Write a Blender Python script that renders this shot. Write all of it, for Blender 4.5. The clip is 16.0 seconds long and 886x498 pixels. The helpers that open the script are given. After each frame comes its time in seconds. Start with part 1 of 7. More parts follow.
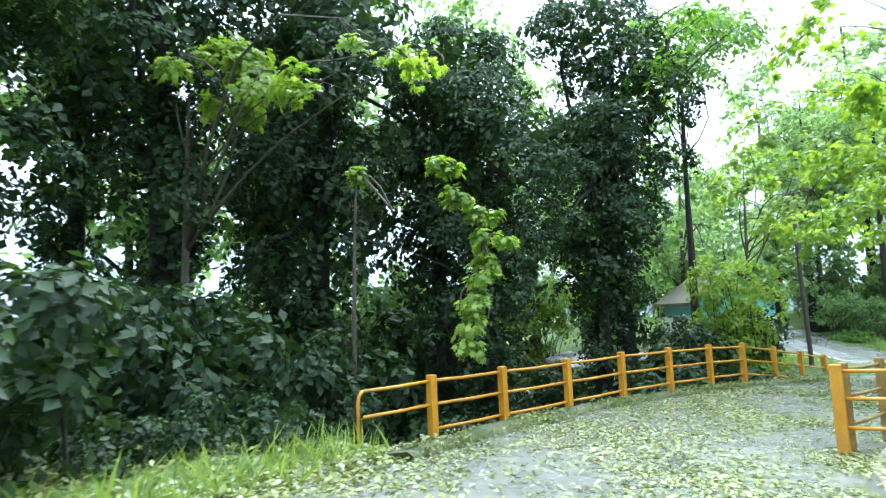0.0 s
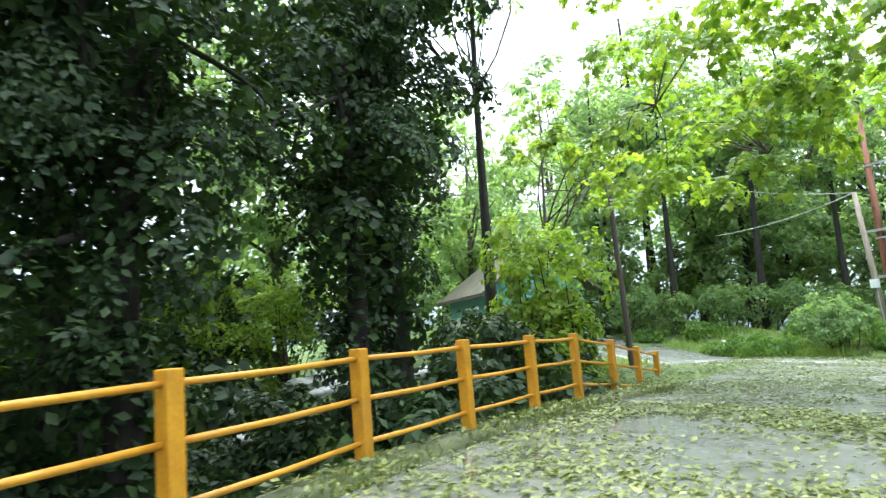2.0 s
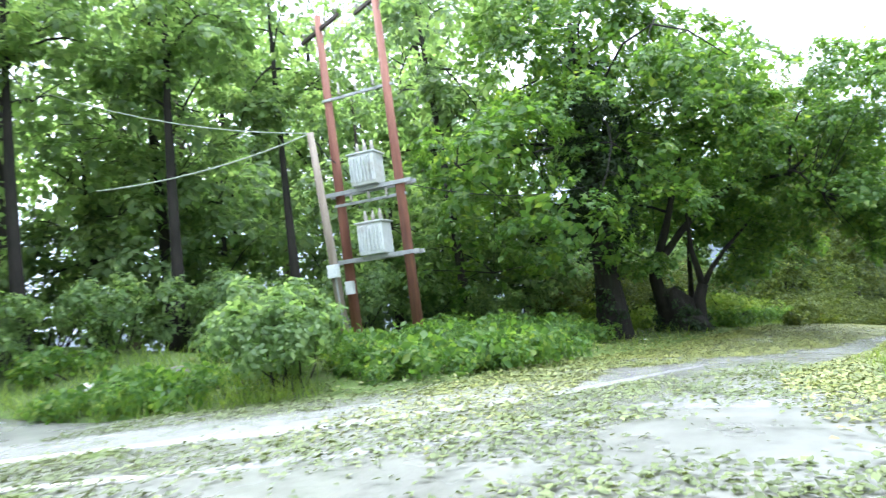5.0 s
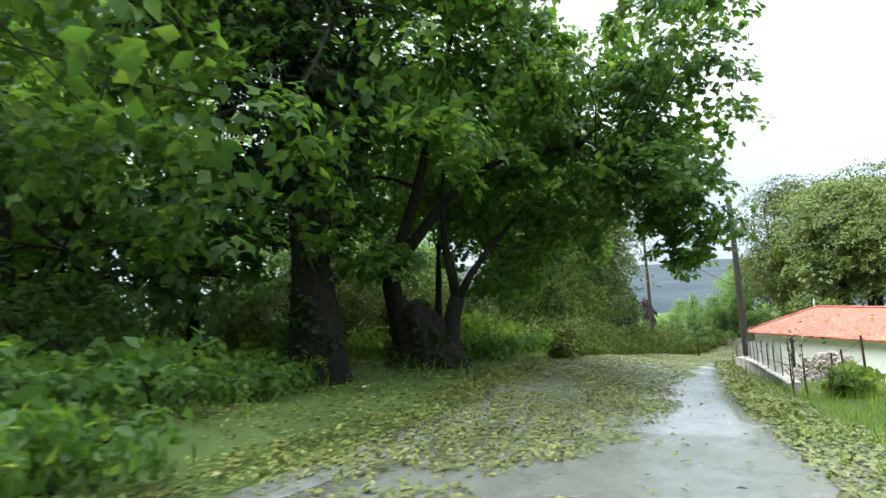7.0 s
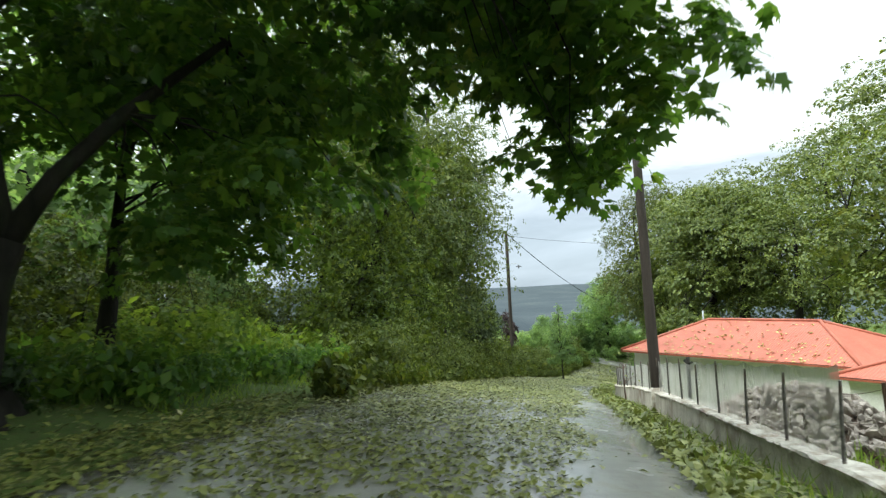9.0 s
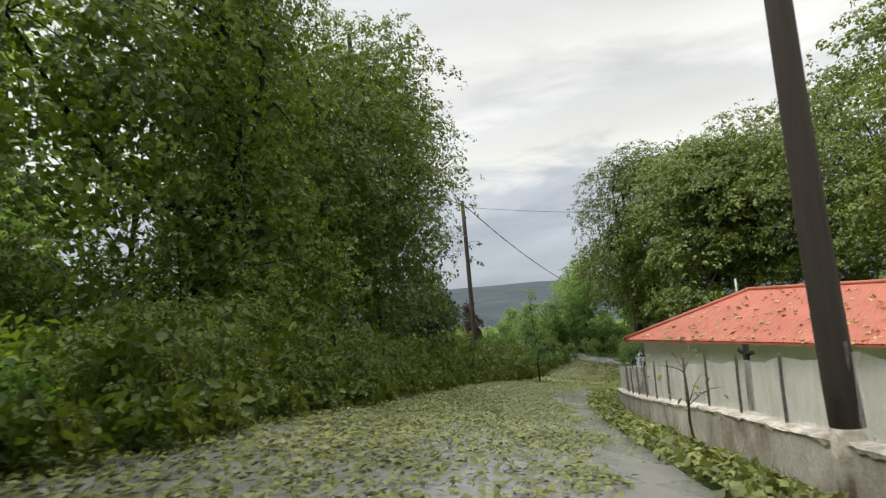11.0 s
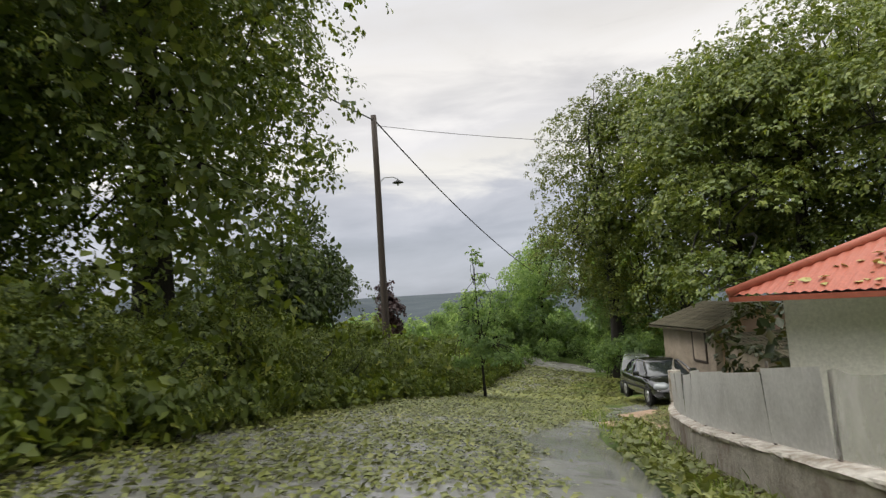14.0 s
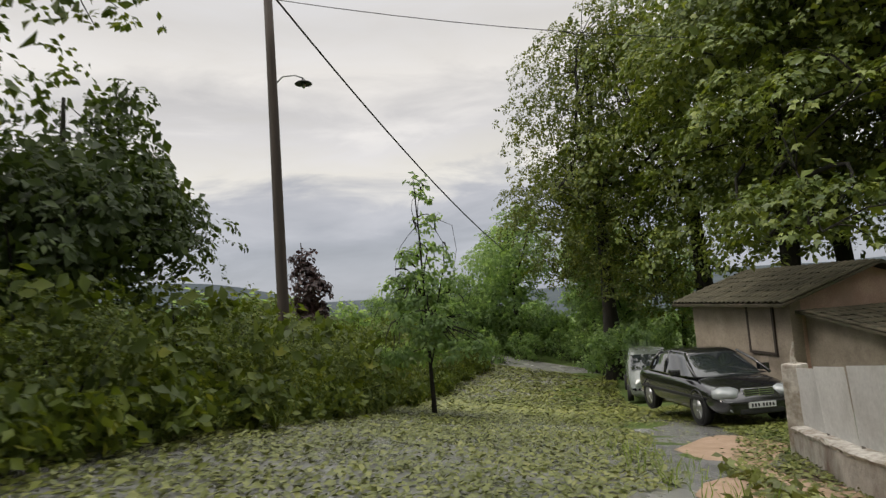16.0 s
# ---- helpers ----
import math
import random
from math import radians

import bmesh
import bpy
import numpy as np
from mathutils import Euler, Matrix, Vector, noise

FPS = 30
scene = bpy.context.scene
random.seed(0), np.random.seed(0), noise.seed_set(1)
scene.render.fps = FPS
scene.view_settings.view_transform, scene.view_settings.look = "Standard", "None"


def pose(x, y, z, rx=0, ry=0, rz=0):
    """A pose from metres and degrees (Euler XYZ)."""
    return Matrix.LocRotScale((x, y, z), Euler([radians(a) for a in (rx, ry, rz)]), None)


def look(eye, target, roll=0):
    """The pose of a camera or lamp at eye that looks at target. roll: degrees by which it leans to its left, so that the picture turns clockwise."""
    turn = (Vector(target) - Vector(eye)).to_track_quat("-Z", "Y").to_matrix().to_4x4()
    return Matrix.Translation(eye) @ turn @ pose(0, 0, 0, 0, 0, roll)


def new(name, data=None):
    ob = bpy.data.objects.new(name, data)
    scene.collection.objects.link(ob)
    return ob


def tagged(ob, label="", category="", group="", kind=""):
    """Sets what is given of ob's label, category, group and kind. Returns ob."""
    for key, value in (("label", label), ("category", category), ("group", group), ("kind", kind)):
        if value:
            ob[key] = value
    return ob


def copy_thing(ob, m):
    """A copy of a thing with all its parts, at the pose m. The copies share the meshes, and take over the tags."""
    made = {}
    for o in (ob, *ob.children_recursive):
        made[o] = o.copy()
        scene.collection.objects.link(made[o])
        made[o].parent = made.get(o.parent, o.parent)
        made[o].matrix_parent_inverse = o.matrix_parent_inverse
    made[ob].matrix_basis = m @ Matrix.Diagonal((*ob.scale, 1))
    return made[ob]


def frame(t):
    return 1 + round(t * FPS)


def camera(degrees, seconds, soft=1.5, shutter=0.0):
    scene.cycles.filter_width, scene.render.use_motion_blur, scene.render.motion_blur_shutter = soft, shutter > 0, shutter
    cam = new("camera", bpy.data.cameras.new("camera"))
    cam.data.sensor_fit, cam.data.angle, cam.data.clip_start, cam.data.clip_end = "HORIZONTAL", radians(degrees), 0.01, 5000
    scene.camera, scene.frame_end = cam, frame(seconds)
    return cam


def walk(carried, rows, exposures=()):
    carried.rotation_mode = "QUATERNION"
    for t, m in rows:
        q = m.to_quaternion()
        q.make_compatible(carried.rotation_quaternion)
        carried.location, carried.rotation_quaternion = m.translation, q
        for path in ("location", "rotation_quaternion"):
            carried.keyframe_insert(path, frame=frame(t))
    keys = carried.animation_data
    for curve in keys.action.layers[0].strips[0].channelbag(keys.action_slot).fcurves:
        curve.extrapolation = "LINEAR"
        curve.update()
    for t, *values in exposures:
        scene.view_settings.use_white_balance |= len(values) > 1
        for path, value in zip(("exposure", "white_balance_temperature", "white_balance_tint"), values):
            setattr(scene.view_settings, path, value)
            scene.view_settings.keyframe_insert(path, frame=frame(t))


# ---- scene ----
cam = camera(72.4, 16.0, soft=1.3, shutter=0.2)
EXPOSURES = [(0, 1.85, 5300, 0), (1.2, 1.8, 5600, 0), (2.0, 1.9, 5850, 2), (3.0, 2.1, 5500, 7), (3.7, 2.15, 5350, 12), (4.7, 2.15, 5500, 11), (6.8, 1.3, 6000, 2), (7.5, 1.2, 6000, 0), (8, 1.15, 6000, -1), (9.0, 0.78, 6300, -3), (9.7, 0.5, 6550, 0), (11.8, 0.25, 6850, 7), (15, 0.2, 6900, 9), (16, 0.05, 7000, 9)]
PATH = [
    (0, (-0.212, 0.056, 1.327), (-0.168, 2.044, 1.542), -2.35),
    (0.5, (0.237, 2.277, 1.104), (0.406, 4.256, 1.342), -3.57),
    (1, (0.894, 4.487, 0.865), (1.234, 6.442, 1.113), -3.12),
    (1.5, (1.819, 6.696, 0.615), (2.368, 8.605, 0.844), -4.45),
    (2, (2.989, 8.858, 0.378), (3.706, 10.707, 0.636), -4.57),
    (2.5, (4.504, 10.780, 0.288), (5.449, 12.529, 0.509), -3.72),
    (3, (6.254, 12.558, 0.204), (7.429, 14.163, 0.407), -1.29),
    (3.5, (8.207, 14.103, 0.141), (9.557, 15.564, 0.351), -2.47),
    (4, (10.406, 15.452, 0.046), (11.928, 16.734, 0.243), -3.44),
    (4.5, (12.619, 16.779, -0.083), (14.318, 17.824, 0.065), -3.00),
    (4.7, (13.511, 17.307, -0.138), (15.285, 18.218, 0.010), -5.06),
    (6.8, (25.006, 18.310, -0.784), (27.002, 18.283, -0.667), -4.77),
    (7, (26.084, 17.905, -0.925), (28.079, 17.829, -0.809), -4.81),
    (7.5, (28.725, 16.898, -1.287), (30.714, 16.717, -1.177), -5.12),
    (8, (31.464, 15.872, -1.628), (33.436, 15.568, -1.492), -5.86),
    (8.5, (34.158, 14.844, -1.941), (36.109, 14.422, -1.814), -3.40),
    (9, (36.728, 13.829, -2.222), (38.660, 13.332, -2.076), -3.11),
    (9.5, (39.105, 12.908, -2.490), (41.021, 12.358, -2.333), -4.61),
    (12, (50.192, 7.985, -3.905), (52.075, 7.328, -3.762), -4.57),
    (12.5, (52.380, 7.034, -4.212), (54.246, 6.331, -4.057), -4.00),
    (13, (54.470, 6.050, -4.567), (56.334, 5.344, -4.408), -4.16),
    (13.5, (56.663, 5.050, -4.927), (58.519, 4.317, -4.785), -4.13),
    (14, (58.825, 3.961, -5.314), (60.663, 3.189, -5.158), -4.16),
    (14.5, (60.925, 2.920, -5.662), (62.745, 2.110, -5.487), -4.89),
    (15, (62.878, 1.859, -5.954), (64.688, 1.027, -5.775), -5.58),
    (15.5, (64.766, 0.883, -6.251), (66.572, 0.043, -6.067), -4.94),
    (16, (66.665, -0.264, -6.528), (68.457, -1.139, -6.369), -4.39),
]
walk(cam, [(t, look(eye, target, roll)) for t, eye, target, roll in PATH], EXPOSURES)

# ---- light ----
scene.view_settings.exposure = 0.0
world = bpy.data.worlds.new("overcast_sky")
scene.world = world
world.use_nodes = True
wn, wl = world.node_tree.nodes, world.node_tree.links
wn.clear()
SUN_EL, SUN_AZ = radians(52), radians(8)


def wnode(kind, **values):
    n = wn.new(kind)
    for k, v in values.items():
        n.inputs[k].default_value = v
    return n


w_out = wn.new("ShaderNodeOutputWorld")
w_bg = wn.new("ShaderNodeBackground")
w_bg.inputs["Strength"].default_value = 1.0
sky = wn.new("ShaderNodeTexSky")
sky.sky_type = "NISHITA"
sky.sun_disc = False
sky.sun_elevation, sky.sun_rotation = SUN_EL, SUN_AZ
w_dim = wn.new("ShaderNodeMix")
w_dim.data_type = "RGBA"
w_dim.blend_type = "MULTIPLY"
w_dim.inputs[0].default_value = 1.0
w_dim.inputs[7].default_value = (0.1, 0.1, 0.1, 1)
w_co = wn.new("ShaderNodeTexCoord")
w_sep = wn.new("ShaderNodeSeparateXYZ")
w_ramp = wn.new("ShaderNodeValToRGB")
els = w_ramp.color_ramp.elements
els[0].position, els[0].color = 0.0, (0.40, 0.44, 0.53, 1)
els[1].position, els[1].color = 1.0, (0.90, 0.91, 0.93, 1)
for p, c in ((0.10, (0.43, 0.46, 0.55, 1)), (0.17, (0.52, 0.54, 0.62, 1)), (0.21, (0.82, 0.81, 0.80, 1)), (0.28, (0.70, 0.70, 0.74, 1)), (0.36, (0.84, 0.83, 0.84, 1)), (0.48, (0.62, 0.63, 0.68, 1)), (0.7, (0.86, 0.87, 0.89, 1))):
    e = els.new(p)
    e.color = c
w_map = wn.new("ShaderNodeMapping")
w_map.inputs["Scale"].default_value = (1.6, 1.6, 6.5)
w_noise = wnode("ShaderNodeTexNoise", Scale=2.2, Detail=7.0, Roughness=0.55, Distortion=0.4)
w_warp = wn.new("ShaderNodeMath")
w_warp.operation = "MULTIPLY_ADD"
w_warp.inputs[1].default_value = 0.22
w_add = wn.new("ShaderNodeMath")
w_cl = wn.new("ShaderNodeMapRange")
w_cl.inputs["From Min"].default_value, w_cl.inputs["From Max"].default_value = 0.3, 0.7
w_cl.inputs["To Min"].default_value, w_cl.inputs["To Max"].default_value = 0.84, 1.12
w_mul = wn.new("ShaderNodeMix")
w_mul.data_type, w_mul.blend_type = "RGBA", "MULTIPLY"
w_mul.inputs[0].default_value = 1.0
w_mix = wn.new("ShaderNodeMix")
w_mix.data_type = "RGBA"
w_mix.inputs[0].default_value = 0.9
wl.new(w_co.outputs["Generated"], w_sep.inputs[0])
wl.new(w_co.outputs["Generated"], w_map.inputs[0])
wl.new(w_map.outputs[0], w_noise.inputs["Vector"])
wl.new(w_noise.outputs[0], w_warp.inputs[0])
w_warp.inputs[2].default_value = -0.11
wl.new(w_warp.outputs[0], w_add.inputs[0])
wl.new(w_sep.outputs[2], w_add.inputs[1])
wl.new(w_add.outputs[0], w_ramp.inputs[0])
wl.new(w_noise.outputs[0], w_cl.inputs[0])
wl.new(w_ramp.outputs[0], w_mul.inputs[6])
wl.new(w_cl.outputs[0], w_mul.inputs[7])
wl.new(sky.outputs[0], w_dim.inputs[6])
wl.new(w_dim.outputs[2], w_mix.inputs[6])
wl.new(w_mul.outputs[2], w_mix.inputs[7])
w_zen = wn.new("ShaderNodeMapRange")
w_zen.inputs["From Min"].default_value, w_zen.inputs["From Max"].default_value = 0.42, 0.95
w_zen.inputs["To Min"].default_value, w_zen.inputs["To Max"].default_value = 1.0, 3.0
wl.new(w_sep.outputs[2], w_zen.inputs[0])
wl.new(w_zen.outputs[0], w_bg.inputs["Strength"])
wl.new(w_mix.outputs[2], w_bg.inputs[0])
wl.new(w_bg.outputs[0], w_out.inputs[0])

sun_data = bpy.data.lights.new("sun", "SUN")
sun_data.energy, sun_data.angle, sun_data.color = 1.5, radians(25), (1.0, 0.97, 0.92)
sun = new("sun", sun_data)
sun.matrix_world = pose(0, 0, 60, 90 - math.degrees(SUN_EL), 0, 172)


# ---- materials ----
def mat(name, rough=0.8, metal=0.0, spec=0.4):
    m = bpy.data.materials.new(name)
    m.use_nodes = True
    b = m.node_tree.nodes["Principled BSDF"]
    b.inputs["Roughness"].default_value, b.inputs["Metallic"].default_value = rough, metal
    b.inputs["Specular IOR Level"].default_value = spec
    return m, m.node_tree.nodes, m.node_tree.links, b


def ramp(nodes, links, source, stops):
    r = nodes.new("ShaderNodeValToRGB")
    e = r.color_ramp.elements
    e[0].position, e[0].color = stops[0][0], (*stops[0][1], 1)
    e[1].position, e[1].color = stops[-1][0], (*stops[-1][1], 1)
    for p, c in stops[1:-1]:
        e.new(p).color = (*c, 1)
    links.new(source, r.inputs[0])
    return r.outputs[0]


def tex(nodes, links, scale, detail=5.0, rough=0.6, stretch=None, where="Object"):
    n = nodes.new("ShaderNodeTexNoise")
    n.inputs["Scale"].default_value, n.inputs["Detail"].default_value, n.inputs["Roughness"].default_value = scale, detail, rough
    c = nodes.new("ShaderNodeTexCoord")
    if stretch:
        m = nodes.new("ShaderNodeMapping")
        m.inputs["Scale"].default_value = stretch
        links.new(c.outputs[where], m.inputs[0])
        links.new(m.outputs[0], n.inputs["Vector"])
    else:
        links.new(c.outputs[where], n.inputs["Vector"])
    return n.outputs[0]


def mixc(nodes, links, fac, a, b, mode="MIX"):
    m = nodes.new("ShaderNodeMix")
    m.data_type, m.blend_type = "RGBA", mode
    for v, i in ((fac, 0), (a, 6), (b, 7)):
        if isinstance(v, (int, float)):
            m.inputs[i].default_value = v
        elif isinstance(v, tuple):
            m.inputs[i].default_value = (*v, 1)
        else:
            links.new(v, m.inputs[i])
    return m.outputs[2]


def bump(nodes, links, bsdf, height, strength=0.5, dist=0.02):
    b = nodes.new("ShaderNodeBump")
    b.inputs["Strength"].default_value, b.inputs["Distance"].default_value = strength, dist
    links.new(height, b.inputs["Height"])
    links.new(b.outputs[0], bsdf.inputs["Normal"])


def surface(name, stops, scale=6.0, fine=40.0, rough=0.8, stain=None, bumps=0.4, dist=0.015, metal=0.0, stretch=None, spec=0.4, pieces=0.0):
    """A weathered surface: large blotches, fine grain, an optional stain colour, relief."""
    m, n, l, b = mat(name, rough, metal, spec)
    big, small = tex(n, l, scale, stretch=stretch), tex(n, l, fine, 4.0, 0.7, stretch=stretch)
    col = ramp(n, l, big, stops)
    col = mixc(n, l, 0.35, col, ramp(n, l, small, [(0.3, (0.25, 0.25, 0.25)), (0.7, (1.0, 1.0, 1.0))]), "MULTIPLY")
    if stain:
        s = tex(n, l, scale * 0.45, 6.0, 0.7, stretch=stretch)
        f = ramp(n, l, s, [(0.52, (0, 0, 0)), (0.68, (0.8, 0.8, 0.8))])
        col = mixc(n, l, f, col, stain)
    if pieces:
        o = n.new("ShaderNodeObjectInfo")
        v = ramp(n, l, o.outputs["Random"], [(0.0, (1 - pieces,) * 3), (1.0, (1.0, 1.0, 1.0))])
        col = mixc(n, l, 1.0, col, v, "MULTIPLY")
    l.new(col, b.inputs["Base Color"])
    bump(n, l, b, small, bumps, dist)
    return m


def leaf_material(name, stops, gloss=0.35, through_light=0.45, warm=(1.25, 1.2, 0.5), where=1.0):
    """Leaves: colour by island and by broad clumps, light passing through them, a waxy gloss."""
    m, n, l, b = mat(name, gloss, 0.0, 0.4)
    g = n.new("ShaderNodeNewGeometry")
    big = tex(n, l, where, 3.0, 0.6)
    add = n.new("ShaderNodeMath")
    add.operation = "MULTIPLY_ADD"
    add.inputs[1].default_value = 0.55
    half = n.new("ShaderNodeMath")
    half.operation = "MULTIPLY_ADD"
    half.inputs[1].default_value, half.inputs[2].default_value = 0.9, -0.22
    l.new(big, half.inputs[0])
    l.new(g.outputs["Random Per Island"], add.inputs[0])
    l.new(half.outputs[0], add.inputs[2])
    col = ramp(n, l, add.outputs[0], stops)
    l.new(col, b.inputs["Base Color"])
    t = n.new("ShaderNodeBsdfTranslucent")
    l.new(mixc(n, l, 1.0, col, warm, "MULTIPLY"), t.inputs[0])
    mx = n.new("ShaderNodeMixShader")
    mx.inputs[0].default_value = through_light
    l.new(b.outputs[0], mx.inputs[1])
    l.new(t.outputs[0], mx.inputs[2])
    l.new(mx.outputs[0], n["Material Output"].inputs[0])
    return m


M_LEAF_PLANE = leaf_material("plane_leaf", [(0.1, (0.057, 0.123, 0.033)), (0.45, (0.103, 0.199, 0.051)), (0.75, (0.172, 0.281, 0.070)), (0.95, (0.310, 0.386, 0.094))], 0.34, 0.66, (1.25, 1.2, 0.5))
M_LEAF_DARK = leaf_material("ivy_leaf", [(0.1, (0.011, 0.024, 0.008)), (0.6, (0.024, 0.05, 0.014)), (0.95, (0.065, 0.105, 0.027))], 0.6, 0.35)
# Lit look of the bright maples and hazels is put into this colour
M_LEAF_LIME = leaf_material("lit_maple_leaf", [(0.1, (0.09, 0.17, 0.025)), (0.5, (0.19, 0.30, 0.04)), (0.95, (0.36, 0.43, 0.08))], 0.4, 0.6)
M_LEAF_WOOD = leaf_material("woodland_leaf", [(0.1, (0.10, 0.16, 0.07)), (0.5, (0.19, 0.29, 0.125)), (0.9, (0.34, 0.44, 0.2))], 0.45, 0.7, (1.2, 1.2, 0.65), where=0.5)
M_LEAF_OLIVE = leaf_material("walnut_leaf", [(0.1, (0.038, 0.058, 0.013)), (0.5, (0.09, 0.12, 0.023)), (0.85, (0.19, 0.21, 0.04)), (0.97, (0.30, 0.29, 0.06))], 0.5, 0.42, where=0.6)
M_LEAF_BRAMBLE = leaf_material("bramble_leaf", [(0.1, (0.034, 0.052, 0.011)), (0.45, (0.083, 0.118, 0.022)), (0.8, (0.168, 0.205, 0.038)), (0.97, (0.30, 0.29, 0.06))], 0.55, 0.4)
# Lighter twin of walnut_leaf: brighter light on the yard trees, put into colour
M_LEAF_YARD = leaf_material("lit_yard_leaf", [(0.1, (0.050, 0.08, 0.022)), (0.5, (0.126, 0.17, 0.04)), (0.85, (0.244, 0.285, 0.065)), (0.97, (0.336, 0.37, 0.10))], 0.45, 0.32, where=0.6)
M_LEAF_VINE = leaf_material("vine_leaf", [(0.1, (0.036, 0.06, 0.015)), (0.4, (0.078, 0.12, 0.026)), (0.7, (0.165, 0.23, 0.042)), (0.92, (0.30, 0.34, 0.07))], 0.5, 0.5, where=0.8)
M_LEAF_LIMETREE = leaf_material("lime_tree_leaf", [(0.1, (0.05, 0.078, 0.022)), (0.5, (0.105, 0.15, 0.038)), (0.9, (0.22, 0.26, 0.06))], 0.5, 0.4, where=0.7)
M_LEAF_PLUM = leaf_material("plum_leaf", [(0.1, (0.024, 0.042, 0.013)), (0.6, (0.055, 0.085, 0.024)), (0.95, (0.115, 0.16, 0.042))], 0.55, 0.35)
M_LEAF_PURPLE = leaf_material("purple_leaf", [(0.1, (0.03, 0.018, 0.02)), (0.6, (0.06, 0.035, 0.036)), (0.95, (0.11, 0.07, 0.06))], 0.45, 0.3, (1.1, 0.9, 0.8))
M_LEAF_RED = leaf_material("photinia_leaf", [(0.1, (0.014, 0.022, 0.009)), (0.5, (0.03, 0.045, 0.015)), (0.8, (0.06, 0.055, 0.02)), (0.97, (0.16, 0.06, 0.03))], 0.4, 0.35)
M_LEAF_WEED = leaf_material("weed_leaf", [(0.1, (0.09, 0.16, 0.034)), (0.5, (0.19, 0.28, 0.055)), (0.95, (0.34, 0.42, 0.11))], 0.55, 0.55)
M_FALLEN = leaf_material("fallen_leaf", [(0.05, (0.06, 0.058, 0.018)), (0.3, (0.10, 0.115, 0.027)), (0.6, (0.16, 0.178, 0.042)), (0.85, (0.24, 0.245, 0.07)), (1.0, (0.36, 0.335, 0.15))], 0.4, 0.1, (1.1, 1.1, 0.7), 0.35)
M_FALLEN_GREEN = leaf_material("fallen_green_leaf", [(0.05, (0.06, 0.066, 0.022)), (0.4, (0.13, 0.155, 0.036)), (0.75, (0.24, 0.26, 0.07)), (1.0, (0.38, 0.37, 0.15))], 0.4, 0.2, (1.1, 1.1, 0.6), 0.6)
M_FALLEN_PALE = leaf_material("pale_fallen_leaf", [(0.05, (0.045, 0.055, 0.02)), (0.4, (0.085, 0.11, 0.038)), (0.75, (0.14, 0.17, 0.06)), (1.0, (0.22, 0.25, 0.10))], 0.6, 0.2)
M_FALLEN_YELLOW = leaf_material("yellow_fallen_leaf", [(0.05, (0.20, 0.17, 0.05)), (0.4, (0.36, 0.32, 0.10)), (0.75, (0.50, 0.46, 0.17)), (1.0, (0.62, 0.58, 0.28))], 0.5, 0.1, (1.1, 1.1, 0.7), 0.6)

M_BARK = surface("dark_bark", [(0.3, (0.011, 0.0095, 0.008)), (0.7, (0.033, 0.028, 0.022))], 5, 30, 0.9, (0.022, 0.033, 0.015), 1.0, 0.04, stretch=(1, 1, 0.25))
M_TWIG = surface("reddish_twig_bark", [(0.3, (0.06, 0.035, 0.028)), (0.7, (0.15, 0.085, 0.065))], 8, 40, 0.85, None, 0.4, 0.005)
M_BARK_PALE = surface("grey_brown_bark", [(0.3, (0.05, 0.042, 0.03)), (0.7, (0.12, 0.10, 0.075))], 4, 30, 0.9, (0.05, 0.06, 0.03), 1.0, 0.03, stretch=(1, 1, 0.25))
M_POLE_DARK = surface("tarred_pole_wood", [(0.3, (0.03, 0.023, 0.02)), (0.7, (0.075, 0.055, 0.045))], 3, 60, 0.75, None, 0.6, 0.01, stretch=(2, 2, 0.12))
M_POLE_RED = surface("red_brown_pole_wood", [(0.3, (0.16, 0.06, 0.04)), (0.7, (0.30, 0.13, 0.085))], 3, 60, 0.75, (0.10, 0.06, 0.05), 0.5, 0.01, stretch=(2, 2, 0.12))
M_POLE_GREY = surface("weathered_pole_wood", [(0.3, (0.20, 0.16, 0.12)), (0.7, (0.36, 0.31, 0.25))], 3, 60, 0.8, None, 0.5, 0.01, stretch=(2, 2, 0.12))
M_YELLOW = surface("ochre_yellow_paint", [(0.3, (0.44, 0.195, 0.01)), (0.7, (0.58, 0.285, 0.016))], 4, 30, 0.45, (0.32, 0.17, 0.03), 0.25, 0.004)
# Darker copy of the ochre: shade on the far railing is put into colour
M_YELLOW_SHADE = surface("shaded_ochre_paint", [(0.3, (0.16, 0.10, 0.03)), (0.7, (0.33, 0.2, 0.04))], 4, 30, 0.6, (0.09, 0.07, 0.04), 0.3, 0.004)
M_STEEL = surface("galvanised_steel", [(0.3, (0.35, 0.36, 0.37)), (0.7, (0.5, 0.51, 0.52))], 6, 50, 0.5, None, 0.1, 0.002, 0.6)
M_TANK = surface("pale_grey_tank_paint", [(0.3, (0.52, 0.56, 0.55)), (0.7, (0.68, 0.71, 0.69))], 3, 30, 0.5, (0.40, 0.38, 0.33), 0.1, 0.003)
M_RUST = surface("rusty_iron", [(0.3, (0.06, 0.035, 0.025)), (0.7, (0.15, 0.08, 0.05))], 10, 60, 0.85, None, 0.5, 0.004)
M_PORCELAIN = surface("brown_porcelain", [(0.3, (0.30, 0.27, 0.24)), (0.7, (0.5, 0.47, 0.43))], 8, 40, 0.25, None, 0.05, 0.001)
M_CABLE = surface("black_cable", [(0.3, (0.02, 0.02, 0.022)), (0.7, (0.045, 0.045, 0.05))], 8, 40, 0.6, None, 0.05, 0.001)
M_CABLE_PALE = surface("pale_twisted_cable", [(0.3, (0.36, 0.40, 0.34)), (0.7, (0.5, 0.54, 0.46))], 8, 40, 0.5, None, 0.05, 0.001)
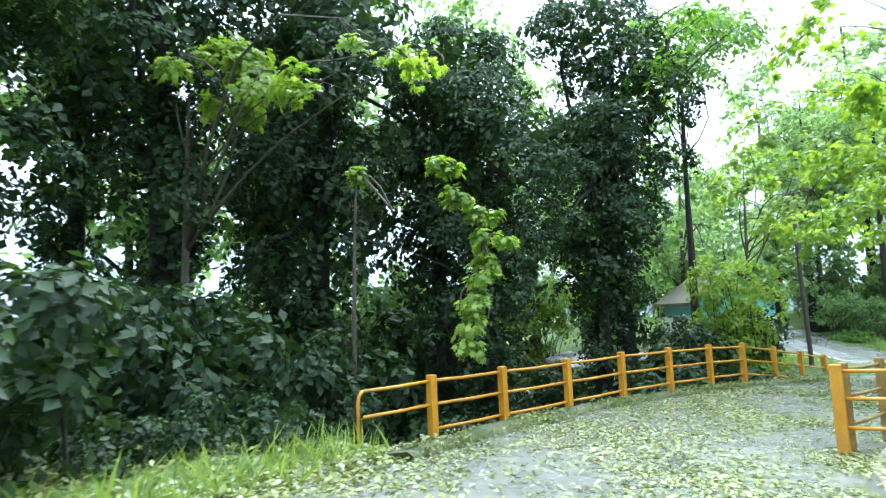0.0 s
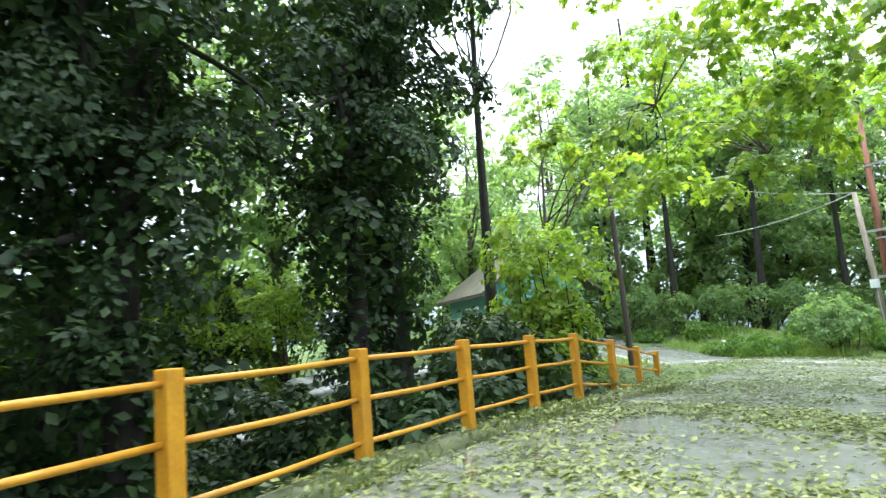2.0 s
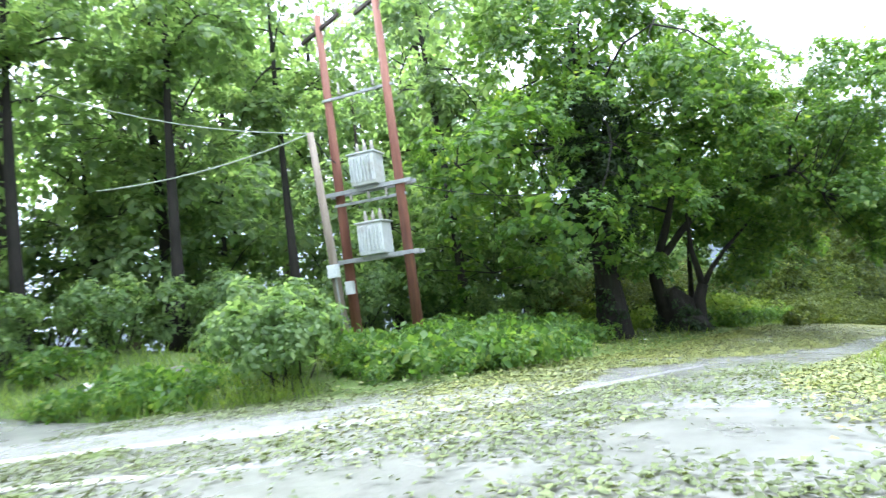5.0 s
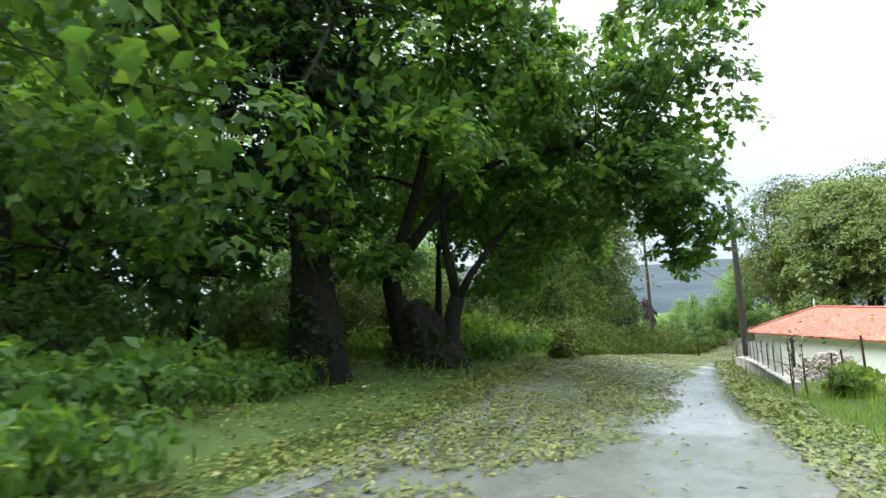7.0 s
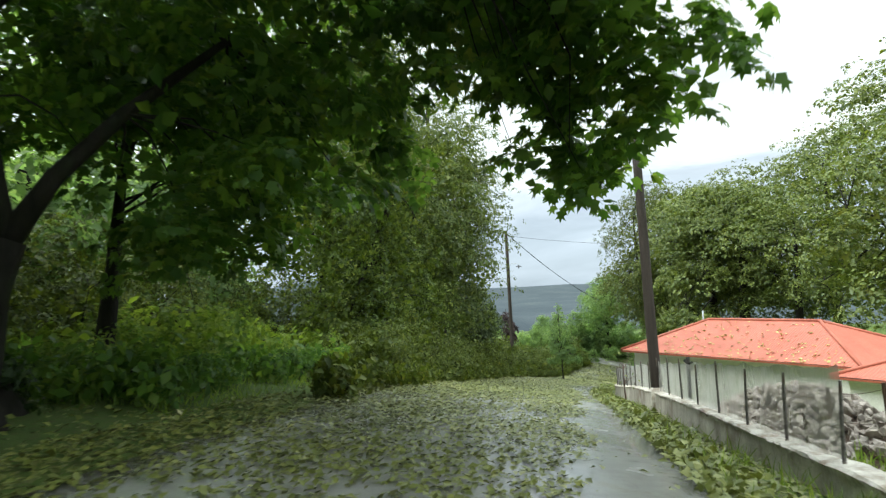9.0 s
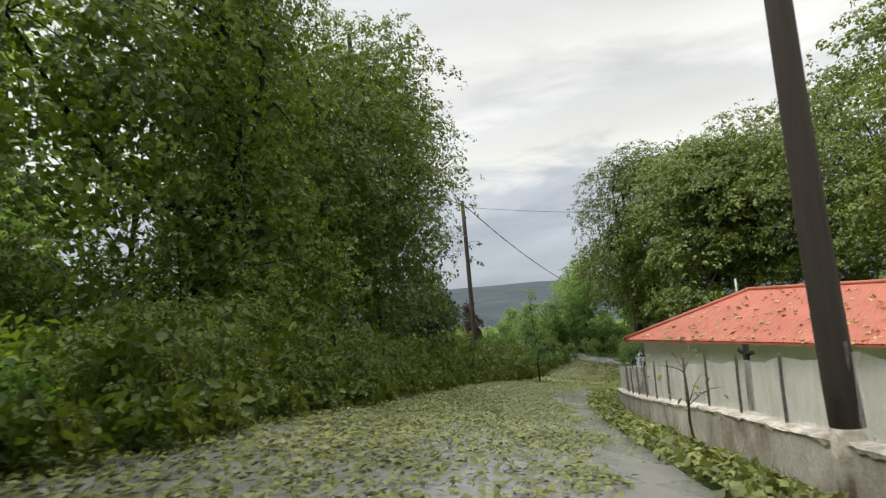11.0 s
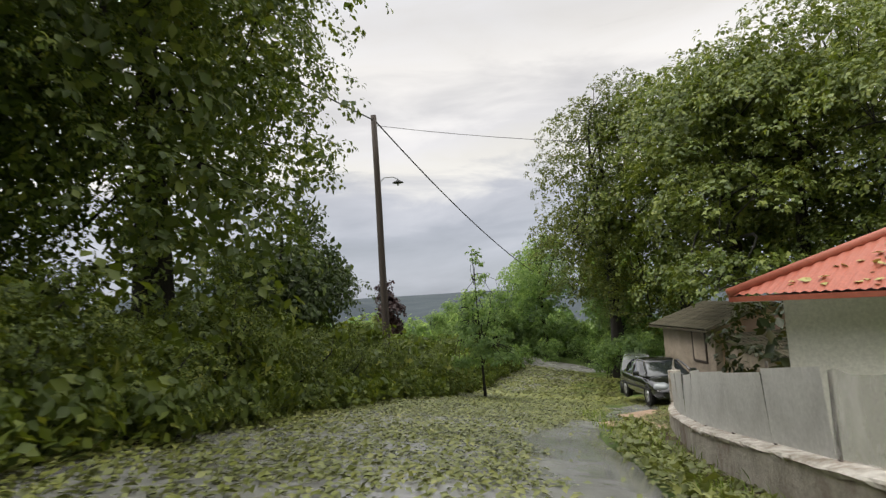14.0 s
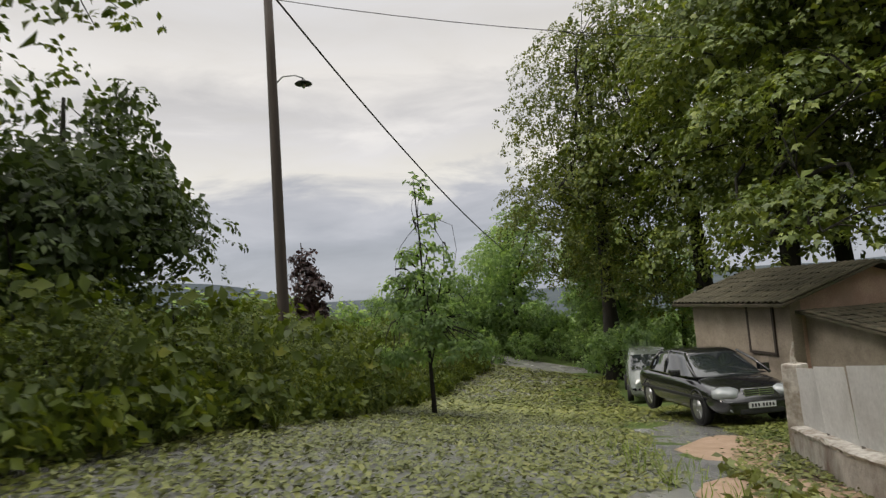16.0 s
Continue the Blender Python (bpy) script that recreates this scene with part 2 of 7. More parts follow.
M_PLASTER = surface("whitewashed_plaster", [(0.3, (0.80, 0.775, 0.73)), (0.7, (0.90, 0.875, 0.83))], 1.3, 25, 0.9, (0.66, 0.63, 0.58), 0.2, 0.006)
M_PLASTER_BROWN = surface("bare_brown_plaster", [(0.3, (0.26, 0.215, 0.17)), (0.7, (0.40, 0.335, 0.27))], 1.6, 25, 0.95, (0.16, 0.13, 0.10), 0.4, 0.01)
M_PLASTER_PINK = surface("pink_gable_plaster", [(0.3, (0.46, 0.30, 0.24)), (0.7, (0.62, 0.44, 0.36))], 1.6, 25, 0.95, (0.38, 0.27, 0.22), 0.3, 0.008)
M_TEAL = surface("teal_painted_wall", [(0.3, (0.16, 0.42, 0.42)), (0.7, (0.25, 0.55, 0.53))], 1.5, 20, 0.8, None, 0.2, 0.005)
M_ROOF_ORANGE = surface("orange_red_roof_sheet", [(0.3, (0.40, 0.11, 0.07)), (0.7, (0.51, 0.155, 0.10))], 0.9, 22, 0.55, (0.40, 0.14, 0.095), 0.15, 0.003, spec=0.35)
M_TILE_OLD = surface("mossy_old_roof_tile", [(0.3, (0.07, 0.075, 0.045)), (0.6, (0.14, 0.115, 0.08)), (0.75, (0.22, 0.15, 0.11))], 2.2, 20, 0.9, (0.075, 0.09, 0.035), 0.5, 0.01, pieces=0.4)
M_SHEET = surface("grey_fibre_sheet", [(0.3, (0.58, 0.565, 0.55)), (0.5, (0.78, 0.765, 0.75)), (0.7, (0.86, 0.845, 0.83))], 1.6, 30, 0.85, (0.56, 0.54, 0.53), 0.3, 0.004, pieces=0.14, stretch=(1, 1, 0.6))
M_FILM = surface("dusty_fine_netting", [(0.3, (0.44, 0.42, 0.40)), (0.5, (0.72, 0.70, 0.68)), (0.7, (0.80, 0.785, 0.765))], 2.6, 60, 0.9, (0.2, 0.19, 0.17), 0.2, 0.004, stretch=(1, 1, 0.3))
_fn, _fl = M_FILM.node_tree.nodes, M_FILM.node_tree.links
_clear, _veil = _fn.new("ShaderNodeBsdfTransparent"), _fn.new("ShaderNodeMixShader")
_veil.inputs[0].default_value = 0.42
_fl.new(_clear.outputs[0], _veil.inputs[1])
_fl.new(_fn["Principled BSDF"].outputs[0], _veil.inputs[2])
_fl.new(_veil.outputs[0], _fn["Material Output"].inputs[0])
M_SOIL = surface("reddish_brown_wet_soil", [(0.3, (0.05, 0.03, 0.02)), (0.7, (0.13, 0.08, 0.055))], 2.5, 30, 0.85, (0.09, 0.085, 0.04), 0.9, 0.03)
M_POST = surface("weathered_iron_post", [(0.3, (0.05, 0.045, 0.042)), (0.7, (0.24, 0.22, 0.205))], 12, 60, 0.85, (0.14, 0.07, 0.045), 0.4, 0.004)
M_CONC = surface("stained_concrete", [(0.3, (0.31, 0.265, 0.225)), (0.5, (0.53, 0.485, 0.435)), (0.7, (0.70, 0.66, 0.61))], 2.2, 26, 0.9, (0.17, 0.09, 0.065), 0.9, 0.02, stretch=(1, 1, 0.7))
M_CONC_WHITE = surface("flaking_whitewashed_concrete", [(0.35, (0.34, 0.29, 0.235)), (0.6, (0.68, 0.64, 0.58))], 5.0, 25, 0.9, (0.2, 0.13, 0.09), 0.6, 0.012)
M_KERB = surface("mossy_concrete_kerb", [(0.35, (0.05, 0.065, 0.022)), (0.65, (0.13, 0.135, 0.06))], 2.5, 30, 0.95, (0.2, 0.19, 0.16), 0.7, 0.02)
M_ROCK = surface("pale_boulder", [(0.3, (0.42, 0.41, 0.39)), (0.7, (0.68, 0.67, 0.64))], 2.5, 25, 0.85, (0.2, 0.2, 0.17), 0.6, 0.02)
M_ROCK_DARK = surface("dark_boulder", [(0.3, (0.10, 0.095, 0.085)), (0.7, (0.22, 0.2, 0.18))], 2.5, 25, 0.85, (0.08, 0.1, 0.05), 0.6, 0.02)
M_RUBBLE = surface("rubble_stone", [(0.3, (0.34, 0.28, 0.24)), (0.7, (0.64, 0.57, 0.51))], 3.5, 25, 0.9, None, 0.5, 0.015, pieces=0.5)
M_SANDBAR = surface("reddish_washed_sand", [(0.3, (0.36, 0.24, 0.16)), (0.7, (0.5, 0.35, 0.25))], 3, 60, 0.8, None, 0.4, 0.01)


def asphalt_material(name, dark, light, damp=(0.08, 0.32)):
    """Worn asphalt; damp is the span of its roughness, from wet patches to drying ones."""
    m, n, l, b = mat(name, 0.3, 0.0, 0.5)
    big, mid, fine = tex(n, l, 0.35, 5.0), tex(n, l, 2.2, 6.0, 0.7), tex(n, l, 70.0, 3.0)
    col = ramp(n, l, mid, [(0.3, dark), (0.7, light)])
    col = mixc(n, l, 0.3, col, ramp(n, l, fine, [(0.3, (0.3, 0.3, 0.3)), (0.7, (1, 1, 1))]), "MULTIPLY")
    col = mixc(n, l, ramp(n, l, mid, [(0.58, (0, 0, 0)), (0.75, (0.7, 0.7, 0.7))]), col, (0.14, 0.125, 0.08))
    l.new(col, b.inputs["Base Color"])
    l.new(ramp(n, l, big, [(0.35, (damp[0],) * 3), (0.65, (damp[1],) * 3)]), b.inputs["Roughness"])
    bump(n, l, b, fine, 0.12, 0.003)
    return m


def ground_material():
    m, n, l, b = mat("grass_and_soil", 0.95, 0.0, 0.2)
    big, mid, fine = tex(n, l, 0.03, 6.0, 0.65), tex(n, l, 0.5, 6.0, 0.7), tex(n, l, 9.0, 5.0, 0.75)
    grass = ramp(n, l, mid, [(0.3, (0.045, 0.075, 0.02)), (0.55, (0.085, 0.13, 0.032)), (0.75, (0.15, 0.19, 0.05))])
    soil = ramp(n, l, mid, [(0.3, (0.07, 0.055, 0.035)), (0.7, (0.14, 0.12, 0.07))])
    col = mixc(n, l, ramp(n, l, fine, [(0.5, (0, 0, 0)), (0.7, (0.8, 0.8, 0.8))]), grass, soil)
    # Far woods: the bluish haze of distance is put into their colour
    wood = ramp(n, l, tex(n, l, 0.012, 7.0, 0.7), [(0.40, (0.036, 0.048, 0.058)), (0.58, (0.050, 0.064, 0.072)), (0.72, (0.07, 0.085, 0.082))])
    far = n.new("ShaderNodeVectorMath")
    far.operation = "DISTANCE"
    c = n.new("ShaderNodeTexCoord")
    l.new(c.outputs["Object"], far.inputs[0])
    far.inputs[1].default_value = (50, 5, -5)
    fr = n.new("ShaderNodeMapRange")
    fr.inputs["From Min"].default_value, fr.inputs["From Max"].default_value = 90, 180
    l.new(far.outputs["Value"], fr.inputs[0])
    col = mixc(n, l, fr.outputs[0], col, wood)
    l.new(col, b.inputs["Base Color"])
    bump(n, l, b, fine, 0.9, 0.05)
    return m


M_ASPHALT = asphalt_material("wet_asphalt", (0.20, 0.198, 0.19), (0.33, 0.327, 0.315))
M_ASPHALT_MOSS = asphalt_material("olive_stained_asphalt", (0.135, 0.136, 0.118), (0.235, 0.233, 0.21), (0.12, 0.38))
# Paler for the wet strip: its bright sky sheen is partly put into colour
M_ASPHALT_PALE = asphalt_material("pale_sheen_asphalt", (0.22, 0.217, 0.208), (0.34, 0.335, 0.32))
M_GROUND = ground_material()


# ---- building blocks ----
class Shape:
    """Collects vertices and faces for one mesh."""

    def __init__(self):
        self.v, self.f = [], []

    def add(self, verts, faces):
        k = len(self.v)
        self.v += [tuple(p) for p in verts]
        self.f += [tuple(i + k for i in f) for f in faces]
        return self

    def box(self, x0, y0, z0, x1, y1, z1, m=None, bevel=0.0):
        c = bevel
        bm = bmesh.new()
        bmesh.ops.create_cube(bm, size=1.0)
        for q in bm.verts:
            q.co = Vector(((x0 + x1) / 2 + q.co.x * (x1 - x0), (y0 + y1) / 2 + q.co.y * (y1 - y0), (z0 + z1) / 2 + q.co.z * (z1 - z0)))
        if c:
            bmesh.ops.bevel(bm, geom=bm.edges[:], offset=c, segments=2, affect="EDGES", profile=0.6)
        bm.verts.index_update()
        vs = [(m @ q.co) if m else q.co.copy() for q in bm.verts]
        fs = [tuple(q.index for q in f.verts) for f in bm.faces]
        bm.free()
        return self.add(vs, fs)

    def tube(self, pts, radii, seg=8, rough=0.0, cap=True):
        """A tapered tube along points."""
        pts = [Vector(p) for p in pts]
        verts, faces = [], []
        side = Vector((1, 0, 0))
        for i, p in enumerate(pts):
            d = (pts[min(i + 1, len(pts) - 1)] - pts[max(i - 1, 0)]).normalized()
            side = (side - d * side.dot(d))
            if side.length < 1e-4:
                side = d.orthogonal()
            side.normalize()
            up = d.cross(side)
            for k in range(seg):
                a = 2 * math.pi * k / seg
                r = radii[i] * (1 + rough * noise.noise(p * 1.3 + Vector((math.cos(a), math.sin(a), 0)) * 1.7))
                verts.append(p + side * (math.cos(a) * r) + up * (math.sin(a) * r))
        for i in range(len(pts) - 1):
            for k in range(seg):
                a, b = i * seg + k, i * seg + (k + 1) % seg
                faces.append((a, b, b + seg, a + seg))
        if cap:
            faces.append(tuple(range(seg - 1, -1, -1)))
            faces.append(tuple(range((len(pts) - 1) * seg, len(pts) * seg)))
        return self.add(verts, faces)

    def lathe(self, profile, seg=16, m=None):
        """Turned about z: profile of (radius, height)."""
        verts, faces = [], []
        for r, z in profile:
            for k in range(seg):
                a = 2 * math.pi * k / seg
                q = Vector((r * math.cos(a), r * math.sin(a), z))
                verts.append(m @ q if m else q)
        for i in range(len(profile) - 1):
            for k in range(seg):
                a, b = i * seg + k, i * seg + (k + 1) % seg
                faces.append((a, b, b + seg, a + seg))
        faces.append(tuple(range(seg - 1, -1, -1)))
        faces.append(tuple(range((len(profile) - 1) * seg, len(profile) * seg)))
        return self.add(verts, faces)

    def mesh(self, name, material, smooth=False):
        me = bpy.data.meshes.new(name)
        me.from_pydata(self.v, [], self.f)
        me.materials.append(material)
        if smooth:
            me.shade_smooth()
        return me


def thing(name, label, category, at=None, group="", kind=""):
    ob = new(name)
    ob.empty_display_size = 0.2
    if at is not None:
        ob.matrix_world = at
    return tagged(ob, label, category, group, kind)


def part(name, shape, material, parent, label="", smooth=False, m=None):
    me = shape if isinstance(shape, bpy.types.Mesh) else shape.mesh(name, material, smooth)
    ob = new(name, me)
    ob.parent = parent
    if m is not None:
        ob.matrix_basis = m
    return tagged(ob, label)


def single(name, shape, material, label, category, group="", kind="", smooth=False, m=None):
    me = shape if isinstance(shape, bpy.types.Mesh) else shape.mesh(name, material, smooth)
    ob = new(name, me)
    if m is not None:
        ob.matrix_world = m
    return tagged(ob, label, category, group, kind)


# ---- the lie of the land ----
# Road centre line: distance along, x, y, height
ROAD = np.array([(-40, -9.69, -38.81, 0.08), (-20, -4.95, -19.37, 0.08), (0, -0.21, 0.06, 0.08), (6, 1.48, 5.80, -0.53), (12, 4.67, 10.85, -0.96), (18, 9.23, 14.70, -1.16), (24, 14.60, 17.30, -1.45), (30, 20.56, 17.92, -1.78), (36, 26.50, 17.66, -2.25), (42, 32.14, 15.61, -2.95), (48, 37.73, 13.44, -3.59), (60, 48.72, 8.62, -4.97), (72, 59.60, 3.57, -6.69), (84, 70.13, -2.18, -8.30), (96, 80.63, -7.99, -9.90), (102, 85.88, -10.90, -10.69), (115, 95.6, -19.6, -11.10), (138, 99.5, -42.0, -11.10)])


def smoothline(table, step):
    """The table's columns by Catmull-Rom, at even steps of the first."""
    s = np.arange(table[0, 0], table[-1, 0] + 1e-6, step)
    out = np.zeros((len(s), 3))
    slopes = np.gradient(table[:, 1:], table[:, 0], axis=0)
    for i, q in enumerate(s):
        k = min(max(np.searchsorted(table[:, 0], q, side="right") - 1, 0), len(table) - 2)
        h = table[k + 1, 0] - table[k, 0]
        u = (q - table[k, 0]) / h
        out[i] = (2 * u**3 - 3 * u**2 + 1) * table[k, 1:] + (u**3 - 2 * u**2 + u) * h * slopes[k] + (-2 * u**3 + 3 * u**2) * table[k + 1, 1:] + (u**3 - u**2) * h * slopes[k + 1]
    return s, out


LS, LP = smoothline(ROAD, 1.0)
LT = np.gradient(LP[:, :2], axis=0)
LT /= np.hypot(LT[:, 0], LT[:, 1])[:, None]


def smooth01(a, b, x):
    u = np.clip((x - a) / (b - a), 0, 1)
    return u * u * (3 - 2 * u)


def along(x, y):
    """Distance along the road, and distance to its right, of places."""
    x, y = np.atleast_1d(np.asarray(x, float)), np.atleast_1d(np.asarray(y, float))
    s, d = np.zeros(x.shape), np.zeros(x.shape)
    for a in range(0, len(x), 4000):
        dx, dy = x[a : a + 4000, None] - LP[:, 0], y[a : a + 4000, None] - LP[:, 1]
        k = np.argmin(dx * dx + dy * dy, axis=1)
        r = np.arange(len(k))
        f = dx[r, k] * LT[k, 0] + dy[r, k] * LT[k, 1]
        s[a : a + 4000] = LS[k] + np.clip(f, -0.6, 0.6)
        side = dx[r, k] * LT[k, 1] - dy[r, k] * LT[k, 0]
        d[a : a + 4000] = np.sign(side) * np.sqrt(np.maximum(dx[r, k] ** 2 + dy[r, k] ** 2 - np.clip(f, -0.6, 0.6) ** 2, 0))
    return s, d


def bank(s, d):
    """Height above the centre line's own height."""
    off = 0.27 * smooth01(40, 66, s)
    k = 0.03 + 0.11 * smooth01(40, 60, s)
    z = off - k * np.clip(d, -7, 3.2)
    return z


SIDE = np.array([(0, 22.5, 52.0, 0), (12, 20.6, 40.0, 0), (24, 20.4, 29.0, 0), (31, 22.2, 22.5, 0), (38, 27.5, 18.0, 0), (46, 34.0, 14.6, 0)])
_, SIDE_PTS = smoothline(SIDE, 1.0)


def mound(x, y):
    """The grass bank behind the junction, clear of both lanes."""
    d = np.full(x.shape, 1e9)
    for q in SIDE_PTS:
        d = np.minimum(d, np.hypot(x - q[0], y - q[1]))
    return 0.85 * smooth01(3.0, 8.5, d) * smooth01(21, 27, x) * (1 - smooth01(33, 41, x)) * smooth01(18, 23, y)


def level(x, y):
    """Height of the made ground (road, verges, banks)."""
    x, y = np.atleast_1d(np.asarray(x, float)), np.atleast_1d(np.asarray(y, float))
    z = np.zeros(x.shape)
    for a in range(0, len(x), 4000):
        w = 1 / ((x[a : a + 4000, None] - LP[:, 0]) ** 2 + (y[a : a + 4000, None] - LP[:, 1]) ** 2 + 2.0) ** 2
        z[a : a + 4000] = (w * LP[:, 2]).sum(1) / w.sum(1)
    s, d = along(x, y)
    q = np.hypot((x - 21.0) / 9.0, np.maximum(0, 30 - y) / 9.0)
    return z + bank(s, d) + mound(x, y) + np.clip(0.15 * (y - 29), 0, 2.4) * (1 - smooth01(0.8, 1.6, q))


def ground(x, y):
    """Height of the ground sheet, with the ravine, the yard behind the wall, the valley and the hills."""
    x, y = np.atleast_1d(np.asarray(x, float)), np.atleast_1d(np.asarray(y, float))
    z = level(x, y)
    s, d = along(x, y)
    u, v = (x - 7) * 0.66 + (y - 14.5) * 0.75, -(x - 7) * 0.75 + (y - 14.5) * 0.66
    z -= 3.6 * np.exp(-((u / 6.5) ** 4)) * (1 - smooth01(25, 45, np.abs(v)))
    z -= 1.0 * smooth01(3.0, 5.0, d) * smooth01(50, 58, s) * (1 - smooth01(84, 90, s))
    r = np.hypot(x - 50, y - 5)
    a = np.arctan2(y - 5, x - 50)
    z -= 26 * smooth01(75, 260, r) * smooth01(-2.2, -0.4, -np.abs(a + 0.5))
    ridge = 31 + 9 * np.sin(a * 5 + 1) + 6 * np.sin(a * 13) + 3 * np.sin(a * 29 + 2)
    z += ridge * smooth01(500, 1500, r) + 3.0 * np.sin(x * 0.011) * np.sin(y * 0.013) * smooth01(120, 300, r)
    near = np.exp(-(((x - 350) / 95) ** 2) - ((y + 5) / 95) ** 2)
    z += 40 * near
    z += 10 * smooth01(1600, 3200, r)
    return z


def on_road(s, d, lift=0.0):
    """A place by distance along the road and to its right."""
    i = np.interp(s, LS, np.arange(len(LS)))
    x = np.interp(i, np.arange(len(LS)), LP[:, 0])
    y = np.interp(i, np.arange(len(LS)), LP[:, 1])
    tx, ty = np.interp(i, np.arange(len(LS)), LT[:, 0]), np.interp(i, np.arange(len(LS)), LT[:, 1])
    x, y = x + ty * d, y - tx * d
    return Vector((float(x), float(y), float(level(x, y)[0]) + lift))


def grow(lo, hi, step, far):
    """Even steps from lo to hi that widen outwards to far."""
    out, q, h = [], hi, step
    while q < far:
        h *= 1.16
        q += h
        out.append(q)
    mid = np.arange(lo, hi + 1e-6, step)
    return np.concatenate([(lo + hi) - np.array(out)[::-1], mid, np.array(out)])


gx, gy = grow(-20, 112, 0.9, 4200), grow(-32, 46, 0.9, 4200)
GX, GY = np.meshgrid(gx, gy)
gs, gd = along(GX.ravel(), GY.ravel())
GZ = ground(GX.ravel(), GY.ravel())
GZ -= 0.10 * (np.abs(gd + 1.2) < 3.2) * (np.abs(gs - 50) < 70)
rough_z = np.array([noise.noise(Vector((px * 0.6, py * 0.6, 0))) for px, py in zip(GX.ravel(), GY.ravel())])
GZ += 0.07 * rough_z * (np.abs(gd + 1.5) > 4.2)
nx = len(gx)
faces = [(j * nx + i, j * nx + i + 1, (j + 1) * nx + i + 1, (j + 1) * nx + i) for j in range(len(gy) - 1) for i in range(nx - 1)]
sh = Shape()
sh.v, sh.f = list(zip(GX.ravel().tolist(), GY.ravel().tolist(), GZ.tolist())), faces
single("ground", sh, M_GROUND, "grassy soil ground running out to wooded hills tinted by haze", "ground", kind="structure", smooth=True)


def ribbon(points, left, right, lift, n=10):
    """A strip along points with the given widths, lying on the made ground, with a skirt."""
    sh = Shape()
    rows = []
    for i, p in enumerate(points):
        a, b = np.array(points[max(i - 1, 0)]), np.array(points[min(i + 1, len(points) - 1)])
        t = (b - a) / np.hypot(*(b - a))
        q = [(p[0] + t[1] * d, p[1] - t[0] * d) for d in np.linspace(-left(i) if callable(left) else -left, right(i) if callable(right) else right, n)]
        z = level([c[0] for c in q], [c[1] for c in q]) + lift
        row = [(c[0], c[1], h) for c, h in zip(q, z)]
        row = [(row[0][0], row[0][1], row[0][2] - 0.3)] + row + [(row[-1][0], row[-1][1], row[-1][2] - 0.3)]
        rows.append(row)
    k = n + 2
    sh.v = [c for r in rows for c in r]
    sh.f = [(i * k + j, i * k + j + 1, (i + 1) * k + j + 1, (i + 1) * k + j) for i in range(len(rows) - 1) for j in range(k - 1)]
    return sh


main = [(float(p[0]), float(p[1])) for p, s in zip(LP, LS) if -38 <= s <= 117]
main_s = [float(s) for s in LS if -38 <= s <= 117]
random.seed(4)
edge_r = [1.42 + 0.10 * noise.noise(Vector((s * 0.5, 3, 0))) + (0.9 if s < 34 else 0) + 3.5 * float(smooth01(82.5, 92, s)) for s in main_s]
edge_l = [3.6 + 0.25 * noise.noise(Vector((s * 0.4, 9, 0))) - (0.6 if 8 < s < 23 else 0) + 2.5 * float(smooth01(24, 30, s) * (1 - smooth01(33, 38, s))) for s in main_s]
JOINT = sum(q < 32.5 for q in main_s)
single("road", ribbon(main[JOINT - 1:], lambda i: edge_l[i + JOINT - 1], lambda i: edge_r[i + JOINT - 1], 0.02, 14), M_ASPHALT, "worn wet grey asphalt lane strewn with leaves", "road", kind="structure", smooth=True)
single("road_bridge", ribbon(main[:JOINT], lambda i: edge_l[i], lambda i: edge_r[i], 0.02, 14), M_ASPHALT_MOSS, "olive-stained old asphalt over the bridge and junction", "road", kind="structure", smooth=True)
single("road_side", ribbon([tuple(p[:2]) for p in SIDE_PTS], 3.0, 2.6, 0.024, 12), M_ASPHALT_MOSS, "worn asphalt of the joining lane", "road", kind="structure", smooth=True)
WASH = np.array([(0, 24.0, 52.0, 0), (11, 21.2, 42.0, 0), (19, 19.9, 34.0, 0), (23.5, 20.0, 29.5, 0), (27.5, 21.0, 25.8, 0), (31.7, 23.0, 22.0, 0), (36, 26.4, 19.3, 0), (41, 30.8, 17.0, 0)])
_, WASH_PTS = smoothline(WASH, 1.0)
wash_w = [0.95 * float(1 - smooth01(33, 41, i)) + 0.25 * noise.noise(Vector((i * 0.6, 1, 0))) + 0.12 for i in range(len(WASH_PTS))]
single("road_wash", ribbon([tuple(p[:2]) for p in WASH_PTS], lambda i: wash_w[i], lambda i: wash_w[i] * 0.9, 0.034, 6), M_ASPHALT_PALE, "bright washed strip of wet asphalt round the bend", "road", kind="structure", smooth=True)


# ---- leaves and trees ----
def palmate():
    """A five-lobed plane leaf, about 1 long, as a fan of triangles."""
    ring = [(-0.42, 0.0)]
    for deg, r in ((112, 0.46), (78, 0.24), (48, 0.56), (24, 0.27), (0, 0.62), (-24, 0.27), (-48, 0.56), (-78, 0.24), (-112, 0.46)):
        ring.append((r * math.cos(radians(deg)), r * math.sin(radians(deg))))
    v = [(0.42, 0, 0.0)] + [(0.42 + a, b, -0.30 * (a * a + b * b) + 0.05 * abs(b)) for a, b in ring]
    return np.array(v), [(0, i, i % 10 + 1) for i in range(1, 11)]


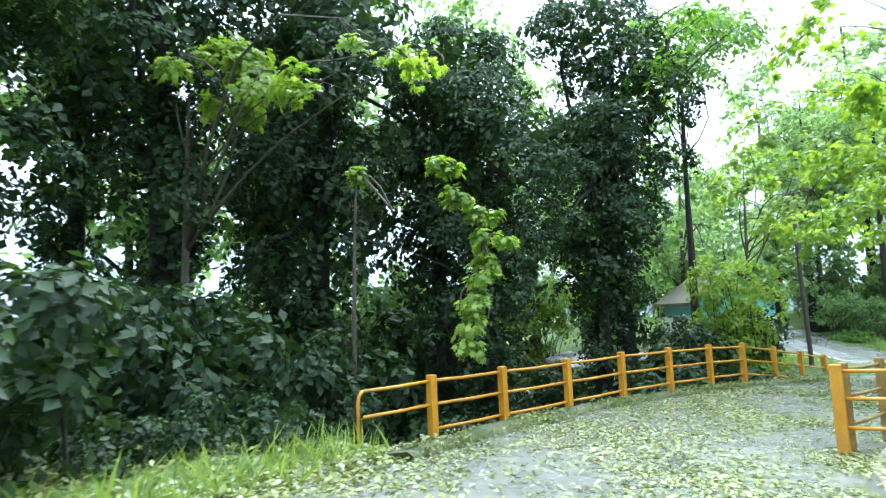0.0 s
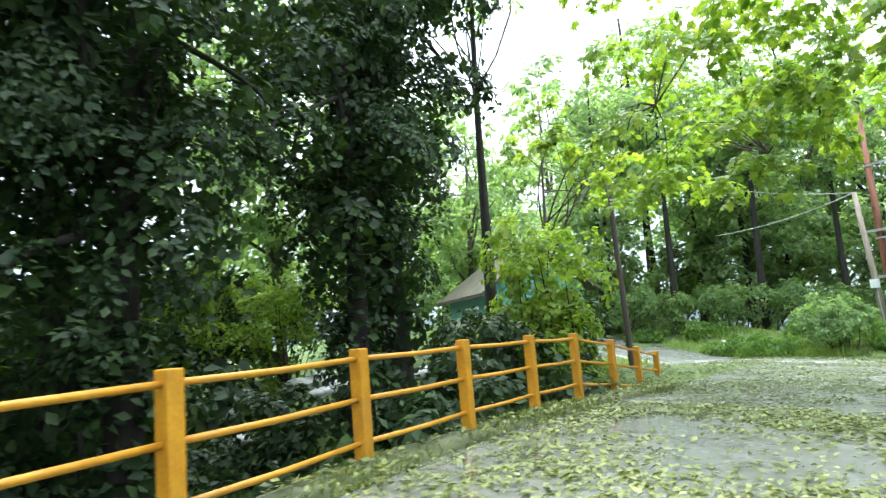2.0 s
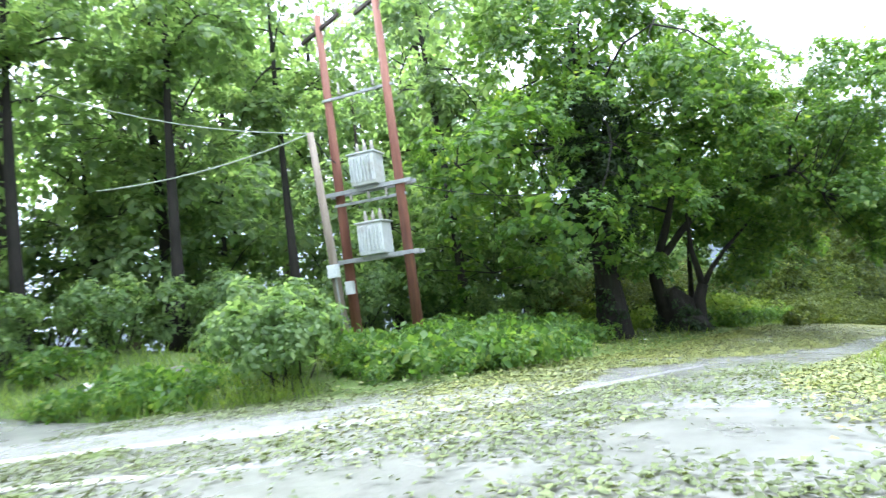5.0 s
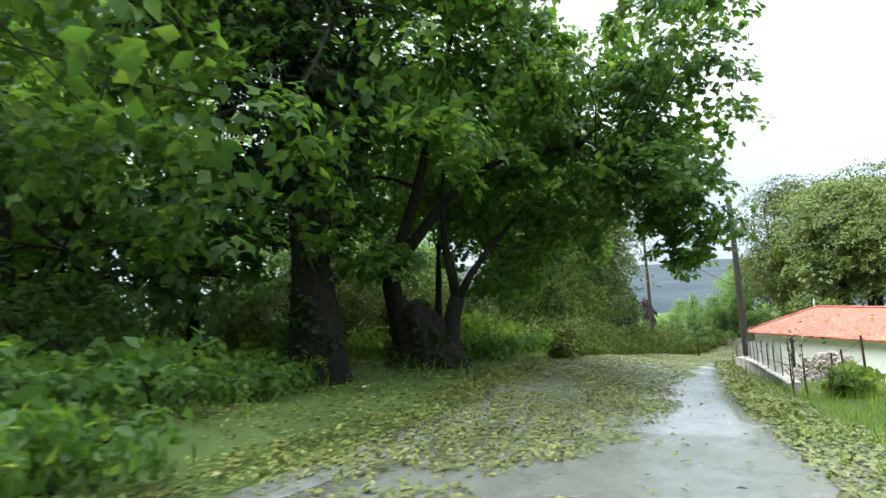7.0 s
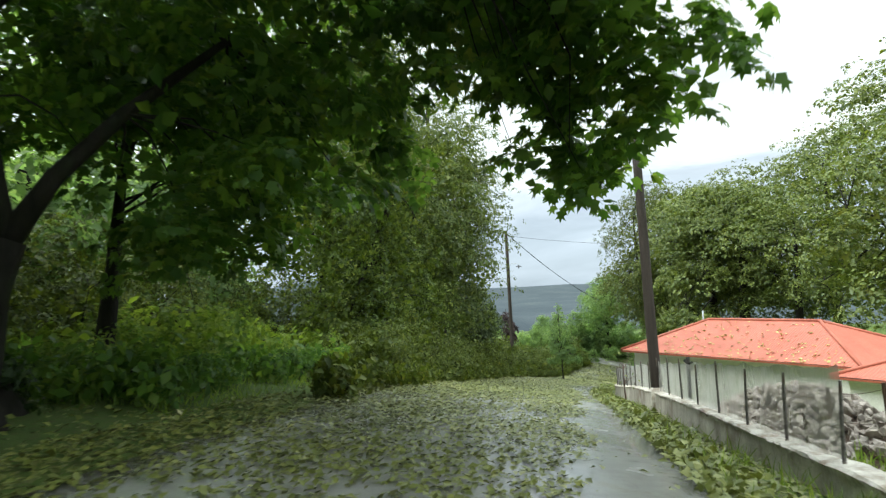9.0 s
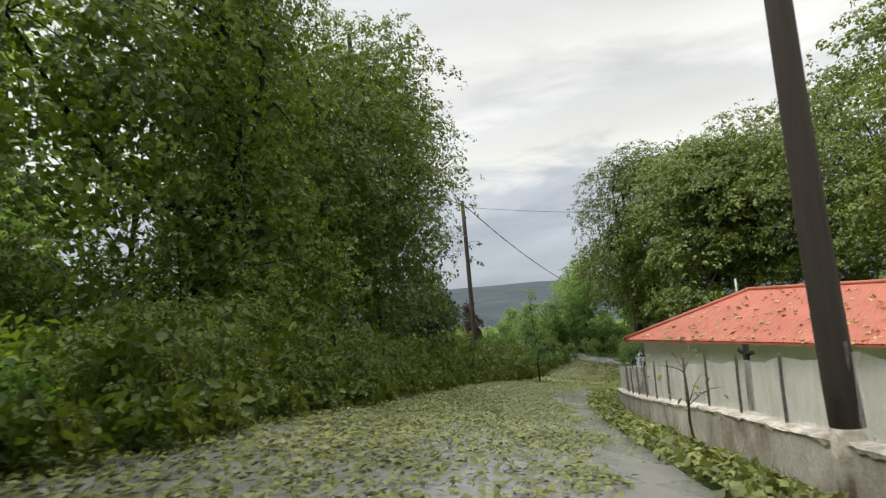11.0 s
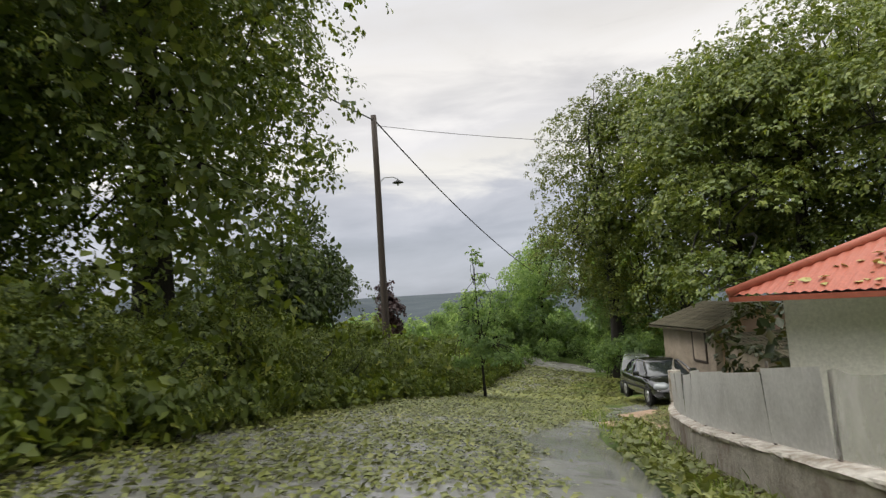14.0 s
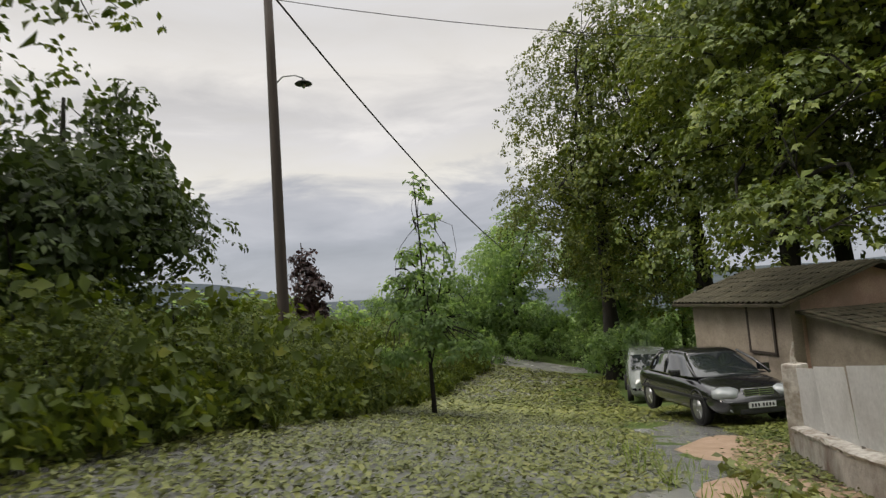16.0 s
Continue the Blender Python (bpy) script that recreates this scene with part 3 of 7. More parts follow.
def sprig():
    """Six small folded leaves about a short twig, about 1 across."""
    r = random.Random(77)
    v, f = [], []
    for k in range(6):
        a, b = radians(60 * k + r.uniform(-20, 20)), r.uniform(-0.45, 0.45)
        o = Vector((r.uniform(-0.3, 0.3), r.uniform(-0.3, 0.3), r.uniform(-0.25, 0.25)))
        d = Vector((math.cos(a), math.sin(a), b)).normalized()
        s = d.cross(Vector((r.uniform(-0.4, 0.4), r.uniform(-0.4, 0.4), 1))).normalized()
        n = s.cross(d)
        for p in (o, o + d * 0.22 + s * 0.13 + n * 0.03, o + d * 0.42 - n * 0.04, o + d * 0.22 - s * 0.13 + n * 0.03):
            v.append(tuple(p))
        f += [(4 * k, 4 * k + 2, 4 * k + 1), (4 * k, 4 * k + 3, 4 * k + 2)]
    return np.array(v), f


LEAVES = {
    "palm": palmate(),
    "oval": (np.array([(0, 0, 0), (0.3, 0.25, 0.06), (0.72, 0.2, 0.02), (1, 0, -0.1), (0.72, -0.2, 0.02), (0.3, -0.25, 0.06)]), [(0, 5, 1), (1, 5, 4), (1, 4, 2), (2, 4, 3)]),
    "diamond": (np.array([(0, 0, 0), (0.5, 0.32, 0.08), (1, 0, -0.08), (0.5, -0.32, 0.08)]), [(0, 2, 1), (0, 3, 2)]),
    "sprig": sprig(),
    "blade": (np.array([(0, 0.03, 0), (0, -0.03, 0), (0.6, 0.02, 0.12), (0.6, -0.02, 0.12), (1, 0, 0.35)]), [(0, 1, 3), (0, 3, 2), (2, 3, 4)]),
    "tripart": (np.array([(0, 0, 0), (0.36, 0.54, -0.07), (0.55, 0.18, 0.04), (1, 0, -0.12), (0.55, -0.18, 0.04), (0.36, -0.54, -0.07)]), [(0, 2, 1), (0, 3, 2), (0, 4, 3), (0, 5, 4)]),
}


def unit(v):
    return v / np.maximum(np.linalg.norm(v, axis=-1, keepdims=True), 1e-6)


def leaf_mesh(name, centre, normal, ahead, size, kind, material):
    """One mesh of many leaves: centres, normals, the way their tips point, lengths."""
    tv, tf = LEAVES[kind]
    z = unit(normal)
    x = unit(ahead - z * (ahead * z).sum(-1, keepdims=True))
    y = np.cross(z, x)
    n, k = len(centre), len(tv)
    v = centre[:, None] + size[:, None, None] * (tv[None, :, :1] * x[:, None] + tv[None, :, 1:2] * y[:, None] + tv[None, :, 2:] * z[:, None])
    f = (np.array(tf)[None] + (np.arange(n) * k)[:, None, None]).reshape(-1, 3)
    me = bpy.data.meshes.new(name)
    me.vertices.add(n * k)
    me.vertices.foreach_set("co", v.astype(np.float32).ravel())
    me.loops.add(f.size)
    me.loops.foreach_set("vertex_index", f.astype(np.int32).ravel())
    me.polygons.add(len(f))
    me.polygons.foreach_set("loop_start", np.arange(0, f.size, 3, dtype=np.int32))
    me.materials.append(material)
    me.update()
    me.validate()
    return me


def crown(rng, lobes, clumps, per, size, spread=0.5, flat=0.35, droop=0.35, shell=0.55, lay=1.0, bough=1.0):
    """Leaf centres, normals, directions and sizes: lobes (x, y, z, rx, ry, rz) carry domed boughs, boughs carry spokes of leafy tufts.
    lay 1 spreads the boughs level, one above the other; lay 0 hangs them on the outside like a creeper."""
    total = clumps * per
    lobes = np.array(lobes, float)
    weight = (lobes[:, 3] * lobes[:, 4] * lobes[:, 5]) ** (2 / 3)
    each = 4 if bough < 1.4 else 3
    boughs = max(len(lobes) * each, int(clumps / (8 * bough**2)))
    pick = np.concatenate([np.repeat(np.arange(len(lobes)), each), rng.choice(len(lobes), boughs - each * len(lobes), p=weight / weight.sum())])
    way = unit(rng.normal(size=(boughs, 3)) + [0, 0, 0.2])
    reach = shell + (0.97 - shell) * rng.random(boughs) ** 0.6
    heart = lobes[pick, :3] + way * lobes[pick, 3:] * reach[:, None]
    mean = lobes[pick, 3:].mean(1)
    fat = np.clip((0.24 + 0.24 * rng.random(boughs)) * mean, 0.8 * spread, 2.6 * spread + 0.3) * bough
    face = unit(np.array([0, 0, 0.35 + 0.75 * lay]) + way * (1.15 - 0.55 * lay) + rng.normal(size=(boughs, 3)) * 0.12)
    u = unit(np.cross(face, rng.normal(size=(boughs, 3))))
    v = np.cross(face, u)
    spokes = 7 if bough < 1.4 else 10
    length = 0.5 + 0.6 * rng.random((boughs, spokes))
    tufts = max(1, total // 8)
    k = rng.choice(boughs, tufts, p=fat**2 / (fat**2).sum())
    arm = rng.integers(0, spokes, tufts)
    a = (arm + rng.normal(size=tufts) * 0.27) * 2 * np.pi / spokes
    r = rng.random(tufts) ** 0.55
    radial = np.cos(a)[:, None] * u[k] + np.sin(a)[:, None] * v[k]
    far = r * fat[k] * length[k, arm]
    tip = heart[k] + radial * far[:, None] + face[k] * (rng.normal(size=tufts) * fat[k] * 0.16 * (0.4 + flat) / bough - 0.3 / bough * fat[k] * r * r)[:, None]
    tip[:, 2] -= droop * 0.5 / bough * fat[k] * r * r
    up = unit(face[k] + 0.5 * r[:, None] * radial + rng.normal(size=(tufts, 3)) * 0.25)
    side = unit(np.cross(up, rng.normal(size=(tufts, 3))))
    q = rng.integers(0, tufts, total)
    b = rng.random(total) * 2 * np.pi
    spin = np.cos(b)[:, None] * side[q] + np.sin(b)[:, None] * np.cross(up[q], side[q])
    centre = tip[q] + spin * (size * (0.15 + 0.75 * rng.random(total)))[:, None] + up[q] * (size * 0.3 * rng.normal(size=total))[:, None]
    normal = up[q] + 0.45 * spin + rng.normal(size=(total, 3)) * 0.25
    ahead = spin + 0.35 * radial[q] + rng.normal(size=(total, 3)) * 0.25 + np.array([0, 0, -0.7 * droop])
    return (centre, normal, ahead, size * (0.65 + 0.6 * rng.random(total))), heart


def core(rng, lobes, count, size, fill=0.78):
    """Large leafy sprays that close the inside of the lobes."""
    lobes = np.array(lobes, float)
    weight = lobes[:, 3] * lobes[:, 4] * lobes[:, 5]
    pick = rng.choice(len(lobes), count, p=weight / weight.sum())
    way = unit(rng.normal(size=(count, 3)))
    c = lobes[pick, :3] + way * lobes[pick, 3:] * (fill * rng.random(count) ** 0.45)[:, None]
    return c, way + rng.normal(size=(count, 3)) * 0.5, rng.normal(size=(count, 3)), size * (0.7 + 0.6 * rng.random(count))


def limb_line(rng, a, b, bend=0.12, n=6):
    a, b = np.array(a, float), np.array(b, float)
    d = np.linalg.norm(b - a)
    off = rng.normal(size=3) * bend * d
    out = []
    for i in range(n):
        u = i / (n - 1)
        p = a + (b - a) * u + off * math.sin(math.pi * u) + np.array([0, 0, 0.12 * d * math.sin(math.pi * u)])
        out.append(tuple(p))
    return out


def tree(name, label, base, height, radius, lobes, clumps, per, size, leaf="oval", material=None, bark=None, seed=1, lean=(0, 0), limbs=8, spread=0.55, droop=0.35, flat=0.35, shell=0.55, group="", twigs=26, clear=0.35, flare=1.5, inner=220, inner_size=0.9, limb_k=0.5, lay=1.0, bough=1.0, sleeve=None):
    """A tree at base: trunk, limbs and twigs running into its lobes, and a crown of leaf sprays. Lobes are relative to base."""
    rng = np.random.default_rng(seed)
    ob = thing(name, label, "tree", Matrix.Translation(base), group)
    pts, rad = [], []
    for i in range(9):
        u = i / 8
        w = 0.25 * radius
        pts.append((lean[0] * u**1.3 + w * math.sin(5 * u + seed), lean[1] * u**1.3 + w * math.cos(4 * u + seed) - w * math.cos(seed), -0.5 + (height + 0.5) * u))
        rad.append(radius * (1 - 0.8 * u) * (1 + (flare - 1) * math.exp(-9 * u)))
    part("trunk", Shape().tube(pts, rad, 12, 0.35), bark or M_BARK, ob, smooth=True)
    leaves, mids = crown(rng, lobes, clumps, per, size, spread, flat, droop, shell, lay, bough)
    order = sorted(lobes, key=lambda q: -q[3] * q[4])
    tips = []
    for i in range(limbs):
        q = order[i % len(order)]
        u = clear + (0.85 - clear) * rng.random()
        j = min(int(u * 8), 7)
        a = np.array(pts[j]) + (np.array(pts[j + 1]) - np.array(pts[j])) * (u * 8 - j)
        w = unit(rng.normal(size=3)[None])[0] * np.array(q[3:]) * 0.55
        b = np.array(q[:3]) + w
        line = limb_line(rng, a, b)
        r0 = rad[j] * limb_k
        part("limb", Shape().tube(line, [r0 * (1 - 0.75 * k / 5) for k in range(6)], 7, 0.2), bark or M_BARK, ob, smooth=True)
        tips += [line[3], line[4], line[5]]
    if tips and twigs:
        tw = Shape()
        tp = np.array(tips)
        for m in mids[rng.choice(len(mids), min(twigs, len(mids)), replace=False)]:
            a = tp[np.argmin(((tp - m) ** 2).sum(1))]
            tw.tube(limb_line(rng, a, m, 0.08, 4), [0.022 + 0.02 * radius, 0.02, 0.014, 0.007], 4, cap=False)
        part("twig_tangle", tw, bark or M_BARK, ob)["kind"] = "stuff"
    part("crown", leaf_mesh("crown", *leaves, leaf, material or M_LEAF_PLANE), None, ob)
    if sleeve:
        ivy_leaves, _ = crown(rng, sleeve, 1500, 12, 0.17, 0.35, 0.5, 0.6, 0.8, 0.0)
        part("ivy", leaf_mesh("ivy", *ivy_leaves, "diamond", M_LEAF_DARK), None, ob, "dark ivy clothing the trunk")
    if inner:
        part("inner_crown", leaf_mesh("inner_crown", *core(rng, lobes, inner, inner_size), "sprig", material or M_LEAF_PLANE), None, ob)
    return ob


def bush(name, label, base, rx, ry, h, leaves, size, leaf="tripart", material=None, seed=1, stems=7, group="", category="bush"):
    """A bush: stems and leaf sprays down to the ground."""
    rng = np.random.default_rng(seed)
    ob = thing(name, label, category, Matrix.Translation(base), group)
    lobes = [(0, 0, h * 0.45, rx, ry, h * 0.5)]
    for i in range(6):
        a = rng.random() * 6.28
        lobes.append((rx * 0.55 * math.cos(a), ry * 0.55 * math.sin(a), h * (0.2 + 0.5 * rng.random()), rx * 0.55, ry * 0.55, h * 0.33))
    per = 12
    data, mids = crown(rng, lobes, leaves // per, per, size, spread=0.24, flat=0.5, droop=0.5, shell=0.55, lay=0.55)
    keep = data[0][:, 2] > 0.02
    data = tuple(q[keep] for q in data)
    st = Shape()
    for m in mids[rng.choice(len(mids), min(stems, len(mids)), replace=False)]:
        st.tube(limb_line(rng, (rng.normal() * rx * 0.2, rng.normal() * ry * 0.2, -0.15), m, 0.1, 4), [0.03, 0.022, 0.014, 0.006], 4)
    part("stem", st, M_BARK, ob)["kind"] = "stuff"
    part("inner_foliage", leaf_mesh("inner_foliage", *core(rng, lobes, 80, 0.5, 0.8), "sprig", material or M_LEAF_BRAMBLE), None, ob)
    part("foliage", leaf_mesh("foliage", *data, leaf, material or M_LEAF_BRAMBLE), None, ob)
    return ob


def copies(first, places, turn=True, seed=1, sizes=(0.85, 1.15)):
    """Copies of a thing at places (x, y), set on the ground, turned and scaled at random."""
    rng = random.Random(seed)
    for p in places:
        z = p[2] if len(p) > 2 else float(ground(p[0], p[1])[0])
        k = rng.uniform(*sizes) * (p[3] if len(p) > 3 else 1)
        copy_thing(first, pose(p[0], p[1], z, 0, 0, rng.uniform(0, 360) if turn else 0) @ Matrix.Diagonal((k, k, k * rng.uniform(0.92, 1.1), 1)))


def at_ground(x, y, lift=0.0):
    return (x, y, float(ground(x, y)[0]) + lift)


# ---- the great plane trees by the lane ----
tree("plane_tree", "huge old plane tree with an ivy-dark trunk beside the lane", (41.2, 20.6, -3.1), 14, 0.6,
     # Lobes (-2.5, -4.2, 9.8) and (1.6, -5.0, 10.2): out of view, added for shade
     [(0.5, 0, 11.5, 6.0, 6.0, 4.0), (-4.8, 0.6, 4.6, 2.6, 2.6, 1.7), (-2.6, -2.4, 6.4, 2.4, 2.2, 2.2), (-6.5, 2.2, 6.6, 3.2, 3.2, 3.0), (-4.2, 4.2, 4.2, 2.8, 2.8, 1.6), (4.5, -2, 8.5, 4.0, 4.0, 3.0), (0, 4.5, 7.5, 4, 4, 3), (1, 0.5, 15.5, 5.2, 5.2, 3.0), (0.2, -1.3, 3.0, 1.2, 0.8, 0.35), (1.3, -1.8, 2.9, 1.1, 0.8, 0.3), (-0.3, -0.9, 3.5, 0.9, 0.8, 0.3), (-4.4, 1.2, 3.6, 1.6, 1.4, 0.6), (-5.8, 1.9, 4.6, 1.8, 1.6, 0.8), (-2.5, -4.2, 9.8, 3.4, 3.0, 1.4), (1.6, -5.0, 10.2, 3.4, 3.0, 1.4), (1.8, 3.6, 4.2, 2.6, 2.6, 1.6), (4.5, 3.0, 5.2, 2.8, 2.8, 1.8), (5.5, 0.5, 6.4, 2.6, 2.6, 1.8)],
     1800, 13, 0.27, "tripart", M_LEAF_PLANE, M_BARK, 3, (0.5, -0.2), 11, 0.7, 0.45, flat=0.2, twigs=60, clear=0.45, flare=1.35, inner=1400, inner_size=0.8, limb_k=0.24, bough=1.3,
     sleeve=[(0.0, 0, 1.7, 0.85, 0.85, 1.6), (-0.2, 0, 4.6, 1.7, 1.7, 1.5), (-0.3, 0.2, 6.6, 2.2, 2.1, 1.8), (-0.2, 0, 8.8, 2.2, 2.0, 2.0), (0.3, -0.1, 10.5, 1.2, 1.2, 2.4)])
OLD = [(-1.2, -2.5, 8.0, 4.0, 3.2, 2.4), (1.6, -3.4, 8.2, 4.2, 3.6, 2.8), (-1.6, -5.8, 5.4, 2.6, 2.0, 1.6), (0.6, -5.6, 7.2, 3.2, 2.6, 2.2), (-2.0, -6.6, 4.8, 2.2, 1.6, 1.3), (-0.2, -7.0, 6.2, 2.4, 1.8, 1.8), (-1.4, -7.7, 4.7, 1.7, 1.2, 1.1), (-2.1, -7.5, 3.9, 1.1, 0.9, 0.8), (-1.3, -7.5, 3.9, 1.3, 1.0, 0.9), (-0.6, -6.8, 4.1, 1.4, 1.1, 0.9), (-4.2, -7.4, 8.2, 2.0, 1.6, 1.2), (-2.4, -7.6, 7.0, 2.0, 1.5, 1.4), (-1.6, -7.2, 8.4, 2.2, 1.8, 1.5), (-1.2, -7.0, 6.4, 1.7, 1.4, 1.2), (-3.0, -7.2, 9.8, 2.2, 1.8, 1.3), (0.4, -6.8, 9.2, 2.4, 2.0, 1.6), (1.0, -3.4, 5.0, 2.4, 2.0, 1.4), (1.6, -4.8, 4.2, 2.2, 1.8, 1.2), (3.4, -4.8, 4.6, 2.4, 2.0, 1.5), (0.2, -5.4, 4.6, 1.6, 1.3, 1.0), (-1.8, 1.2, 3.2, 1.9, 1.5, 0.6), (0.4, -2.2, 11.6, 4.2, 4.0, 2.4), (-3.0, 0.2, 7.0, 2.4, 2.2, 1.6), (0.9, -7.0, 5.3, 1.4, 1.1, 0.7), (0.4, -6.6, 6.8, 1.6, 1.4, 1.0), (0.9, -5.8, 3.9, 1.6, 1.3, 0.9), (0.8, -4.3, 3.6, 1.7, 1.4, 0.9), (0.0, -3.2, 3.9, 1.7, 1.4, 0.9), (2.8, -1.6, 4.4, 2.2, 2.0, 1.2), (4.2, -3.4, 7.4, 2.8, 2.4, 1.8), (2.5, 1.2, 7.2, 2.6, 2.4, 1.6), (3.2, 2.6, 5.4, 2.4, 2.2, 1.4), (2.0, -0.4, 9.2, 2.6, 2.4, 1.6), (3.2, -3.4, 2.9, 1.6, 1.3, 0.7), (4.4, -4.4, 3.0, 1.6, 1.3, 0.7), (2.6, -2.6, 3.4, 1.5, 1.3, 0.7), (1.0, -3.0, 2.7, 1.4, 1.2, 0.6), (0.8, -4.4, 3.0, 1.4, 1.2, 0.7), (-1.9, -7.7, 3.1, 0.9, 0.7, 0.7), (-1.4, -7.6, 2.8, 0.8, 0.7, 0.6), (-0.9, -7.2, 2.7, 0.9, 0.7, 0.6), (-2.4, -7.9, 3.4, 0.8, 0.7, 0.6), (-0.8, -7.2, 5.4, 1.6, 1.2, 1.4), (-1.2, -7.4, 3.4, 1.2, 0.9, 0.9), (-1.7, -7.6, 4.4, 1.2, 0.9, 1.0), (0.0, -6.4, 5.2, 1.6, 1.3, 1.3), (2.6, -3.0, 2.3, 1.4, 1.1, 0.7), (3.4, -3.8, 2.2, 1.3, 1.0, 0.6), (4.4, -2.6, 2.5, 1.4, 1.2, 0.8), (1.8, -2.4, 2.2, 1.2, 1.0, 0.6)]


def stumped_plane(base):
    """A plane tree regrown in crooked stems from a broad hollow stump."""
    rng = np.random.default_rng(8)
    ob = thing("plane_tree", "old plane tree with crooked stems grown from a broad dark stump", "tree", Matrix.Translation(base))
    keys = np.array([(0, 0, -0.5, 1.2), (0, 0, 0.05, 0.98), (0.0, 0.08, 0.5, 0.84), (0.0, 0.16, 0.95, 0.78), (-0.02, 0.3, 1.3, 0.7), (-0.06, 0.5, 1.6, 0.55), (-0.1, 0.62, 1.85, 0.42)])
    rows = [[float(np.interp(q, range(7), keys[:, c])) for c in range(4)] for q in np.linspace(0, 6, 19)]
    part("stump", Shape().tube([q[:3] for q in rows], [q[3] for q in rows], 34, 0.45), M_BARK, ob, "broad dark stump", smooth=True)
    cover, _ = crown(rng, [(0, 0, 0.15, 1.4, 1.4, 0.5), (0, 0.1, 0.6, 1.28, 1.28, 0.5), (0, 0.2, 1.0, 1.18, 1.15, 0.5), (-0.04, 0.35, 1.4, 1.0, 1.0, 0.5), (-0.08, 0.55, 1.75, 0.75, 0.75, 0.4)], 420, 9, 0.12, 0.25, 0.4, 0.6, 0.92, 0.0)
    keep = cover[0][:, 2] > -0.05
    part("ivy", leaf_mesh("ivy", *(q[keep] for q in cover), "diamond", M_LEAF_DARK), None, ob, "dark ivy creeping over the stump")
    stems = [([(-0.2, 0.7, 0.6), (-0.24, 0.82, 1.6), (-0.28, 0.92, 2.5), (-0.26, 0.85, 3.3)], 0.34, 0.25), ([(-0.26, 0.87, 3.1), (-0.15, 0.35, 4.3), (-0.1, -0.05, 5.4), (0.05, -0.5, 6.8), (0.1, -1.1, 8.6), (0.3, -1.6, 10.5)], 0.22, 0.07), ([(-0.26, 0.85, 3.0), (-0.16, 0.3, 3.6), (0.1, -0.4, 4.4), (0.2, -1.4, 5.4), (0.1, -3.0, 6.3), (-0.3, -5.0, 6.2)], 0.22, 0.06), ([(0.0, -0.62, -0.2), (0.0, -0.7, 0.7), (0.02, -0.78, 1.4), (0.06, -1.02, 2.0)], 0.3, 0.24), ([(0.06, -1.0, 1.9), (0.04, -0.88, 2.8), (0.0, -0.75, 3.6), (0.1, -0.8, 5.2), (0.3, -1.2, 7.4)], 0.17, 0.05), ([(0.06, -1.0, 1.9), (0.1, -1.5, 2.7), (0.2, -2.2, 3.5), (0.5, -3.4, 4.6)], 0.15, 0.05)]
    tips = []
    for pts, r0, r1 in stems:
        part("stem", Shape().tube(pts, [r0 + (r1 - r0) * i / (len(pts) - 1) for i in range(len(pts))], 10, 0.35), M_BARK, ob, smooth=True)
        tips += pts[2:]
    leaves, mids = crown(rng, OLD, 3200, 13, 0.19, 0.55, 0.25, 0.55, 0.5, bough=1.2)
    order = sorted(OLD, key=lambda q: -q[3] * q[4])
    tp = np.array(tips)
    ends = []
    for q in order[:11]:
        a = tp[np.argmin(((tp - np.array(q[:3])) ** 2).sum(1))]
        line = limb_line(rng, a, np.array(q[:3]) + rng.normal(size=3) * 0.3)
        part("limb", Shape().tube(line, [0.075 - 0.011 * k for k in range(6)], 7, 0.2), M_BARK, ob, smooth=True)
        ends += line[2:]
    tp = np.concatenate([tp, np.array(ends)])
    tw = Shape()
    for m in mids[rng.choice(len(mids), min(80, len(mids)), replace=False)]:
        a = tp[np.argmin(((tp - m) ** 2).sum(1))]
        tw.tube(limb_line(rng, a, m, 0.08, 4), [0.022, 0.016, 0.011, 0.005], 4, cap=False)
    part("twig_tangle", tw, M_BARK, ob)["kind"] = "stuff"
    part("crown", leaf_mesh("crown", *leaves, "palm", M_LEAF_PLANE), None, ob)
    part("inner_crown", leaf_mesh("inner_crown", *core(rng, OLD, 1700, 0.6), "sprig", M_LEAF_PLANE), None, ob)
    return ob


stumped_plane((44.4, 17.9, -3.35))
tree("plane_tree", "younger plane tree crowding behind the leaning one", (50.2, 17.6, -4.2), 8.0, 0.2,
     [(0, 0, 7.2, 3.2, 3.0, 2.4), (1.5, -2.6, 5.6, 2.4, 2.2, 1.6), (-1.5, -2.0, 6.4, 2.2, 2.0, 1.6), (2.6, -3.4, 6.6, 2.2, 2.0, 1.8)],
     700, 13, 0.23, "tripart", M_LEAF_PLANE, M_BARK, 14, (0.6, -0.8), 9, 0.55, 0.5, flat=0.25, twigs=40, clear=0.3, inner=700, inner_size=0.7, limb_k=0.3)

# ---- trees of the ravine and the bridge ----
IVY = [(0, 0, 3.4, 1.5, 1.5, 3.4), (0.5, 0.3, 7.6, 2.1, 2.0, 2.4), (-1.0, 0.4, 10.4, 2.5, 2.3, 2.0), (1.1, -0.6, 12.4, 2.9, 2.7, 2.2), (-0.6, 0.2, 14.6, 3.0, 3.0, 1.8), (-1.0, -0.8, 6.0, 1.6, 1.6, 1.5), (2.2, 0.6, 9.6, 1.6, 1.5, 0.9)]
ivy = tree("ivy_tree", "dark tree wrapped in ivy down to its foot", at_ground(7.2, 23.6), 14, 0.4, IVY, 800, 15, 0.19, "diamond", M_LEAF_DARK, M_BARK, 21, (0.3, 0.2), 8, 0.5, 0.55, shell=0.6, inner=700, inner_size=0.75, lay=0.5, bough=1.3)
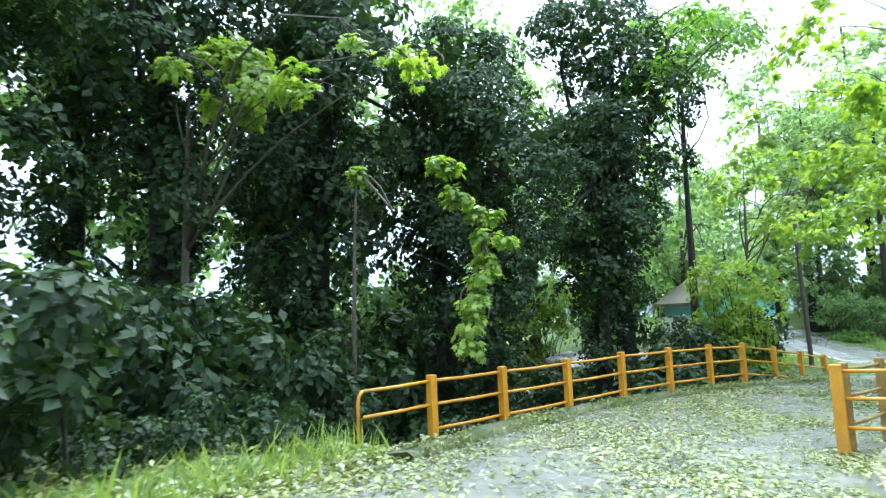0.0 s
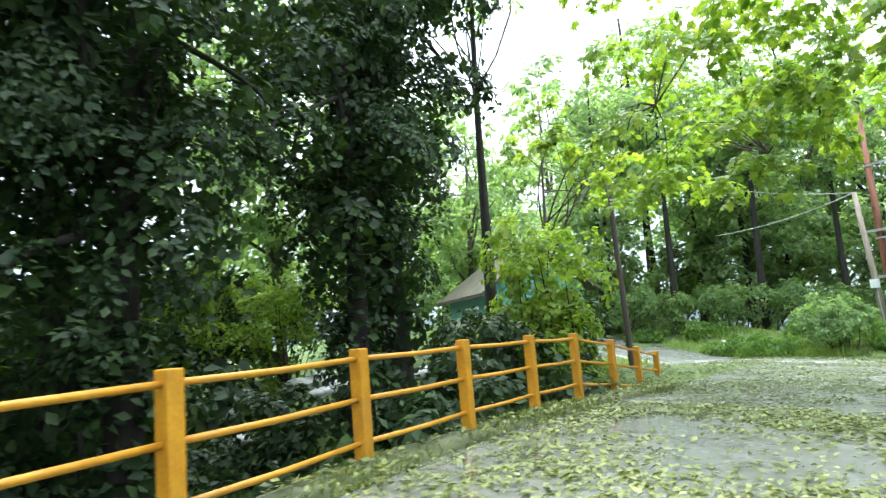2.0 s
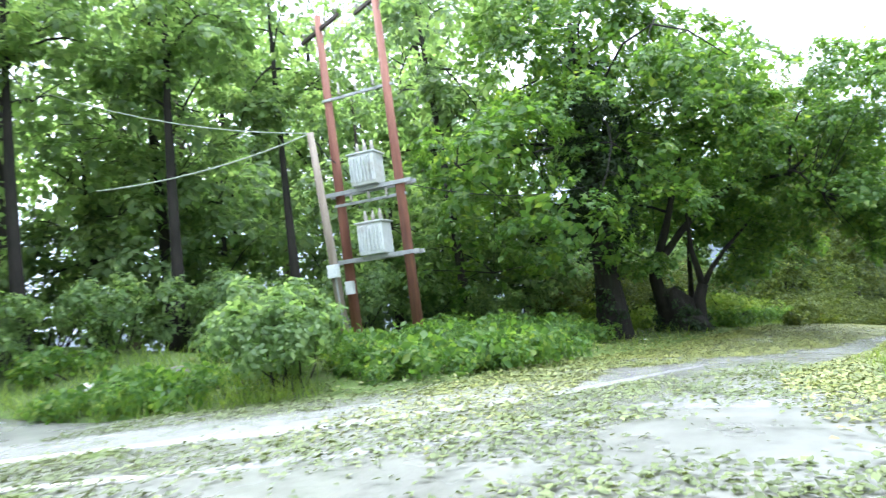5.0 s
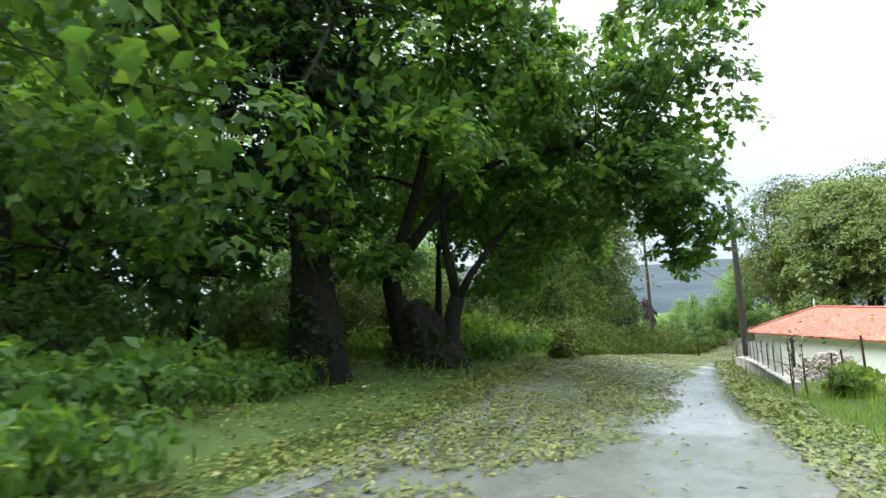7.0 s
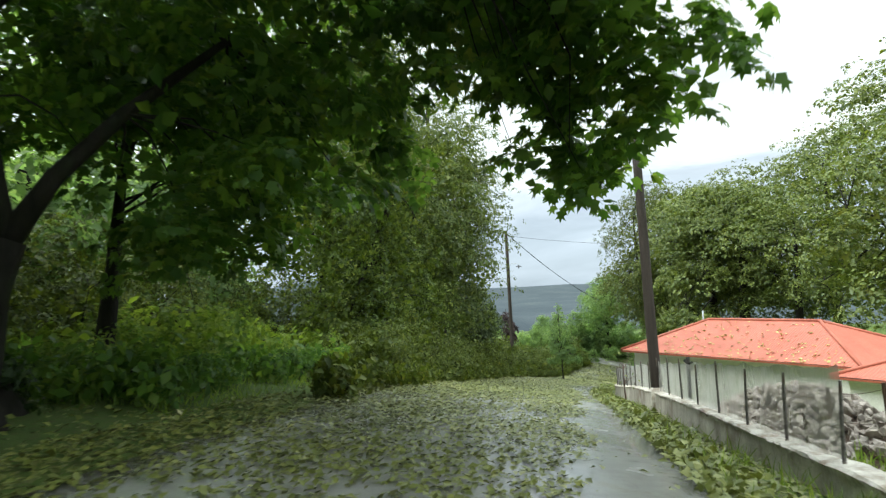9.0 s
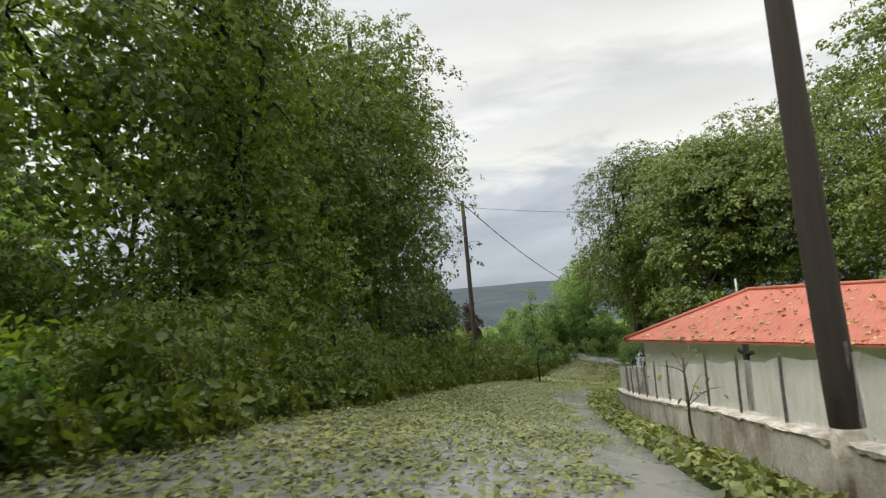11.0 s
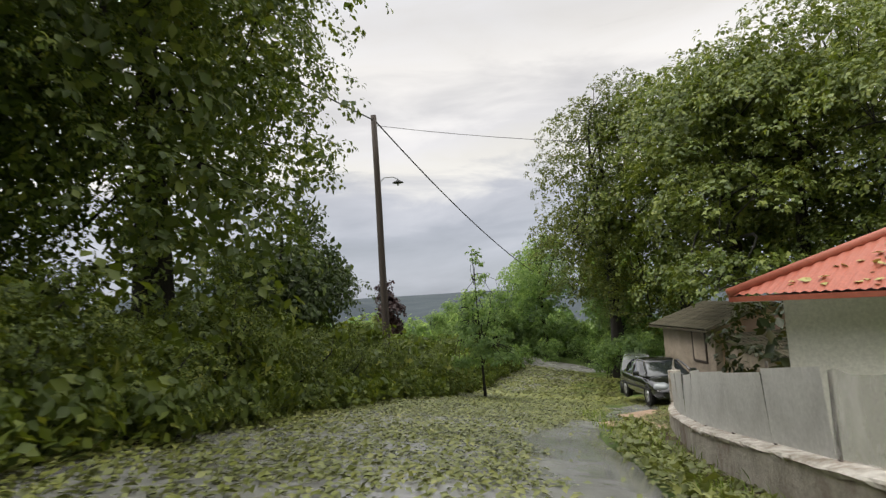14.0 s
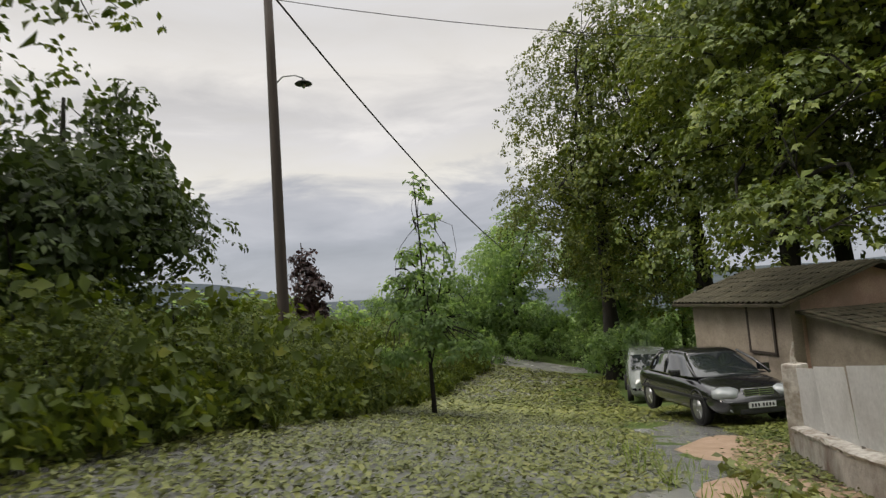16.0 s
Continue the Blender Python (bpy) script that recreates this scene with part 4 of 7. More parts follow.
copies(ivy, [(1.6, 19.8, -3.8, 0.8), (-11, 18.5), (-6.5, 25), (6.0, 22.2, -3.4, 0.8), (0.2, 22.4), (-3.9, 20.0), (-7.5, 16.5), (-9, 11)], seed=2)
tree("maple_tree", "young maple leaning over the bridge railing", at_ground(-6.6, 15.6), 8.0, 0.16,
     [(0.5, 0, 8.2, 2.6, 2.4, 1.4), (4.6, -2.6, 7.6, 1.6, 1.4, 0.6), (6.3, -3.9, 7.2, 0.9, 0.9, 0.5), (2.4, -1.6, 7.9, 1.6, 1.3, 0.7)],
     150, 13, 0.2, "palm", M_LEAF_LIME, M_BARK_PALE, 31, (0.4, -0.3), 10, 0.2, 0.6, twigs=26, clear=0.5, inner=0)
tree("ash_tree", "tall ash whose high boughs close over the bridge", (10.8, 25.6, -3.5), 15, 0.22,
     [(0, 0, 15.6, 3.4, 3.4, 2.4), (-1.5, -3.5, 14.8, 2.8, 2.6, 1.8), (-2.5, -6.5, 13.6, 2.4, 2.2, 1.4), (1.5, -2, 15.4, 2.6, 2.6, 1.8)],
     420, 14, 0.2, "diamond", M_LEAF_PLANE, M_BARK, 39, (0.2, -0.4), 9, 0.5, 0.5, twigs=40, clear=0.7, inner=60, inner_size=0.7, limb_k=0.3, bough=1.4)
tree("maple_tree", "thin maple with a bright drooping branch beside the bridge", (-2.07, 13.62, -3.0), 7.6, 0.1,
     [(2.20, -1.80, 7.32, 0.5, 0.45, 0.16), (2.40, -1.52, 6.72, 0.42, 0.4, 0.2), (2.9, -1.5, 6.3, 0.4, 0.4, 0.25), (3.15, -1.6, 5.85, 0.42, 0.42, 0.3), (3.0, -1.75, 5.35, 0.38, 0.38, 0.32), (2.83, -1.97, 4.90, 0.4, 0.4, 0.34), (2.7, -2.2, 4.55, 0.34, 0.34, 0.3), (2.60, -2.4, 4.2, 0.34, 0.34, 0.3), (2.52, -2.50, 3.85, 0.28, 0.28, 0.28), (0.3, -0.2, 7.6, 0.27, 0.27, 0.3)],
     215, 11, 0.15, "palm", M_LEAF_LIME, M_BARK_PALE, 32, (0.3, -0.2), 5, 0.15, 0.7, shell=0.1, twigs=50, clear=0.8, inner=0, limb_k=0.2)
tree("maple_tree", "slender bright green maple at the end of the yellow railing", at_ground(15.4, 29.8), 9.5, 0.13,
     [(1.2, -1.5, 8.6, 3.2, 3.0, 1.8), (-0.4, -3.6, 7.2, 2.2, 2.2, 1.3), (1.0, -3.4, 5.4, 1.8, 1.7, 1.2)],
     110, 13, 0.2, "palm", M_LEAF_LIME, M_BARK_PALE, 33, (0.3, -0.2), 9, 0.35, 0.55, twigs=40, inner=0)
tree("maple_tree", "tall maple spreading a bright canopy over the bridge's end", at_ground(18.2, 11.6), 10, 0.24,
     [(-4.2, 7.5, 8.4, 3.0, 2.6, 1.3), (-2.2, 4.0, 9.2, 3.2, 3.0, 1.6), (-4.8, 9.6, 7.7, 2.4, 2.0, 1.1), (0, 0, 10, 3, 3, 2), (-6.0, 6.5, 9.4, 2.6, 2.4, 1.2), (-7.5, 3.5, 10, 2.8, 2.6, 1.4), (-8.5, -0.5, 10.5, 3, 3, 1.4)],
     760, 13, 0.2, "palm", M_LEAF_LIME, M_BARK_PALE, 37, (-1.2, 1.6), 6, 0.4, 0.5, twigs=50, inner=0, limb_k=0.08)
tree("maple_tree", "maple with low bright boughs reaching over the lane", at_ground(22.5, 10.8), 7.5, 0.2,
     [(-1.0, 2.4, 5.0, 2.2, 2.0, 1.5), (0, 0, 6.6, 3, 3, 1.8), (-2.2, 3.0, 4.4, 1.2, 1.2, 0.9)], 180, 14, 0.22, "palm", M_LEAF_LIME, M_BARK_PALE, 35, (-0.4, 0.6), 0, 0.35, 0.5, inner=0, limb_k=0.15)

# ---- the woodland behind the junction ----
wood_a = tree("woodland_tree", "tall leafy woodland tree", at_ground(24.5, 38), 13, 0.22, [(0, 0, 9, 3.8, 3.8, 4.2), (1.6, 0.8, 5.6, 2.6, 2.6, 2.4), (-1.8, -0.8, 6.4, 2.4, 2.4, 2.4), (0, 0, 13, 2.6, 2.6, 2.6)], 300, 11, 0.36, "diamond", M_LEAF_WOOD, M_BARK_PALE, 41, (0.3, 0.1), 8, 0.6, 0.4, group="woodland", inner=90)
wood_b = tree("woodland_tree", "tall leafy woodland tree", at_ground(33, 36), 15, 0.26, [(0, 0, 11, 3.4, 3.4, 5), (1.2, -1.2, 6.4, 2.8, 2.8, 2.2), (-1.5, 1, 8, 2.8, 2.8, 2.8)], 300, 11, 0.36, "diamond", M_LEAF_WOOD, M_BARK, 43, (-0.4, 0.2), 8, 0.6, 0.4, group="woodland", inner=90)
wood_c = tree("woodland_tree", "low spreading woodland tree", at_ground(38, 29), 8, 0.2, [(0, 0, 5.6, 3.6, 3.6, 2.6), (1.8, 1, 3.6, 2.2, 2.2, 1.8), (-1.9, -0.8, 3.8, 2.2, 2.2, 1.8), (0, -1.6, 2.4, 1.6, 1.6, 1.6)], 320, 11, 0.33, "diamond", M_LEAF_WOOD, M_BARK, 45, (0.3, -0.2), 8, 0.55, 0.45, group="woodland", inner=90)
wood_d = tree("woodland_tree", "tall woodland tree with a bare dark trunk", at_ground(27.0, 35.8), 15, 0.2, [(0, 0, 12.5, 3.4, 3.4, 3.6), (1.4, -1.2, 9.2, 2.2, 2.2, 1.6), (-1.6, 0.8, 8.4, 2.0, 2.0, 1.2)], 420, 11, 0.28, "diamond", M_LEAF_WOOD, M_BARK, 47, (0.5, 0.1), 8, 0.6, 0.4, group="woodland", inner=60, clear=0.5)
copies(wood_a, [(30, 52, -2, 1.1), (40, 46), (49, 42), (21, 56, -2, 1.0), (57, 36), (13, 54, -2, 0.9)], seed=26, sizes=(1.4, 1.6))
copies(wood_d, [(30.2, 32.9), (33.3, 30.5), (23.7, 37.9), (37.9, 25.8)], seed=6, sizes=(0.9, 1.1))
# (17, 5), (9.5, 0), (-8, -3), (28, 4): unseen trees added to shade the bridge
copies(wood_a, [(17, 40, -2, 0.55), (38, 40), (45, 34), (6, 46, -2, 0.8), (-4, 34), (-13, 26), (-15, 15), (70, 24), (51, 33), (17, 5), (9.5, 0), (-8, -3), (28, 4), (14.2, 34.5, -2, 0.7), (10, 36, -2, 0.75), (5.5, 33.5, -2, 0.8)], seed=3, sizes=(1.2, 1.55))
copies(wood_b, [(20, 45, -2, 0.6), (42, 40), (48, 30), (57, 35), (65, 31), (3, 38), (-9, 31), (-18, 21), (-14, 6), (76, 20), (31, 42), (46, 37)], seed=4, sizes=(1.15, 1.5))
copies(wood_c, [(57.5, 21.5, -5.2, 1.0), (62, 19.0, -5.6, 1.05), (67, 17.0, -6.0, 1.1), (53.5, 25.5, -4.8, 1.0), (42, 27.5), (46, 25.5), (59, 24), (18, 37), (22, 39), (31.5, 38.5), (36.5, 36.5), (40, 32), (44, 30.5)], seed=5)

# ---- the ivy-hung trees and trees beyond, left of the lane ----
creeper = tree("ivy_tree", "tall tree smothered in creeper beside the lane", (61.8, 10.2, -6.4), 13, 0.4,
     [(0, 0, 4.0, 3.2, 3.2, 4.2), (0.4, 0.5, 9.0, 3.6, 3.6, 3.8), (-1.8, 1.5, 2.6, 2.8, 2.8, 2.6), (1.8, 0.6, 6.2, 2.8, 2.8, 3.2), (-0.5, 1, 13, 3.6, 3.6, 3.2), (-3.2, 2.5, 7.5, 3.0, 3.0, 4.0), (0.4, 0.4, 16.4, 3.2, 3.2, 3.2)],
     4600, 14, 0.105, "diamond", M_LEAF_VINE, M_BARK, 51, (0.3, 0.3), 9, 0.45, 0.35, flat=0.5, shell=0.68, twigs=50, inner=2600, inner_size=0.6, lay=0.6, bough=1.35)
lime = tree("lime_tree", "tall dark broad-leaved tree above the hedge", at_ground(74.2, 4.8), 17, 0.42,
     [(0, 0, 11, 4.6, 4.6, 5), (1.2, -1.2, 6.8, 3.6, 3.4, 2.2), (-3, 1, 6.0, 4.2, 4.0, 3.6), (0.8, -1.2, 15, 4.2, 4.2, 3.4), (2.2, -2.8, 9.0, 2.9, 2.8, 2.8), (-5.5, 1.5, 9, 4.0, 4.0, 5.0), (2.6, -2.6, 12.4, 3.6, 3.2, 3.2), (4.2, -3.6, 9.4, 2.2, 1.9, 1.7), (4.0, -2.4, 7.6, 2.0, 1.8, 1.4), (3.6, -4.6, 6.5, 1.4, 1.3, 1.1), (2.7, -3.9, 5.6, 1.6, 1.4, 1.1), (0.8, -1.8, 4.4, 3.0, 2.8, 2.0), (-2.4, -0.6, 3.6, 3.0, 2.8, 2.2)],
     5000, 14, 0.15, "diamond", M_LEAF_LIMETREE, M_BARK, 53, (0.5, -0.4), 11, 0.6, 0.45, flat=0.3, twigs=60, inner=1500, inner_size=0.7, bough=1.25)
copies(creeper, [(67.4, 9.6, -6.9, 1.0), (71.6, 7.8, -7.2, 0.62)], seed=21)
tree("plum_tree", "round dark plum tree in the hedge", at_ground(79.4, 1.2), 5.6, 0.16,
     [(0, 0, 3.4, 3.0, 3.0, 2.0), (0.5, -1.0, 5.3, 0.9, 0.9, 1.0), (-1.4, 0.4, 2.4, 2.2, 2.2, 1.8), (0.9, -1.6, 3.2, 1.5, 1.5, 1.3)], 760, 15, 0.125, "oval", M_LEAF_PLUM, M_BARK, 55, (0.2, -0.1), 7, 0.4, 0.5, twigs=40, inner=1400, inner_size=0.55)
tree("walnut_sapling", "slim light green sapling by the lane", at_ground(79.7, -6.1), 5.6, 0.05,
     [(0, 0, 5.3, 0.28, 0.28, 0.5), (0, 0, 4.5, 0.55, 0.55, 0.3), (0.05, 0, 3.8, 0.8, 0.8, 0.3), (0, 0.1, 3.1, 1.1, 1.1, 0.35), (0.1, 0, 2.4, 1.35, 1.35, 0.4), (0, -0.1, 1.6, 1.4, 1.4, 0.5)], 620, 11, 0.12, "oval", M_LEAF_WOOD, M_BARK, 57, (0.1, 0.1), 12, 0.2, 0.5, twigs=60, clear=0.15, inner=40, inner_size=0.4)
tree("purple_plum_tree", "small dark purple-leaved tree behind the hedge", at_ground(90.3, -5.8), 5.4, 0.09,
     [(0, 0, 3.1, 0.9, 0.9, 1.6), (0.1, 0, 4.5, 0.5, 0.5, 0.9)], 170, 13, 0.15, "diamond", M_LEAF_PURPLE, M_BARK, 59, (0.1, 0.1), 6, 0.3, 0.5, twigs=16, inner=160, inner_size=0.5)

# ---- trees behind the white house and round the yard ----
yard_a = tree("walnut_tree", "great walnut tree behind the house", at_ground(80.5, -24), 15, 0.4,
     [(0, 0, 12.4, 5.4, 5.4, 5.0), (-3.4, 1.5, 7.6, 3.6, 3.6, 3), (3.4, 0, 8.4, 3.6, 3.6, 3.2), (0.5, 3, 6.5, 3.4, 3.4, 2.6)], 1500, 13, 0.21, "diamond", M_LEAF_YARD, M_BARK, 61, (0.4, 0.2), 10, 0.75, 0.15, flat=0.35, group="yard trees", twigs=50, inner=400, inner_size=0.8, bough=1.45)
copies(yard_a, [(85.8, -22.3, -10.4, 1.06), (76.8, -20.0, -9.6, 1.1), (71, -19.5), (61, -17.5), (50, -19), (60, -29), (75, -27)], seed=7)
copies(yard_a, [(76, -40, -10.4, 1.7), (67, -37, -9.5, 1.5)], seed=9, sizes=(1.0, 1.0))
tree("walnut_tree", "walnut tree with light outer sprays above the lane's end", at_ground(90.4, -20.9), 17, 0.4,
     [(0, 0, 13.2, 4.8, 4.8, 5.4), (-1.8, 2.6, 9.0, 3.0, 3.0, 3.2), (-2.2, 0.4, 16.6, 2.8, 2.8, 2.4), (1, -2, 7, 4, 4, 3.4), (-2.5, -0.5, 5.2, 3.0, 3.0, 2.6), (3.0, 0.5, 8.5, 3.4, 3.4, 3.6), (-4.2, -1.5, 10.5, 3.0, 3.0, 3.2)], 4200, 14, 0.15, "diamond", M_LEAF_OLIVE, M_BARK, 63, (0.2, 0.3), 12, 0.55, 0.3, flat=0.45, twigs=110, inner=700, inner_size=0.6, lay=0.7, bough=1.0)
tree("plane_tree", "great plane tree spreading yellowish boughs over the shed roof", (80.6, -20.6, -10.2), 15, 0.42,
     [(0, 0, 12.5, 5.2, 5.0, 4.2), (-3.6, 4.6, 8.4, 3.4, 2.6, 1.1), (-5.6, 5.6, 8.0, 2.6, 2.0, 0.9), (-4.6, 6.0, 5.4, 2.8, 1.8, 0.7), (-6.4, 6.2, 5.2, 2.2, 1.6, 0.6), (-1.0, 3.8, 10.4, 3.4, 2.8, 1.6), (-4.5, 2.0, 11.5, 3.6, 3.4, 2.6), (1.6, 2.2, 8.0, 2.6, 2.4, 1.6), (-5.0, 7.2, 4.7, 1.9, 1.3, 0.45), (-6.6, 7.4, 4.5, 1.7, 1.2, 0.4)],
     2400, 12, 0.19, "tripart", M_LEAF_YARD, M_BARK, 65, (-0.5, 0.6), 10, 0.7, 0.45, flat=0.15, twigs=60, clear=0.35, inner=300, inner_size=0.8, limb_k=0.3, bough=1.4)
end_a = tree("woodland_tree", "young leafy tree closing the lane's end", at_ground(100, -21.5), 9, 0.16, [(0, 0, 5.6, 2.8, 2.8, 3.2), (0.6, 0.8, 3, 2.2, 2.2, 2), (-0.4, -0.6, 8.4, 1.8, 1.8, 1.8)], 520, 14, 0.18, "diamond", M_LEAF_WOOD, M_BARK, 67, (0.2, 0.1), 7, 0.45, 0.5, group="trees at the lane's end", inner=380, inner_size=0.7)
end_b = bush("hazel_bush", "leafy hazel bush at the lane's end", at_ground(93, -7.5), 2.2, 2.2, 3.4, 1500, 0.24, "diamond", M_LEAF_WOOD, 78, group="hazel bushes at the lane's end")
copies(end_b, [(97.4, -17.6, -10.9, 0.8), (97.6, -20.4, -11.0, 0.85), (96.9, -23.0, -11.1, 0.85), (95.6, -25.4, -11.1, 0.8), (93.8, -27.4, -11.1, 0.8), (-9.8, 20.6, -2.6, 1.7), (-10.2, 24.5, -2.8, 1.8), (-6.5, 28.4, -2.8, 1.9), (-4.4, 31, -2.6, 2.0), (-1.8, 33.4, -2.4, 2.0), (1.0, 36, -2.0, 2.0), (4.0, 39, -1.8, 2.0), (23.2, 35.2, -0.6, 0.95), (25.6, 34.4, -0.8, 0.9), (27.8, 33.4, -0.9, 1.0), (29.8, 32.0, -1.0, 0.95), (32.4, 30.6, -1.2, 1.0), (34.6, 29.0, -1.6, 1.0), (36.6, 27.2, -2.0, 0.95), (24, 58, 0.6, 2.0), (20, 60, 0.6, 2.0), (28.5, 55, 0.5, 2.0), (16.5, 55, 0.4, 2.0), (27.5, 40.5, -0.6, 1.4), (31.3, 40.3, -0.8, 1.5), (34.3, 37.5, -1.0, 1.4), (41, 27.5, -2.6, 1.2), (38.2, 24.4, -2.7, 1.0), (47, 29, -3.6, 1.5), (50, 29.5, -4, 1.5), (53.5, 28.5, -4.2, 1.5), (57, 27.5, -4.6, 1.5), (60.5, 25.5, -5, 1.5), (44, 30, -3.2, 1.5), (17, 45, 0.3, 1.6), (20.5, 52, 0.4, 1.8), (13, 47, -0.5, 1.7), (27, 43, -1.2, 1.5), (32, 41, -2, 1.5), (37, 38, -2.6, 1.5), (43, 35.5, -3, 1.5), (22.5, 46, 0.2, 1.4), (48, 32, -3.5, 1.4), (58, 21, -5.2, 1.1), (62.5, 21.5, -5.5, 1.1), (54, 24.5, -4.8, 1.1), (67, 19.5, -6, 1.2), (72, 16, -6.5, 1.2), (50.5, 27, -4.5, 1.2), (25, 36.5), (30, 35.5), (35, 32.5), (40, 29), (16, 36), (90, -4.5), (95.5, -10.5), (98, -12.6), (86.5, -2.5), (101, -15.5), (104.5, -19.5), (107, -23), (103.5, -24.5), (99.5, -26), (95.5, -27), (92, -24.5), (109, -20), (88, -0.5), (84.5, 0.5), (100, -9), (94, -5), (105, -14), (88, -18.2, -10.6, 0.8), (90.5, -21.5), (86.3, -19.8, -10.3, 0.8), (93, -22), (114, -26), (117, -21), (113, -31), (100.8, -17.6, -11, 1.1), (99.9, -20.4, -11, 1.1), (100.2, -23.4, -11.1, 1.2), (102.3, -26.0, -11.1, 1.2), (99.6, -29.5, -11.1, 1.2), (97.8, -31.2, -11.1, 1.1), (103.4, -20.5, -11, 1.5), (105, -25, -11, 1.6), (104, -30, -11, 1.6), (96.0, -33.5, -11, 1.4)], seed=18, sizes=(0.7, 1.0))
copies(end_a, [(93.5, -9.5, -10.3, 0.5), (101, -17.5, -10.9, 0.6), (97, -13.5, -10.6, 0.5), (95, -25), (104, -11, -11, 0.5), (107, -24), (111, -18, -11.2, 0.6), (103, -30), (93, -28.5), (98, -27)], seed=8)

# ---- hedges and undergrowth ----
random.seed(11)
br_a = bush("bramble_bush", "tangled bramble hedge bush beside the lane", at_ground(*on_road(68, -6.6)[:2]), 1.5, 1.35, 1.75, 8600, 0.055, "diamond", M_LEAF_BRAMBLE, 71, group="bramble hedge")
br_b = bush("bramble_bush", "tangled bramble hedge bush beside the lane", at_ground(*on_road(70.5, -8.4)[:2]), 1.6, 1.5, 2.1, 8600, 0.056, "diamond", M_LEAF_BRAMBLE, 72, group="bramble hedge")
FOOT = ([50, 87, 91, 103, 113], [-3.3, -3.2, -2.4, -1.5, -1.6])
foot = lambda q, back: float(np.interp(q, *FOOT)) - back  # noqa: E731
hedge_1 = [tuple(on_road(s, foot(s, 1.55) + random.uniform(-0.3, 0.3))[:2]) for s in np.arange(64.5, 113, 1.7)]
hedge_2 = [tuple(on_road(s, foot(s, 3.6) + random.uniform(-0.4, 0.4))[:2]) for s in np.arange(66, 114, 2.8)]
hedge_3 = [tuple(on_road(s, d + random.uniform(-0.4, 0.4))[:2]) for s, d in ((97, -5.6), (99, -6.2), (101, -5.6), (103, -5.2), (105, -5.6), (107, -5.0), (109, -5.4), (111, -4.6), (98, -7.4), (104, -7.4), (113, -4.6))]
thicket = bush("bramble_thicket", "high tangled thicket behind the lane's bank", (57.0, 19.0, -4.6), 3.6, 3.4, 4.8, 14000, 0.11, "diamond", M_LEAF_BRAMBLE, 83, stems=14, group="thicket")
copies(thicket, [(54.2, 19.6, -4.2, 1.0), (59.8, 17.6, -5.0, 1.0), (62.6, 15.6, -5.3, 1.0), (51.4, 22.4, -4.0, 1.0), (64.8, 13.0, -5.8, 0.9), (48.6, 25.0, -3.8, 0.95)], seed=33, sizes=(0.9, 1.1))
copies(br_b, hedge_3, seed=23, sizes=(1.0, 1.35))
copies(br_a, hedge_1[::2] + hedge_2[1::3], seed=12)
copies(br_b, hedge_1[1::2] + hedge_2[::3] + hedge_2[2::3], seed=13)
verge = bush("verge_weed", "low tangle of weeds and bramble along the hedge foot", at_ground(*on_road(66, -4.9)[:2]), 0.95, 0.85, 0.8, 2300, 0.055, "diamond", M_LEAF_BRAMBLE, 77, stems=4, group="verge weeds")
copies(verge, [tuple(on_road(s, foot(s, 0.55) + random.uniform(-0.2, 0.2))[:2]) for s in np.arange(57.5, 112, 1.15)], seed=27, sizes=(0.6, 0.95))
weed = bush("weed_clump", "fresh green weed clump under the trees", at_ground(34.2, 22.0), 1.4, 1.3, 0.75, 2000, 0.1, "diamond", M_LEAF_PLANE, 73, group="undergrowth")
bank_a = bush("creeper_bush", "bright green creeper mounded over the bank", at_ground(52.0, 15.6), 1.7, 1.6, 1.8, 6000, 0.085, "diamond", M_LEAF_WEED, 82, group="creeper bank")
copies(bank_a, [(54.2, 15.4, -4.8, 1.1), (56.4, 14.2, -5.1, 1.2), (58.4, 12.6, -5.4, 1.1), (57.6, 16.4, -5.2, 1.5), (53.8, 18.6, -4.8, 1.4), (50.4, 18.8, -4.4, 1.2), (60.2, 14.6, -5.6, 1.5), (48.2, 20.6, -4.1, 1.1), (46.8, 23.0, -3.8, 1.2), (50.0, 16.4, -4.4, 0.9), (48.2, 17.4, -4.1, 0.8)], seed=29, sizes=(0.9, 1.1))
copies(weed, [(27.4, 24.4, -2.0, 1.2), (28.3, 23.6, -2.1, 1.2), (29.3, 22.8, -2.2, 1.2), (30.4, 22.0, -2.3, 1.2), (31.6, 21.2, -2.4, 1.1), (28.6, 25.0), (30, 24.2), (24.6, 28.0), (24, 30), (25.8, 28.4), (36.0, 22.6), (37.2, 21.6), (38.3, 22.4), (35, 23.8), (33.5, 24.6), (39.6, 21.6), (46.5, 16.0), (48.3, 15.4), (50.2, 14.6), (52.2, 13.6), (47.5, 17.6), (49.6, 16.8), (51.5, 15.8), (53.6, 14.6), (55.6, 12.6), (57.6, 11.2), (53, 17.2), (55.5, 16.2), (48.5, 19.6), (50.8, 21.6), (54.5, 19.6), (33, 22.8), (36, 22.6), (31.8, 24), (38.5, 24.5), (41, 25), (46.5, 22.5), (49.5, 18.8), (51.5, 16.8), (54, 15.2), (56, 13.4), (49, 21), (52, 19.5), (57.5, 15.5), (59.5, 13.2),
              (27.5, 24.6), (28.6, 26.0), (29.5, 23.5), (32.6, 23.4), (33.8, 25.5), (27, 27), (25.2, 29.6), (36.5, 24.6), (39.5, 22.9), (31, 28.5), (29, 29.5), (26, 33), (23.6, 34.5), (34, 28.5), (37, 27)], seed=14, sizes=(0.7, 1.1))
